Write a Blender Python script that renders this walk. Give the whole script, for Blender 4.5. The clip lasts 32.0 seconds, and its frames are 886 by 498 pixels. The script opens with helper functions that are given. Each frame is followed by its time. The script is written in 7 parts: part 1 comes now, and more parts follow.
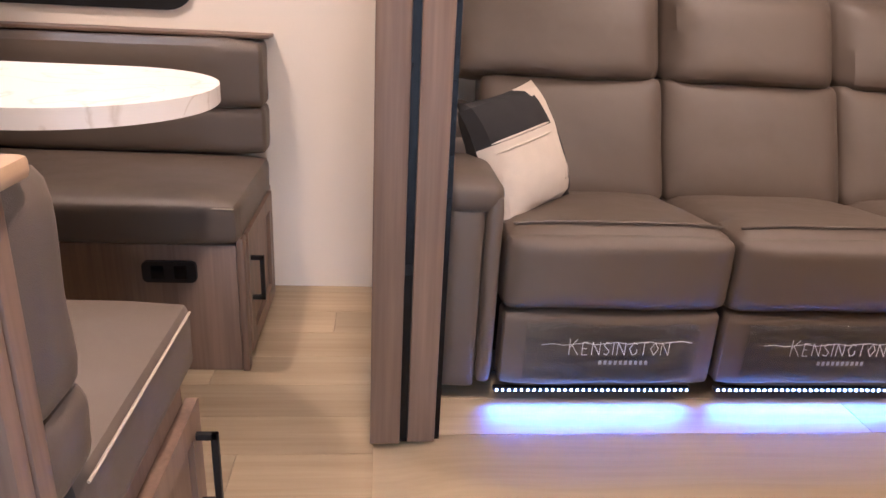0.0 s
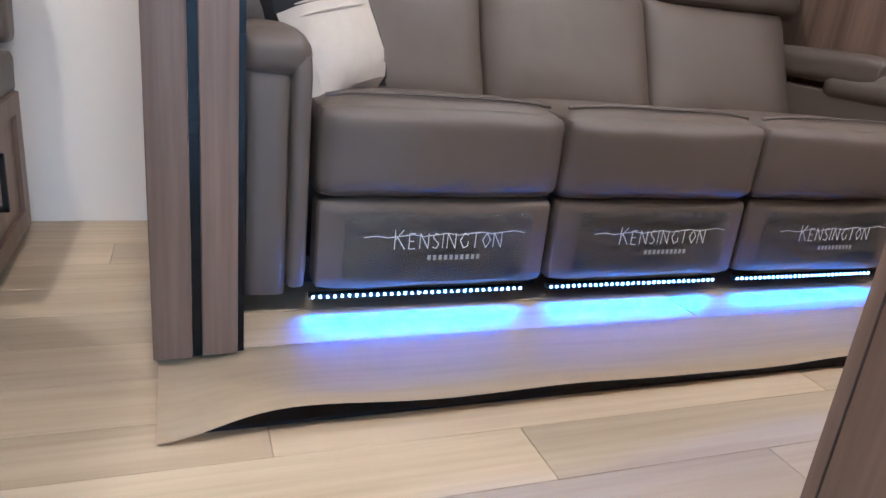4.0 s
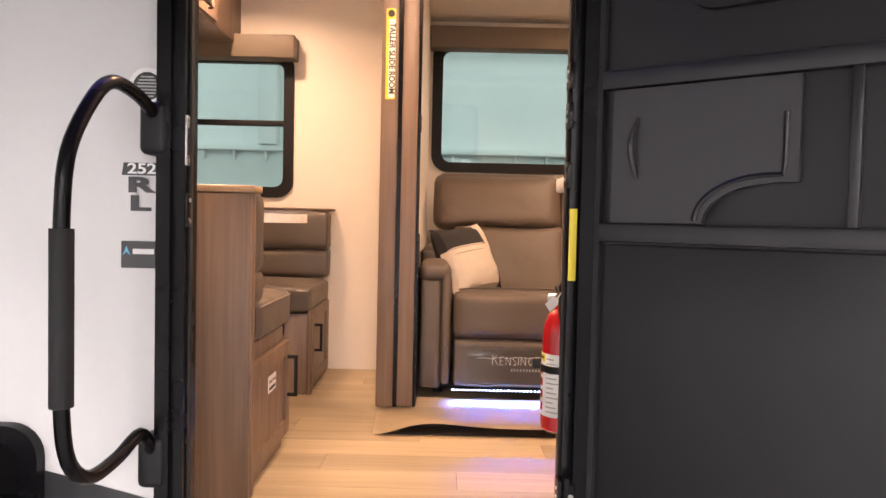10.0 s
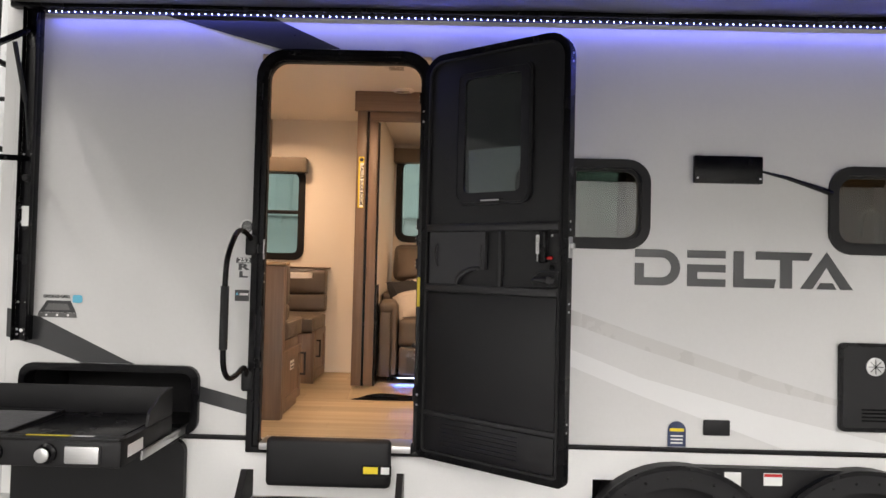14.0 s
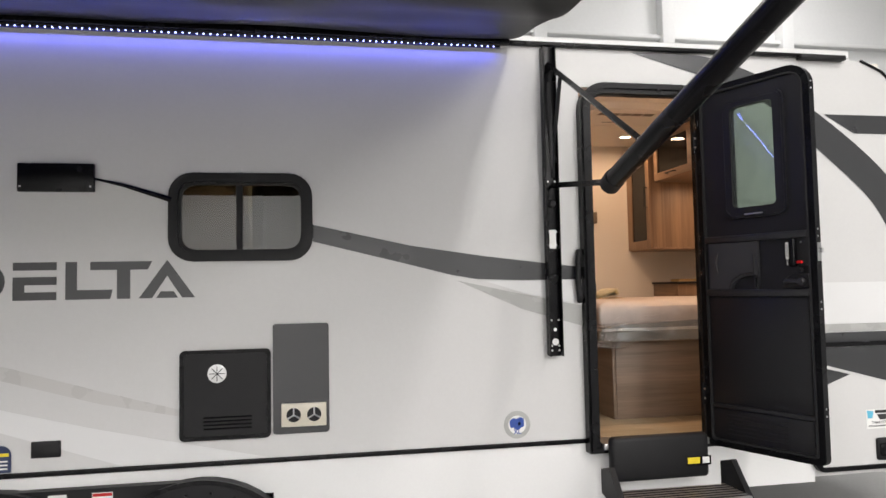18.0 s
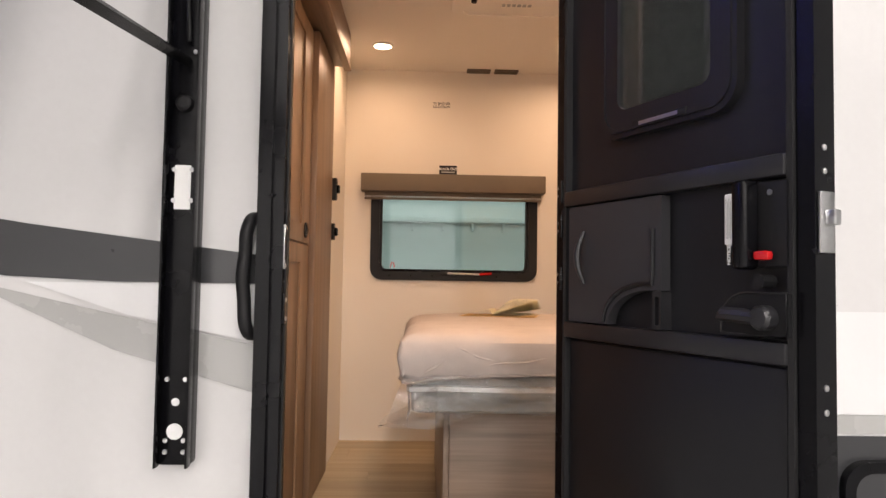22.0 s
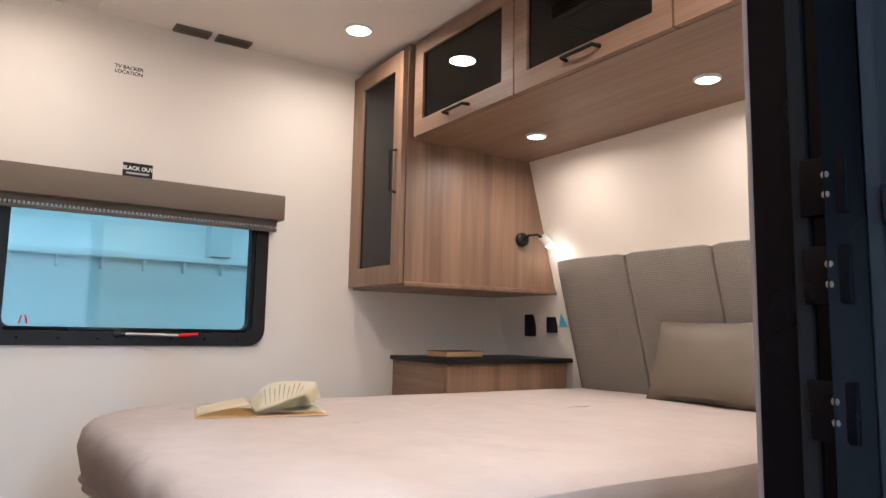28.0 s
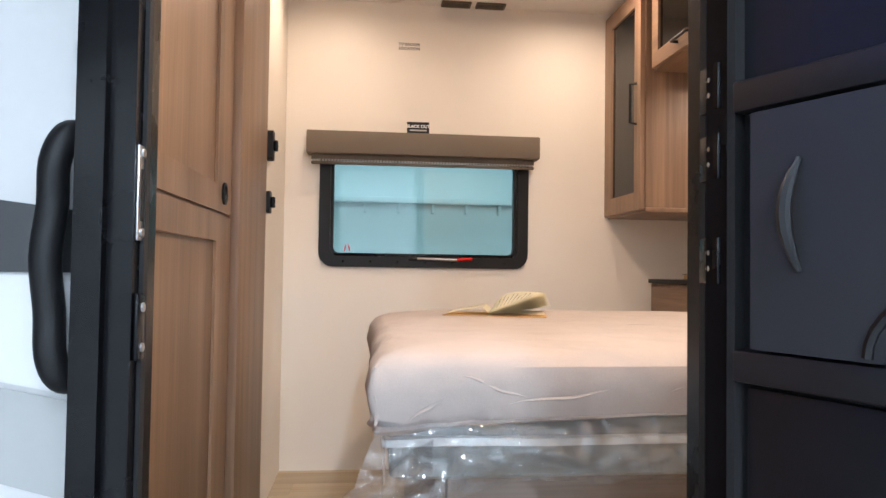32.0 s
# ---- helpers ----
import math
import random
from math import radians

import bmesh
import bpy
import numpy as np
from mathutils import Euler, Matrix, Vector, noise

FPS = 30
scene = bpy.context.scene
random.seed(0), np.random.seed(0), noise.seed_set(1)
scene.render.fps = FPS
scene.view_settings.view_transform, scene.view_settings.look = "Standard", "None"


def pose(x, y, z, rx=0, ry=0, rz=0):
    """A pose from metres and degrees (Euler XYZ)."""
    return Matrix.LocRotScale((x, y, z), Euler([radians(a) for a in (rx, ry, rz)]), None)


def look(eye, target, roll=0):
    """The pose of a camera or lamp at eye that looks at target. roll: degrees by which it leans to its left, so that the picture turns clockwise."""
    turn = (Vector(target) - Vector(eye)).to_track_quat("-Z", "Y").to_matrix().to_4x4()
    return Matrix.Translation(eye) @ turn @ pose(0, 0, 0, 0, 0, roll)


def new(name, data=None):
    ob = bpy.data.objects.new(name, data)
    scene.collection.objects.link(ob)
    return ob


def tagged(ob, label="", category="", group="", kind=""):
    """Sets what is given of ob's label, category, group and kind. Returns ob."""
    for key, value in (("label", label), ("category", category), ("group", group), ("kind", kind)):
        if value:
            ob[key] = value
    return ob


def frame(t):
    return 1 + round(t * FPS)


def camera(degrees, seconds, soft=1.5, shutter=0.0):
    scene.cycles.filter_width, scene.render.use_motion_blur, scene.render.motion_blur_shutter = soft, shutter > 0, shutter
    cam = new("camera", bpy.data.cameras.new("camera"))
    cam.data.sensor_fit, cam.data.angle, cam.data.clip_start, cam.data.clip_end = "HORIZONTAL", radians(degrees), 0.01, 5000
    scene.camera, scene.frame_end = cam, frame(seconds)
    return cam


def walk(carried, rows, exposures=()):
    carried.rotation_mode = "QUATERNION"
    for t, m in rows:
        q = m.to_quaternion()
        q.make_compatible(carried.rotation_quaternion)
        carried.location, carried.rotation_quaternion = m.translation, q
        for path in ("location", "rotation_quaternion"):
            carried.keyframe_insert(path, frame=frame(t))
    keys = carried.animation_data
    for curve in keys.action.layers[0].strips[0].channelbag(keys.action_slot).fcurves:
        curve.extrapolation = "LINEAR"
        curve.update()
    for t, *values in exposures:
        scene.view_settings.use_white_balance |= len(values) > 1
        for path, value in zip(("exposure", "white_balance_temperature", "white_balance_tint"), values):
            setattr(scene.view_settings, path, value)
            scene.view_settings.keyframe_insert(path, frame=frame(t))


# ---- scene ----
cam = camera(65.0, 32.0)
EXPO = [(0, 0.28, 5320, 18), (1, 0.3, 4760, 12), (2, 0.33, 4530, 10), (3.5, 0.3, 4250, 4), (6, 0.25, 4570, 1), (7, 0.3, 4720, -1), (8, 0.35, 5550, 10), (9, 0.5, 6350, 20), (10, 0.45, 7350, 26), (11, 0.25, 7400, 22), (13, -0.15, 7400, 17), (16, -0.3, 7300, 17), (18, -0.5, 7200, 17), (20, -0.75, 7300, 20), (22, -0.25, 7450, 21), (23, 0.0, 7400, 21), (24, 0.11, 5500, 6), (26, 0.1, 4980, 4), (29, 0.13, 4800, 6), (31, 0.23, 4830, 5), (32, 0.16, 5610, 9)]
PATH = [
    (0, (-0.028, 0.083, 1.74), (0.146, 1.942, 1.022), 3.0),
    (0.5, (-0.025, 0.112, 1.664), (0.192, 1.967, 0.95), 2.4),
    (1, (-0.013, 0.143, 1.584), (0.275, 1.988, 0.867), 1.9),
    (1.5, (-0.005, 0.17, 1.518), (0.383, 1.993, 0.792), 2.5),
    (2, (-0.012, 0.19, 1.46), (0.468, 1.997, 0.75), 4.2),
    (2.5, (-0.004, 0.207, 1.421), (0.57, 1.994, 0.73), 5.1),
    (3, (0.004, 0.219, 1.413), (0.644, 1.988, 0.732), 5.5),
    (3.5, (0.014, 0.218, 1.411), (0.681, 1.976, 0.729), 5.9),
    (5.5, (0.013, 0.029, 1.451), (0.751, 1.79, 0.858), 6.7),
    (6, (0.041, -0.063, 1.489), (0.701, 1.73, 0.897), 6.0),
    (6.5, (0.05, -0.147, 1.534), (0.64, 1.676, 0.961), 4.8),
    (7, (0.033, -0.226, 1.537), (0.586, 1.631, 1.041), 4.3),
    (7.5, (0.037, -0.344, 1.529), (0.543, 1.547, 1.117), 4.0),
    (8, (0.011, -0.525, 1.52), (0.442, 1.401, 1.175), 3.3),
    (8.5, (0.023, -0.735, 1.501), (0.343, 1.225, 1.246), 2.7),
    (9, (0.070, -0.903, 1.474), (0.280, 1.081, 1.304), 2.4),
    (9.5, (0.139, -1.142, 1.489), (0.233, 0.854, 1.374), 2.4),
    (10, (0.223, -1.382, 1.498), (0.215, 0.616, 1.423), 1.3),
    (10.5, (0.253, -1.657, 1.511), (0.198, 0.341, 1.478), 0.1),
    (11, (0.347, -1.904, 1.542), (0.239, 0.092, 1.541), 0.2),
    (11.5, (0.406, -2.198, 1.541), (0.299, -0.202, 1.576), 1.6),
    (12, (0.433, -2.489, 1.563), (0.343, -0.492, 1.594), 1.9),
    (12.5, (0.447, -2.757, 1.578), (0.376, -0.759, 1.623), 1.6),
    (13, (0.513, -2.998, 1.612), (0.435, -1.0, 1.669), 1.9),
    (13.5, (0.55, -3.238, 1.603), (0.486, -1.24, 1.65), 1.7),
    (15.5, (1.297, -3.654, 1.539), (1.501, -1.666, 1.63), -0.6),
    (16, (1.623, -3.59, 1.581), (1.908, -1.613, 1.676), -1.3),
    (16.5, (2.031, -3.583, 1.626), (2.321, -1.606, 1.708), -1.0),
    (17, (2.44, -3.583, 1.614), (2.739, -1.607, 1.69), -0.6),
    (17.5, (2.77, -3.509, 1.562), (3.152, -1.549, 1.672), -1.1),
    (18, (3.222, -3.527, 1.547), (3.578, -1.562, 1.656), -1.1),
    (18.5, (3.675, -3.469, 1.585), (3.974, -1.493, 1.65), -0.9),
    (19, (4.029, -3.345, 1.576), (4.313, -1.367, 1.663), -0.6),
    (19.5, (4.354, -3.18, 1.586), (4.618, -1.2, 1.681), 0.1),
    (20, (4.603, -2.911, 1.586), (4.804, -0.923, 1.683), 0.1),
    (20.5, (4.789, -2.598, 1.586), (4.918, -0.605, 1.687), 0.5),
    (21, (4.899, -2.227, 1.589), (4.976, -0.23, 1.686), 0.8),
    (21.5, (4.984, -1.893, 1.597), (5.024, 0.105, 1.679), 0.9),
    (22, (5.003, -1.563, 1.588), (5.062, 0.434, 1.68), 0.9),
    (22.5, (4.966, -1.266, 1.629), (5.09, 0.729, 1.7), 2.0),
    (23, (4.907, -1.001, 1.587), (5.168, 0.979, 1.682), 3.0),
    (23.5, (4.888, -0.806, 1.591), (5.337, 1.139, 1.708), 1.9),
    (24, (4.839, -0.659, 1.61), (5.431, 1.247, 1.743), 2.1),
    (24.5, (4.817, -0.541, 1.618), (5.465, 1.344, 1.78), 2.9),
    (25, (4.799, -0.451, 1.615), (5.526, 1.403, 1.794), 2.9),
    (25.5, (4.789, -0.394, 1.614), (5.599, 1.425, 1.799), 3.2),
    (26, (4.739, -0.354, 1.64), (5.645, 1.417, 1.847), 3.6),
    (26.5, (4.7, -0.323, 1.663), (5.714, 1.382, 1.917), 3.8),
    (28.5, (4.71, -0.307, 1.654), (5.815, 1.345, 1.883), 0.9),
    (29, (4.725, -0.319, 1.636), (5.784, 1.368, 1.812), 0.5),
    (29.5, (4.745, -0.34, 1.626), (5.726, 1.398, 1.753), 0.2),
    (30, (4.761, -0.366, 1.615), (5.653, 1.421, 1.706), 0.4),
    (30.5, (4.778, -0.389, 1.591), (5.549, 1.455, 1.666), 0.3),
    (31, (4.799, -0.456, 1.575), (5.408, 1.448, 1.636), 0.6),
    (31.5, (4.841, -0.55, 1.577), (5.257, 1.405, 1.645), 0.5),
    (32, (4.932, -0.74, 1.584), (5.143, 1.248, 1.643), 0.8),
]
walk(cam, [(t, look(eye, target, roll)) for t, eye, target, roll in PATH], EXPO)
HALL, PUCK = 400, 12.4

# ---- light ----
world = bpy.data.worlds.new("world")
scene.world = world
world.use_nodes = True
world.node_tree.nodes["Background"].inputs[0].default_value = (0.9, 0.95, 1.0, 1)
world.node_tree.nodes["Background"].inputs[1].default_value = 0.3


def lamp(name, at, energy, col, size, size_y=None, target=None, shape="DISK", spread=180):
    la = bpy.data.lights.new(name, "AREA")
    la.energy, la.color, la.shape, la.size, la.spread = energy, col, shape, size, radians(spread)
    if size_y:
        la.shape, la.size_y = "RECTANGLE", size_y
    ob = tagged(new(name, la), name.replace("_", " "), "lamp")
    ob.matrix_basis = look(at, target or (at[0], at[1] + 1e-4, at[2] - 1))
    return ob


WARM, COOL = (1.0, 0.7, 0.47), (0.9, 0.96, 1.0)
# high-bay lamps of the hall
for x, k in ((-5.0, 0.9), (0.5, 1.0), (6.0, 1.0), (11.5, 1.1)):
    lamp("high_bay_lamp", (x, -24.0, 7.2), HALL * 4.1 * k, COOL, 0.5, 12.0)
    lamp("high_bay_lamp", (x, -13.0, 7.2), HALL * 1.5 * k, COOL, 0.4, 6.0)
    lamp("high_bay_lamp", (x, -5.5, 7.2), HALL * 0.6 * k, COOL, 0.4, 1.2)
for x in (-4.0, 3.0, 10.0):
    lamp("high_bay_lamp", (x, 4.6, 7.2), HALL * 0.4, COOL, 0.9)
# recessed downlights: x, y, z, radius; those at x 1.6, 2.5, 5.35 are unseen, added as fill
LAMPS = [(-0.8, 1.76, 2.805, 0.055), (0.03, 0.66, 2.805, 0.055), (1.6, 0.95, 2.805, 0.055), (2.5, 0.95, 2.805, 0.055),
         (5.83, 2.0, 2.805, 0.055), (4.78, 2.0, 2.805, 0.055), (5.35, 0.5, 2.805, 0.055), (6.42, 1.65, 2.41, 0.04), (6.42, 0.9, 2.41, 0.04)]
for x, y, z, r in LAMPS:
    lamp("downlight_beam", (x, y, z - 0.012), PUCK * (0.32 if z < 2.5 else (0.27 if x < 5 else 0.4) if x > 4 and y > 1 else 1.25 if x < -0.5 else 1.6 if x > 4 else 1.6 if x < 0.5 else 1.0), WARM, 2 * r, spread=170 if x > 4 else 150)
# unseen lamp with no fitting, added to brighten the slide-out
lamp("slide_fill_light", (1.2, 2.0, 2.65), PUCK * 0.85, WARM, 0.11)
lamp("reading_beam", (6.745, 1.905, 2.022), PUCK * 0.018, WARM, 0.03, target=(6.95, 1.85, 1.7))
# light strips: awning and sofa
lamp("awning_strip_beam", (1.38, 0.022, 2.828), 13, (0.12, 0.16, 1.0), 5.6, 0.01, target=(1.38, -0.03, 1.9))
for a, b in ((0.25, 0.745), (0.83, 1.32), (1.4, 1.895)):
    lamp("sofa_strip_beam", ((a + b) / 2, 1.572, 0.783), 2.3, (0.04, 0.18, 1.0), b - a, 0.008, target=((a + b) / 2, 1.435, 0.625), spread=118)

# ---- materials ----
def nodes_of(name):
    m = bpy.data.materials.new(name)
    m.use_nodes = True
    n, l = m.node_tree.nodes, m.node_tree.links
    return m, n, l, n["Principled BSDF"]


def creases(n, l, vec, bp, height, scale=3.2, ridge=0.1):
    """Thin winding folds and soft dents, added under the fine relief."""
    dents, lines = n.new("ShaderNodeTexNoise"), n.new("ShaderNodeTexNoise")
    dents.inputs["Scale"].default_value, lines.inputs["Scale"].default_value = scale * 2.5, scale
    lines.inputs["Detail"].default_value = 1.5
    for t in (dents, lines):
        l.new(vec, t.inputs["Vector"])
    o, a, d = n.new("ShaderNodeMath"), n.new("ShaderNodeMath"), n.new("ShaderNodeMapRange")
    o.operation, a.operation, d.interpolation_type = "SUBTRACT", "ABSOLUTE", "SMOOTHSTEP"
    o.inputs[1].default_value = 0.55
    d.inputs["From Max"].default_value = 0.018
    d.inputs["To Min"].default_value, d.inputs["To Max"].default_value = 1.0, 0.0
    l.new(lines.outputs["Fac"], o.inputs[0])
    l.new(o.outputs[0], a.inputs[0])
    l.new(a.outputs[0], d.inputs["Value"])
    sm = n.new("ShaderNodeMath")
    sm.operation = "MULTIPLY_ADD"
    sm.inputs[1].default_value = ridge
    l.new(d.outputs[0], sm.inputs[0])
    l.new(dents.outputs["Fac"], sm.inputs[2])
    b2 = n.new("ShaderNodeBump")
    b2.inputs["Strength"].default_value, b2.inputs["Distance"].default_value = 1.0, height
    l.new(sm.outputs[0], b2.inputs["Height"])
    l.new(b2.outputs["Normal"], bp.inputs["Normal"])


def paint(name, col, rough=0.5, metal=0.0, var=0.06, scale=6.0, fine=120.0, bump=0.08, coat=0.0, spec=0.5, stretch=(1, 1, 1), bscale=None, dent=0.0):
    """A surface with slow and fine variation of tone, gloss and relief."""
    m, n, l, b = nodes_of(name)
    tc = n.new("ShaderNodeTexCoord")
    mp = n.new("ShaderNodeMapping")
    mp.inputs["Scale"].default_value = stretch
    l.new(tc.outputs["Object"], mp.inputs["Vector"])
    big, small = n.new("ShaderNodeTexNoise"), n.new("ShaderNodeTexNoise")
    big.inputs["Scale"].default_value, small.inputs["Scale"].default_value = scale, fine
    big.inputs["Detail"].default_value, small.inputs["Detail"].default_value = 5, 3
    for t in (big, small):
        l.new(mp.outputs["Vector"], t.inputs["Vector"])
    mix = n.new("ShaderNodeMath")
    mix.operation = "ADD"
    l.new(big.outputs["Fac"], mix.inputs[0])
    l.new(small.outputs["Fac"], mix.inputs[1])
    ramp = n.new("ShaderNodeMapRange")
    ramp.inputs["From Min"].default_value, ramp.inputs["From Max"].default_value = 0.6, 1.4
    ramp.inputs["To Min"].default_value, ramp.inputs["To Max"].default_value = 1 - var, 1 + var
    l.new(mix.outputs[0], ramp.inputs["Value"])
    hsv = n.new("ShaderNodeHueSaturation")
    hsv.inputs["Color"].default_value = (*col, 1)
    l.new(ramp.outputs["Result"], hsv.inputs["Value"])
    l.new(hsv.outputs["Color"], b.inputs["Base Color"])
    rr_ = n.new("ShaderNodeMapRange")
    rr_.inputs["To Min"].default_value, rr_.inputs["To Max"].default_value = max(rough - 0.07, 0.02), min(rough + 0.07, 1)
    l.new(big.outputs["Fac"], rr_.inputs["Value"])
    l.new(rr_.outputs["Result"], b.inputs["Roughness"])
    b.inputs["Metallic"].default_value = metal
    b.inputs["Coat Weight"].default_value = coat
    b.inputs["Coat Roughness"].default_value = 0.16
    b.inputs["Specular IOR Level"].default_value = spec
    if bump:
        bp = n.new("ShaderNodeBump")
        bp.inputs["Strength"].default_value, bp.inputs["Distance"].default_value = bump, 0.002
        if bscale:
            t = n.new("ShaderNodeTexNoise")
            t.inputs["Scale"].default_value = bscale
            l.new(mp.outputs["Vector"], t.inputs["Vector"])
            l.new(t.outputs["Fac"], bp.inputs["Height"])
        else:
            l.new(small.outputs["Fac"], bp.inputs["Height"])
        l.new(bp.outputs["Normal"], b.inputs["Normal"])
        if dent:
            creases(n, l, mp.outputs["Vector"], bp, dent, 2.6, 0.0)
    return m


def wood(name, dark, light, axis="z", rough=0.45, scale=9.0, rand=0.0, contrast=1.0, blotch=0.0):
    """Printed wood grain along an axis, lines and pores at two scales; rand varies the tone from piece to piece."""
    m, n, l, b = nodes_of(name)
    tc = n.new("ShaderNodeTexCoord")
    mp = n.new("ShaderNodeMapping")
    s = {"x": (0.035, 1, 1), "y": (1, 0.035, 1), "z": (1, 1, 0.035)}[axis]
    mp.inputs["Scale"].default_value = s
    add = n.new("ShaderNodeVectorMath")
    add.operation = "ADD"
    info = n.new("ShaderNodeObjectInfo")
    mul = n.new("ShaderNodeVectorMath")
    mul.operation = "SCALE"
    mul.inputs[0].default_value = (17.0, 23.0, 31.0)
    l.new(info.outputs["Random"], mul.inputs["Scale"])
    l.new(tc.outputs["Object"], add.inputs[0])
    l.new(mul.outputs[0], add.inputs[1])
    l.new(add.outputs[0], mp.inputs["Vector"])
    big, fine = n.new("ShaderNodeTexNoise"), n.new("ShaderNodeTexNoise")
    big.inputs["Scale"].default_value, big.inputs["Detail"].default_value, big.inputs["Distortion"].default_value = scale, 6, 1.2
    fine.inputs["Scale"].default_value, fine.inputs["Detail"].default_value = scale * 14, 4
    for t in (big, fine):
        l.new(mp.outputs["Vector"], t.inputs["Vector"])
    ma = n.new("ShaderNodeMath")
    ma.operation = "MULTIPLY_ADD"
    ma.inputs[1].default_value = 0.45
    l.new(fine.outputs["Fac"], ma.inputs[0])
    l.new(big.outputs["Fac"], ma.inputs[2])
    mr = n.new("ShaderNodeMapRange")
    mr.inputs["From Min"].default_value, mr.inputs["From Max"].default_value = 0.72 - 0.28 / contrast, 0.72 + 0.28 / contrast
    l.new(ma.outputs[0], mr.inputs["Value"])
    mixc = n.new("ShaderNodeMix")
    mixc.data_type = "RGBA"
    mixc.inputs[6].default_value, mixc.inputs[7].default_value = (*dark, 1), (*light, 1)
    l.new(mr.outputs["Result"], mixc.inputs[0])
    hsv = n.new("ShaderNodeHueSaturation")
    v = n.new("ShaderNodeMapRange")
    v.inputs["To Min"].default_value, v.inputs["To Max"].default_value = 1 - rand, 1 + rand
    l.new(info.outputs["Random"], v.inputs["Value"])
    l.new(v.outputs["Result"], hsv.inputs["Value"])
    l.new(mixc.outputs[2], hsv.inputs["Color"])
    l.new(hsv.outputs["Color"], b.inputs["Base Color"])
    b.inputs["Roughness"].default_value = rough
    bp = n.new("ShaderNodeBump")
    bp.inputs["Strength"].default_value, bp.inputs["Distance"].default_value = 0.15, 0.001
    l.new(fine.outputs["Fac"], bp.inputs["Height"])
    l.new(bp.outputs["Normal"], b.inputs["Normal"])
    return m


def glow(name, col, power):
    m, n, l, b = nodes_of(name)
    b.inputs["Base Color"].default_value = (*col, 1)
    b.inputs["Emission Color"].default_value = (*col, 1)
    b.inputs["Emission Strength"].default_value = power
    return m


def clear(name, col, rough=0.0, ior=1.45, milk=0.0):
    """Thin tinted glass or plastic: part gloss, part see-through."""
    m, n, l, b = nodes_of(name)
    tr = n.new("ShaderNodeBsdfTransparent")
    tr.inputs["Color"].default_value = (*col, 1)
    gl = n.new("ShaderNodeBsdfGlossy")
    gl.inputs["Roughness"].default_value = rough
    fr = n.new("ShaderNodeFresnel")
    fr.inputs["IOR"].default_value = ior
    mix = n.new("ShaderNodeMixShader")
    l.new(fr.outputs[0], mix.inputs[0])
    l.new(tr.outputs[0], mix.inputs[1])
    l.new(gl.outputs[0], mix.inputs[2])
    out = mix.outputs[0]
    if milk:
        df, mk = n.new("ShaderNodeBsdfDiffuse"), n.new("ShaderNodeMixShader")
        df.inputs["Color"].default_value = (0.8, 0.82, 0.84, 1)
        mk.inputs[0].default_value = milk
        l.new(out, mk.inputs[1])
        l.new(df.outputs[0], mk.inputs[2])
        out = mk.outputs[0]
    l.new(out, n["Material Output"].inputs["Surface"])
    return m


def knit(name, col, rough=0.8, scale=160.0, bump=0.6, var=0.25, fold=0.0):
    """A woven cloth: two crossed waves give the threads."""
    m, n, l, b = nodes_of(name)
    tc = n.new("ShaderNodeTexCoord")
    waves = []
    for d in ("Y", "Z"):
        w = n.new("ShaderNodeTexWave")
        w.bands_direction = d
        w.inputs["Scale"].default_value = scale / 6.28 * 2
        w.inputs["Distortion"].default_value = 0.6
        l.new(tc.outputs["Object"], w.inputs["Vector"])
        waves.append(w)
    mu = n.new("ShaderNodeMath")
    mu.operation = "MULTIPLY"
    for i, w in enumerate(waves):
        l.new(w.outputs["Fac"], mu.inputs[i])
    no = n.new("ShaderNodeTexNoise")
    no.inputs["Scale"].default_value, no.inputs["Detail"].default_value = 9, 4
    l.new(tc.outputs["Object"], no.inputs["Vector"])
    ad = n.new("ShaderNodeMath")
    ad.operation = "MULTIPLY_ADD"
    ad.inputs[1].default_value = 0.35
    l.new(no.outputs["Fac"], ad.inputs[0])
    l.new(mu.outputs[0], ad.inputs[2])
    mr = n.new("ShaderNodeMapRange")
    mr.inputs["From Max"].default_value = 1.1
    mr.inputs["To Min"].default_value, mr.inputs["To Max"].default_value = 1 - var, 1 + var
    l.new(ad.outputs[0], mr.inputs["Value"])
    hsv = n.new("ShaderNodeHueSaturation")
    hsv.inputs["Color"].default_value = (*col, 1)
    l.new(mr.outputs["Result"], hsv.inputs["Value"])
    l.new(hsv.outputs["Color"], b.inputs["Base Color"])
    b.inputs["Roughness"].default_value = rough
    b.inputs["Sheen Weight"].default_value = 0.15
    bp = n.new("ShaderNodeBump")
    bp.inputs["Strength"].default_value, bp.inputs["Distance"].default_value = bump, 0.0015
    l.new(mu.outputs[0], bp.inputs["Height"])
    l.new(bp.outputs["Normal"], b.inputs["Normal"])
    if fold:
        creases(n, l, tc.outputs["Object"], bp, fold)
    return m


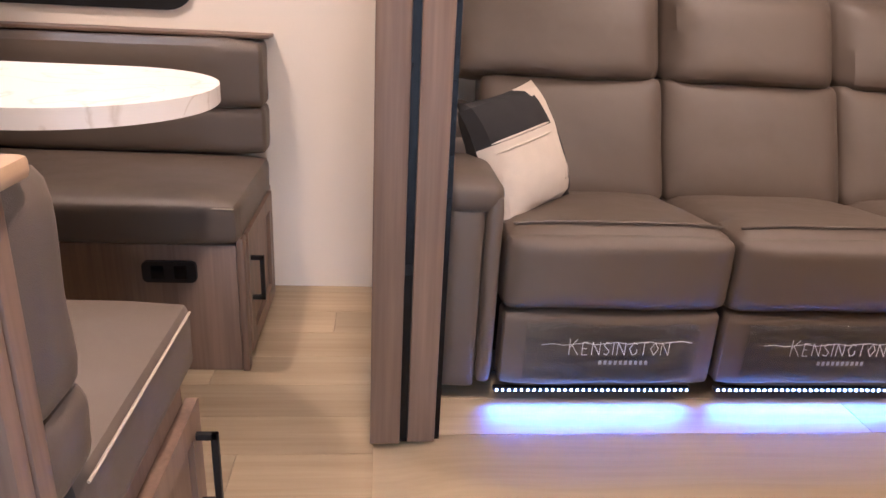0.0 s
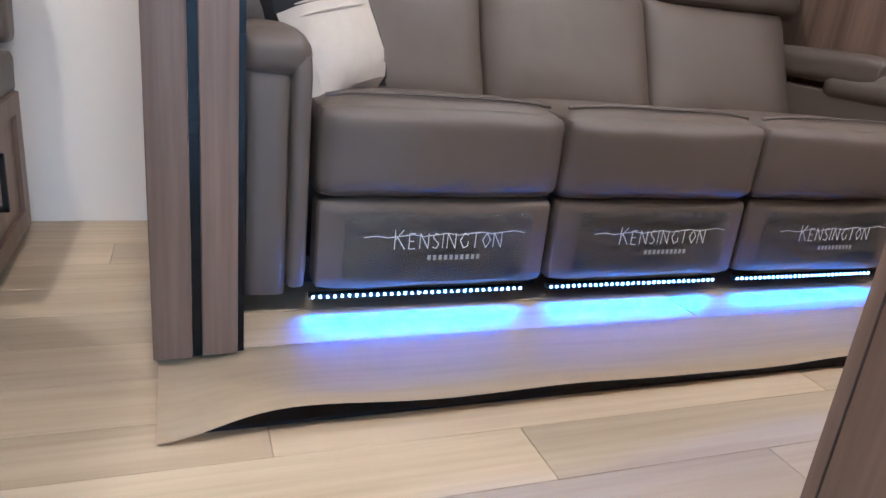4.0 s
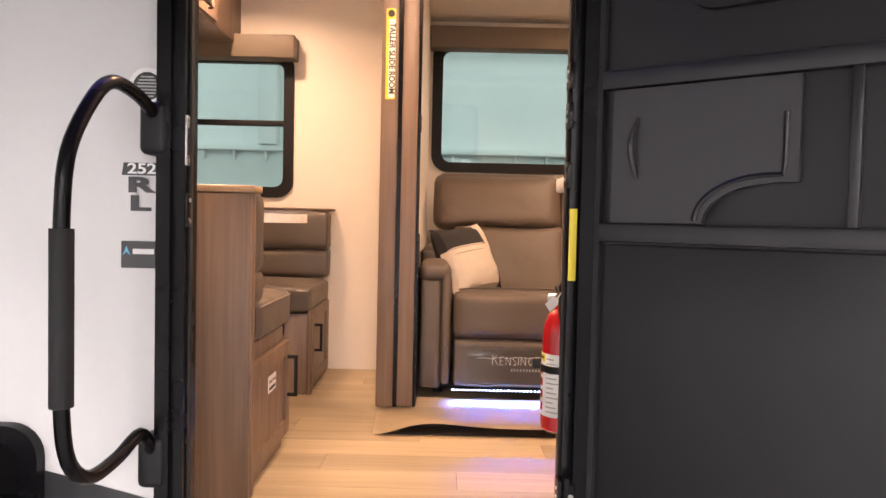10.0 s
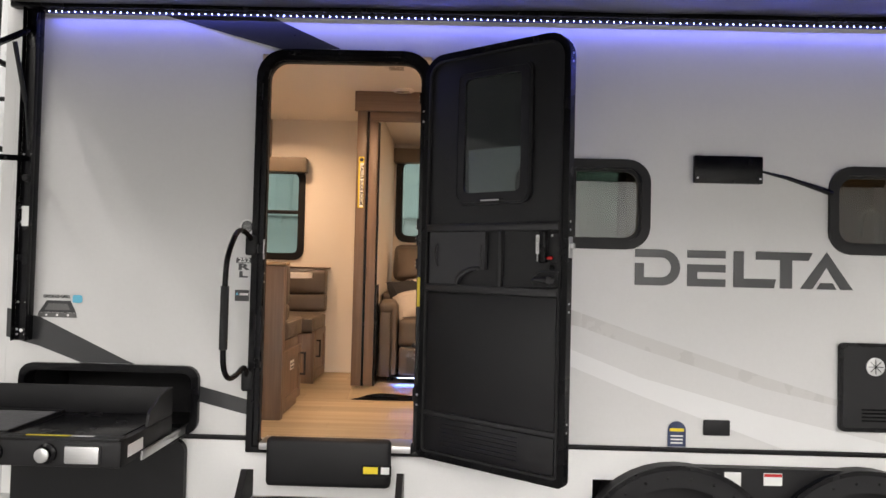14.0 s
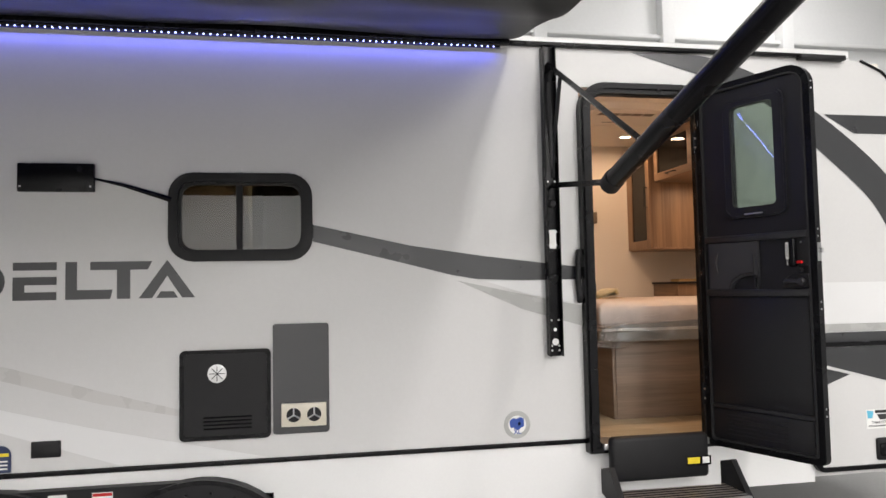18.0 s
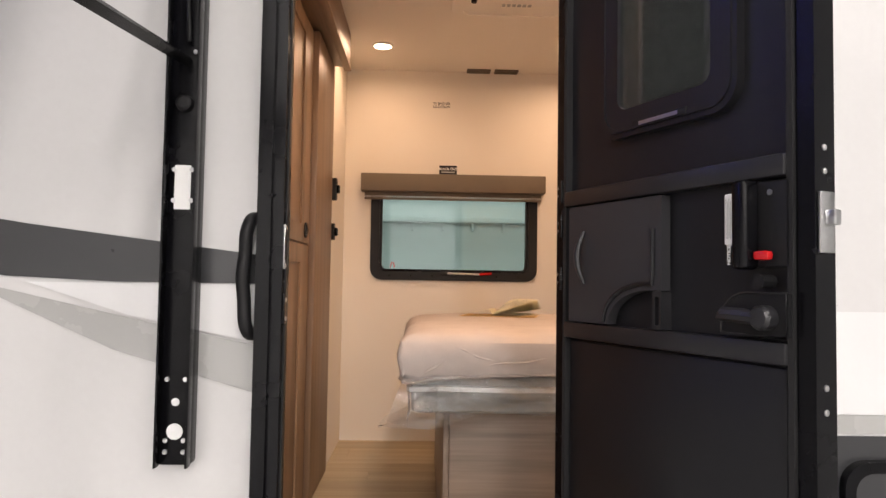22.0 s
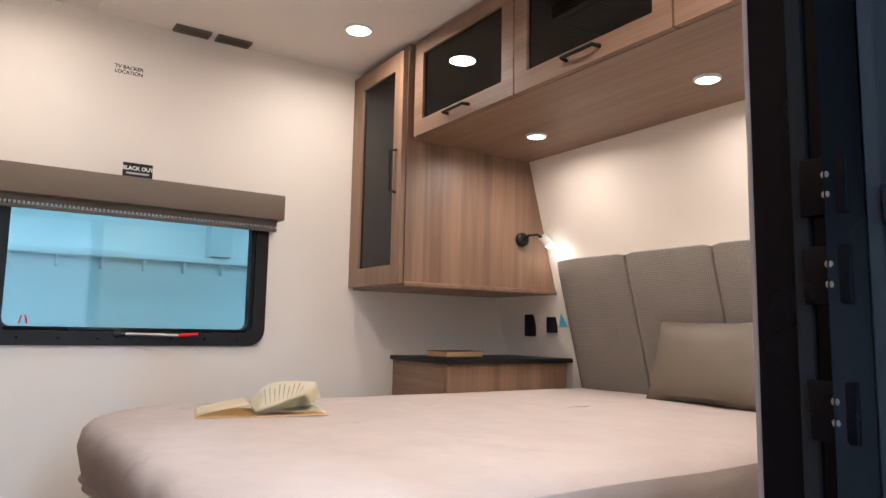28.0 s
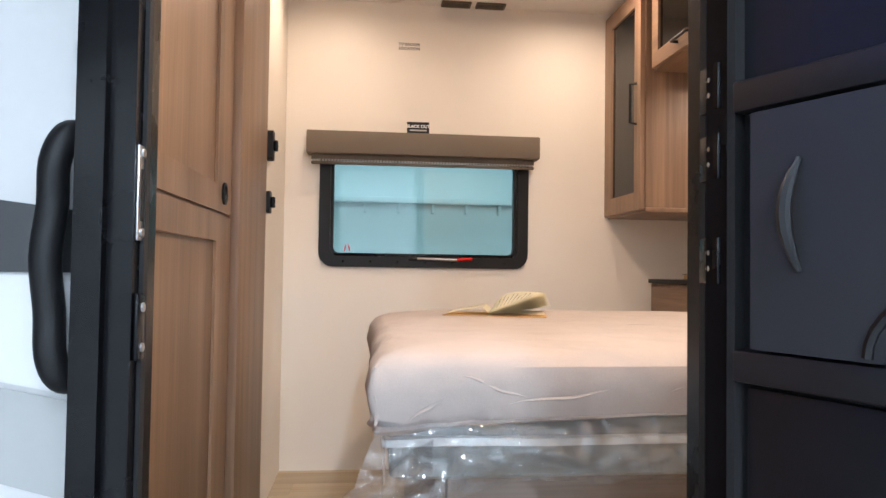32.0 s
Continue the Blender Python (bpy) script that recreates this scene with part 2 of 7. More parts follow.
def marble(name):
    m, n, l, b = nodes_of(name)
    tc = n.new("ShaderNodeTexCoord")
    no = n.new("ShaderNodeTexNoise")
    no.inputs["Scale"].default_value, no.inputs["Detail"].default_value, no.inputs["Distortion"].default_value = 3.2, 8, 1.6
    l.new(tc.outputs["Object"], no.inputs["Vector"])
    su = n.new("ShaderNodeMath")
    su.operation = "SUBTRACT"
    su.inputs[1].default_value = 0.5
    ab = n.new("ShaderNodeMath")
    ab.operation = "ABSOLUTE"
    l.new(no.outputs["Fac"], su.inputs[0])
    l.new(su.outputs[0], ab.inputs[0])
    cr = n.new("ShaderNodeValToRGB")
    cr.color_ramp.elements[0].position, cr.color_ramp.elements[0].color = 0.0, (0.66, 0.62, 0.57, 1)
    cr.color_ramp.elements[1].position, cr.color_ramp.elements[1].color = 0.02, (0.82, 0.8, 0.77, 1)
    l.new(ab.outputs[0], cr.inputs["Fac"])
    l.new(cr.outputs["Color"], b.inputs["Base Color"])
    b.inputs["Roughness"].default_value = 0.3
    return m


WALLPAPER = paint("wall panel", (0.8, 0.745, 0.66), 0.55, var=0.025, scale=3, fine=300, bump=0.05)
CEILPAINT = paint("ceiling panel", (0.8, 0.75, 0.68), 0.6, var=0.02, scale=2, fine=250, bump=0.05)
GELCOAT = paint("gel coat", (0.62, 0.615, 0.605), 0.38, var=0.02, scale=1.2, fine=60, bump=0.02, coat=0.12)
WHITECOAT = paint("white metal", (0.78, 0.78, 0.77), 0.35, var=0.02, scale=1.5, fine=90, bump=0.03)
WHITEVINYL = paint("white decal", (0.72, 0.72, 0.715), 0.38, var=0.01, bump=0.0, coat=0.1)
GREYVINYL = paint("grey decal", (0.4, 0.4, 0.385), 0.28, var=0.015, bump=0.0, coat=0.2)
PALEVINYL = paint("pale grey decal", (0.55, 0.54, 0.525), 0.28, var=0.015, bump=0.0, coat=0.2)
FADEVINYL, n_, l_, b_ = nodes_of("fading decal")
tc_, sx_, mr_, mx_ = n_.new("ShaderNodeTexCoord"), n_.new("ShaderNodeSeparateXYZ"), n_.new("ShaderNodeMapRange"), n_.new("ShaderNodeMix")
mr_.inputs["From Min"].default_value, mr_.inputs["From Max"].default_value = 0.95, 1.3
mx_.data_type = "RGBA"
mx_.inputs[6].default_value, mx_.inputs[7].default_value = (0.03, 0.031, 0.033, 1), (0.56, 0.55, 0.535, 1)
l_.new(tc_.outputs["Object"], sx_.inputs[0])
l_.new(sx_.outputs["X"], mr_.inputs["Value"])
l_.new(mr_.outputs["Result"], mx_.inputs[0])
l_.new(mx_.outputs[2], b_.inputs["Base Color"])
b_.inputs["Roughness"].default_value = 0.32
PAGETAN = paint("aged page edge", (0.62, 0.42, 0.2), 0.8, var=0.08, scale=30, fine=500, bump=0.2)
IRON = paint("cast iron", (0.05, 0.05, 0.052), 0.5, var=0.15, scale=20, fine=200, bump=0.3)
NAVY = paint("navy print", (0.015, 0.03, 0.09), 0.4, bump=0)
MIDPRINT = paint("grey print", (0.12, 0.118, 0.115), 0.35, var=0.1, scale=30, bump=0.0)
DARKVINYL = paint("charcoal decal", (0.03, 0.031, 0.033), 0.3, var=0.05, bump=0.0, coat=0.2)
BLACKGLOSS = paint("black painted metal", (0.004, 0.004, 0.005), 0.26, spec=0.18, var=0.15, scale=8, fine=200, bump=0.04)
BLACKMATT = paint("black plastic", (0.008, 0.008, 0.009), 0.5, spec=0.3, var=0.15, scale=12, fine=400, bump=0.12)
POCKETSKIN = paint("charcoal pocket plastic", (0.028, 0.028, 0.031), 0.42, spec=0.5, var=0.06, scale=10, fine=400, bump=0.1)
DOORSKIN = paint("charcoal door skin", (0.0085, 0.0085, 0.0102), 0.38, spec=0.4, var=0.08, scale=10, fine=500, bump=0.15)
DOORTRIM = paint("charcoal door trim", (0.016, 0.016, 0.018), 0.35, spec=0.5, var=0.08, scale=10, fine=300, bump=0.05)
RUBBER = paint("rubber", (0.008, 0.008, 0.009), 0.75, var=0.2, scale=20, fine=200, bump=0.2)
CREAMPLATE = paint("cream enamel", (0.66, 0.61, 0.5), 0.35, var=0.05, scale=20, bump=0.02)
STEEL = paint("zinc steel", (0.55, 0.55, 0.55), 0.32, metal=1.0, var=0.1, scale=30, fine=200, bump=0.05)
ALU = paint("brushed aluminium", (0.6, 0.6, 0.6), 0.38, metal=1.0, var=0.08, scale=8, fine=160, bump=0.05, stretch=(0.05, 1, 1))
TAUPEWOOD = wood("taupe wood", (0.115, 0.074, 0.052), (0.25, 0.17, 0.122), "z")
TAUPEWOODX = wood("taupe wood flat", (0.115, 0.074, 0.052), (0.25, 0.17, 0.122), "x")
BEDWOOD = wood("bed base wood", (0.15, 0.105, 0.075), (0.28, 0.205, 0.15), "y", contrast=0.8)
BEDWOODX = wood("bed front wood", (0.15, 0.105, 0.075), (0.28, 0.205, 0.15), "x", contrast=1.1)
WALNUT = wood("bedroom cabinet wood", (0.135, 0.08, 0.048), (0.29, 0.185, 0.115), "z")
WALNUTX = wood("bedroom cabinet wood flat", (0.135, 0.08, 0.048), (0.29, 0.185, 0.115), "y")
PALEEDGE = wood("pale wood edge", (0.36, 0.24, 0.14), (0.5, 0.36, 0.23), "y")
PLANK = wood("vinyl plank", (0.33, 0.255, 0.158), (0.5, 0.412, 0.28), "x", rough=0.5, scale=5, rand=0.16, contrast=1.1)
# plank vinyl in a lighter copy; the flap's brightness is put into the colour
LITPLANK = wood("lit vinyl plank", (0.45, 0.35, 0.215), (0.63, 0.52, 0.35), "x", rough=0.45, scale=5)
GROUTGAP = paint("plank gap", (0.12, 0.09, 0.06), 0.7)
LEATHER = paint("taupe leatherette", (0.115, 0.09, 0.07), 0.46, var=0.1, scale=5, fine=900, bump=0.35, bscale=700, dent=0.009)
LEATHER2 = paint("olive grey leatherette", (0.105, 0.083, 0.066), 0.42, var=0.12, scale=5, fine=900, bump=0.35, bscale=700, dent=0.009)
THREAD = paint("seam thread", (0.4, 0.35, 0.28), 0.7)
TABLETOP = marble("marble laminate")
COUNTER = paint("white worktop", (0.78, 0.76, 0.73), 0.3, var=0.03, scale=14, fine=200, bump=0.0)
CONCRETE = paint("sealed concrete", (0.42, 0.42, 0.41), 0.35, var=0.12, scale=1.1, fine=40, bump=0.05)
HALLWHITE = paint("hall white", (0.75, 0.76, 0.76), 0.6, var=0.03, scale=0.8, fine=20, bump=0.05)
SHADE = knit("shade cloth", (0.135, 0.11, 0.085), scale=900, bump=0.4, var=0.18)
VALANCE = paint("shade cassette", (0.15, 0.118, 0.085), 0.6, var=0.05, scale=20, fine=600, bump=0.1)
HEADCLOTH = knit("headboard cloth", (0.21, 0.185, 0.155), scale=165, bump=0.8, var=0.4)
SHEET = paint("mattress cloth", (0.47, 0.415, 0.38), 0.85, var=0.09, scale=9, fine=520, bump=0.5, dent=0.022)
PAPER = paint("book paper", (0.9, 0.85, 0.66), 0.8, var=0.04, scale=20, fine=300)
TEXTINK = paint("ink", (0.02, 0.02, 0.02), 0.6, bump=0)
LABELWHITE = paint("label white", (0.8, 0.8, 0.78), 0.45, var=0.02, bump=0)
LABELYELLOW = paint("label yellow", (0.8, 0.62, 0.03), 0.45, var=0.02, bump=0)
RED = paint("red enamel", (0.55, 0.012, 0.014), 0.22, var=0.04, bump=0.02, coat=0.4)
BLUE = paint("blue print", (0.02, 0.07, 0.32), 0.4, bump=0)
TEAL = paint("light blue print", (0.1, 0.45, 0.62), 0.4, bump=0)
CREAM = paint("cream pillow cloth", (0.62, 0.55, 0.46), 0.85, var=0.06, scale=30, fine=600, bump=0.4)
INKCLOTH = paint("black pillow cloth", (0.018, 0.017, 0.018), 0.8, var=0.2, scale=30, fine=600, bump=0.3)
PILLOW = paint("olive pillow", (0.15, 0.125, 0.09), 0.5, var=0.08, scale=10, fine=500, bump=0.2)
AWNING = paint("awning vinyl", (0.03, 0.03, 0.032), 0.35, var=0.2, scale=3, fine=200, bump=0.1)
WINGLASS = clear("tinted window glass", (0.6, 0.73, 0.71), ior=1.5)
DARKGLASS = clear("dark window glass", (0.27, 0.3, 0.27), ior=1.75)
DOORGLASS = clear("door window glass", (0.5, 0.57, 0.52), ior=1.45, milk=0.03)
SMOKE = clear("smoked cabinet glass", (0.1, 0.1, 0.11), ior=1.5)
FILM = clear("clear plastic film", (0.93, 0.94, 0.95), rough=0.05, ior=1.85, milk=0.06)
WRAP = clear("printed wrap film", (0.86, 0.86, 0.87), rough=0.05, ior=1.75, milk=0.035)
DOWNGLOW = glow("downlight lens", (1.0, 0.86, 0.68), 14)
LEDWHITE = glow("led chip", (0.4, 0.6, 1.0), 22)
LEDBLUE = glow("awning led chip", (0.35, 0.42, 1.0), 14)
LAMPGLOW = glow("reading lamp lens", (1.0, 0.86, 0.62), 9)


# ---- mesh helpers ----
def B(bm, x0, x1, y0, y1, z0, z1, bev=0.0, seg=2):
    """A box between two corners, with rounded edges, added to bm."""
    r = bmesh.ops.create_cube(bm, size=1.0)
    vs = r["verts"]
    for v in vs:
        v.co = Vector((x0 + (v.co.x + 0.5) * (x1 - x0), y0 + (v.co.y + 0.5) * (y1 - y0), z0 + (v.co.z + 0.5) * (z1 - z0)))
    if bev:
        es = list({e for v in vs for e in v.link_edges})
        bmesh.ops.bevel(bm, geom=es, offset=bev, segments=seg, profile=0.5, affect="EDGES")
    return bm


def box(*a, **k):
    return B(bmesh.new(), *a, **k)


AX = {"xz": lambda u, v, d: (u, d, v), "yz": lambda u, v, d: (d, u, v), "xy": lambda u, v, d: (u, v, d)}


def rrect(u0, u1, v0, v1, r, n=6):
    """Corner points of a rounded rectangle; r one radius or four (from low-low, counter-clockwise)."""
    r = r if isinstance(r, (list, tuple)) else (r,) * 4
    out = []
    for (cu, cv, a), q in zip(((u0, v0, 180), (u1, v0, 270), (u1, v1, 0), (u0, v1, 90)), r):
        su, sv = (1 if cu == u0 else -1), (1 if cv == v0 else -1)
        for i in range(n + 1):
            t = radians(a + 90 * i / n)
            out.append((cu + su * q + q * math.cos(t), cv + sv * q + q * math.sin(t)))
    return out


def slab(bm, pts, d0, d1, plane="xz"):
    """A prism over an outline in a plane, between two depths."""
    f = AX[plane]
    a = [bm.verts.new(f(u, v, d0)) for u, v in pts]
    b = [bm.verts.new(f(u, v, d1)) for u, v in pts]
    bm.faces.new(a)
    bm.faces.new(b[::-1])
    for i in range(len(pts)):
        j = (i + 1) % len(pts)
        bm.faces.new((a[i], a[j], b[j], b[i]))
    return bm


def ring(bm, outer, inner, d0, d1, plane="xz"):
    f = AX[plane]
    rows = [[bm.verts.new(f(u, v, d)) for u, v in p] for p, d in ((outer, d0), (inner, d0), (inner, d1), (outer, d1))]
    k = len(outer)
    for a, b in ((0, 1), (1, 2), (2, 3), (3, 0)):
        for i in range(k):
            j = (i + 1) % k
            bm.faces.new((rows[a][i], rows[a][j], rows[b][j], rows[b][i]))
    return bm


def tube(bm, pts, r, n=10, closed=False):
    """A round bar along a line of points."""
    pts = [Vector(p) for p in pts]
    rings = []
    up = None
    for i, p in enumerate(pts):
        if closed:
            d = (pts[(i + 1) % len(pts)] - pts[i - 1]).normalized()
        else:
            d = (pts[min(i + 1, len(pts) - 1)] - pts[max(i - 1, 0)]).normalized()
        if up is None:
            up = Vector((0, 0, 1)) if abs(d.z) < 0.9 else Vector((1, 0, 0))
        s = d.cross(up).normalized()
        up = s.cross(d).normalized()
        rad = r[i] if isinstance(r, (list, tuple)) else r
        rings.append([bm.verts.new(p + rad * (math.cos(6.28318 * k / n) * s + math.sin(6.28318 * k / n) * up)) for k in range(n)])
    for i in range(len(rings) - (0 if closed else 1)):
        a, b = rings[i], rings[(i + 1) % len(rings)]
        for k in range(n):
            bm.faces.new((a[k], a[(k + 1) % n], b[(k + 1) % n], b[k]))
    if not closed:
        bm.faces.new(rings[0][::-1])
        bm.faces.new(rings[-1])
    return bm


def lathe(bm, prof, c=(0, 0, 0), n=24, axis="z"):
    """A turned body: (radius, height) pairs about an axis through c."""
    rows = []
    for r, h in prof:
        row = []
        for k in range(n):
            a = 6.28318 * k / n
            u, v = r * math.cos(a), r * math.sin(a)
            p = {"z": (u, v, h), "y": (u, h, v), "x": (h, u, v)}[axis]
            row.append(bm.verts.new((c[0] + p[0], c[1] + p[1], c[2] + p[2])))
        rows.append(row)
    for a, b in zip(rows, rows[1:]):
        for k in range(n):
            bm.faces.new((a[k], a[(k + 1) % n], b[(k + 1) % n], b[k]))
    bm.faces.new(rows[0][::-1])
    bm.faces.new(rows[-1])
    return bm


def sheet(bm, fn, nu, nv, thick=0.0):
    """A surface from fn(u, v) over the unit square."""
    g = [[bm.verts.new(fn(i / nu, j / nv)) for j in range(nv + 1)] for i in range(nu + 1)]
    for i in range(nu):
        for j in range(nv):
            bm.faces.new((g[i][j], g[i + 1][j], g[i + 1][j + 1], g[i][j + 1]))
    if thick:
        bmesh.ops.solidify(bm, geom=bm.faces[:], thickness=thick)
    return bm


def puff(bm, x0, x1, y0, y1, z0, z1, r=0.06, bulge=0.03, n=10, face="y-", wrinkle=0.004):
    """A stuffed cushion: a rounded box with one face swelling out and fine creases."""
    c = Vector(((x0 + x1) / 2, (y0 + y1) / 2, (z0 + z1) / 2))
    h = Vector(((x1 - x0) / 2, (y1 - y0) / 2, (z1 - z0) / 2))
    before = set(bm.verts)
    bmesh.ops.create_cube(bm, size=2.0)
    vs = [v for v in bm.verts if v not in before]
    es = list({e for v in vs for e in v.link_edges})
    bmesh.ops.subdivide_edges(bm, edges=es, cuts=n, use_grid_fill=True)
    ax, sg = "xyz".index(face[0]), (1 if face[1] == "+" else -1)
    for v in (v for v in bm.verts if v not in before):
        q = v.co.copy()
        p = Vector((q.x * h.x, q.y * h.y, q.z * h.z))
        inner = Vector([max(abs(p[i]) - (h[i] - min(r, h[i])), 0) * (1 if p[i] > 0 else -1) for i in range(3)])
        base = p - inner
        if inner.length > 1e-6:
            p = base + inner.normalized() * min(r, inner.length) if inner.length > r else p
        o = [i for i in range(3) if i != ax]
        f = (1 - q[o[0]] ** 4) * (1 - q[o[1]] ** 4)
        if q[ax] * sg > 0.3:
            p[ax] += sg * bulge * f
        nz = noise.noise((p + c) * 9) * wrinkle + noise.noise((p + c) * 3.1) * wrinkle
        p += Vector((nz, nz, nz)) * 0.6
        v.co = c + p
    return bm


ORIGIN = {}


def mesh_of(bm, material, smooth=True):
    bmesh.ops.recalc_face_normals(bm, faces=bm.faces[:])
    me = bpy.data.meshes.new("mesh")
    bm.to_mesh(me)
    bm.free()
    for m in (material if isinstance(material, (list, tuple)) else [material]):
        me.materials.append(m)
    if smooth:
        me.polygons.foreach_set("use_smooth", [True] * len(me.polygons))
        me.set_sharp_from_angle(angle=radians(32))
    return me


def thing(name, at, label, category, group="", turn=0.0):
    ob = tagged(new(name), label, category, group)
    ob.empty_display_size = 0.05
    ob.matrix_basis = pose(*at, 0, 0, turn)
    ORIGIN[ob.name] = Vector(at) if not turn else Vector((0, 0, 0))
    return ob


def part(name, bm, material, parent, label="", smooth=True):
    """Links a bmesh as one mesh under a thing or a part. The mesh is given in the place's metres (or, under a turned thing, in the thing's own)."""
    o = ORIGIN.get(parent.name, Vector((0, 0, 0)))
    bmesh.ops.translate(bm, verts=bm.verts[:], vec=-o)
    ob = new(name, mesh_of(bm, material, smooth))
    ob.parent = parent
    ORIGIN[ob.name] = o
    if label:
        ob["label"] = label
    return ob


def solo(name, bm, material, label, category, group="", kind="", smooth=True, at=None):
    """A thing or piece of the setting of one mesh, with its origin at the middle of its foot."""
    xs, ys, zs = zip(*[v.co for v in bm.verts])
    c = Vector(at) if at else Vector(((min(xs) + max(xs)) / 2, (min(ys) + max(ys)) / 2, min(zs)))
    bmesh.ops.translate(bm, verts=bm.verts[:], vec=-c)
    ob = tagged(new(name, mesh_of(bm, material, smooth)), label, category, group, kind)
    ob.location = c
    ORIGIN[ob.name] = c
    return ob


def lettering(text, size, plane_pose, material, name, parent, depth=0.0008, bold=0.0, stretch=1.0, align="CENTER"):
    """Flat letters of the built-in font as a mesh part; plane_pose sets them upright where they stand."""
    cu = bpy.data.curves.new(name, "FONT")
    cu.body, cu.size, cu.extrude, cu.align_x, cu.align_y, cu.offset = text, size, depth, align, "CENTER", bold
    tmp = bpy.data.objects.new(name, cu)
    scene.collection.objects.link(tmp)
    me = bpy.data.meshes.new_from_object(tmp.evaluated_get(bpy.context.evaluated_depsgraph_get()))
    bpy.data.objects.remove(tmp)
    me.transform(plane_pose @ Matrix.Diagonal((stretch, 1, 1, 1)))
    me.transform(Matrix.Translation(-ORIGIN.get(parent.name, Vector((0, 0, 0)))))
    me.materials.clear()
    me.materials.append(material)
    ob = new(name, me)
    ob.parent = parent
    ORIGIN[ob.name] = ORIGIN.get(parent.name, Vector((0, 0, 0)))
    return ob


def grid_wall(bm, us, vs, holes, d0, d1, plane="xz"):
    """A wall of even thickness between outer limits, with rectangular openings cut right through."""
    f = AX[plane]
    cu = sorted({*us, *[h[0] for h in holes], *[h[1] for h in holes]})
    cv = sorted({*vs, *[h[2] for h in holes], *[h[3] for h in holes]})
    full = {}
    for i in range(len(cu) - 1):
        for j in range(len(cv) - 1):
            mu, mv = (cu[i] + cu[i + 1]) / 2, (cv[j] + cv[j + 1]) / 2
            full[i, j] = not any(h[0] < mu < h[1] and h[2] < mv < h[3] for h in holes)
    cache = {}

    def V(i, j, d):
        if (i, j, d) not in cache:
            cache[i, j, d] = bm.verts.new(f(cu[i], cv[j], d))
        return cache[i, j, d]
    for (i, j), ok in full.items():
        if not ok:
            continue
        for d in (d0, d1):
            bm.faces.new((V(i, j, d), V(i + 1, j, d), V(i + 1, j + 1, d), V(i, j + 1, d)))
        for (a, b), nb in ((((i, j), (i + 1, j)), (i, j - 1)), (((i, j + 1), (i + 1, j + 1)), (i, j + 1)), (((i, j), (i, j + 1)), (i - 1, j)), (((i + 1, j), (i + 1, j + 1)), (i + 1, j))):
            if not full.get(nb, False):
                bm.faces.new((V(*a, d0), V(*b, d0), V(*b, d1), V(*a, d1)))
    return bm

# ---- hall: floor, walls and roof of the showroom ----
Y0, YI, FARI, FARO, F, CEIL = 0.06, 0.11, 2.43, 2.48, 0.68, 2.805
HX0, HX1, HY0, HY1, HZ = -16.0, 22.0, -32.0, 6.6, 7.5
solo("ground", box(HX0, HX1, HY0, HY1, -0.1, 0.0), CONCRETE, "sealed grey concrete showroom floor", "floor", kind="structure")
for nm, a in (("wall_north", (HX0, HX1, HY1, HY1 + 0.2, 0, HZ)), ("wall_south", (HX0, HX1, HY0 - 0.2, HY0, 0, HZ)), ("wall_west", (HX0 - 0.2, HX0, HY0, HY1, 0, HZ)), ("wall_east", (HX1, HX1 + 0.2, HY0, HY1, 0, HZ))):
    solo(nm, box(*a), HALLWHITE, "white painted metal showroom wall", "wall", kind="structure")
solo("ceiling", box(HX0, HX1, HY0, HY1, HZ, HZ + 0.2), HALLWHITE, "white showroom roof deck", "ceiling", kind="structure")
gs = thing("wall_frame", (3, HY1, 0), "white painted steel girts and columns on the showroom wall", "wall frame")
for z in (2.27, 3.6, 4.5, 5.4):
    part("girt", box(HX0, HX1, HY1 - 0.14, HY1, z, z + 0.06, 0.004), HALLWHITE, gs)
for i in range(10):
    part("column", box(-8.2 + 2.1 * i, -8.0 + 2.1 * i, HY1 - 0.2, HY1, 2.335 if i % 2 else 3.665, HZ, 0.004), HALLWHITE, gs)
for i in range(36):
    part("bracket", box(-4.335 + 0.354 * i, -4.31 + 0.354 * i, HY1 - 0.1, HY1 - 0.002, 2.17, 2.2695, 0.003), HALLWHITE, gs)

# ---- trailer shell ----
D1 = (-0.302, 0.468, 0.70, 2.6)
D2 = (4.69, 5.322, 0.70, 2.59)


def cut(d):
    return (d[0] - 0.045, d[1] + 0.045, d[2], d[3] + 0.045)


W1 = (0.99, 1.575, 1.74, 2.10)
W2 = (2.55, 3.155, 1.74, 2.09)
GR = (-1.49, -0.64, 0.75, 1.03)
side = tagged(new("wall_1"), "glossy pale grey fibreglass trailer side with charcoal stripes", "trailer wall", kind="structure")
ORIGIN[side.name] = Vector((0, 0, 0))
part("side_panel", grid_wall(bmesh.new(), (-1.6, 6.0), (0.72, 2.86), [cut(D1), cut(D2), W1, W2, GR], Y0, YI), GELCOAT, side, smooth=False)
part("inner_lining", grid_wall(bmesh.new(), (-1.58, 6.0), (F, CEIL), [cut(D1), cut(D2), W1, W2, GR], YI, YI + 0.004), WALLPAPER, side, "cream wall lining", smooth=False)
NOSE = [(6.0, 0.43), (7.3, 0.43), (7.38, 1.1), (7.2, 1.5), (6.92, 2.06), (6.86, 2.27), (6.77, 2.53), (6.68, 2.68), (6.57, 2.79), (6.43, 2.85), (6.0, 2.85)]
part("nose_panel", slab(bmesh.new(), NOSE, Y0, YI), GELCOAT, side, smooth=False)
part("nose_trim", tube(bmesh.new(), [(x, Y0 - 0.004, z) for x, z in NOSE[2:10]], 0.008, 8), BLACKGLOSS, side, "black corner moulding")
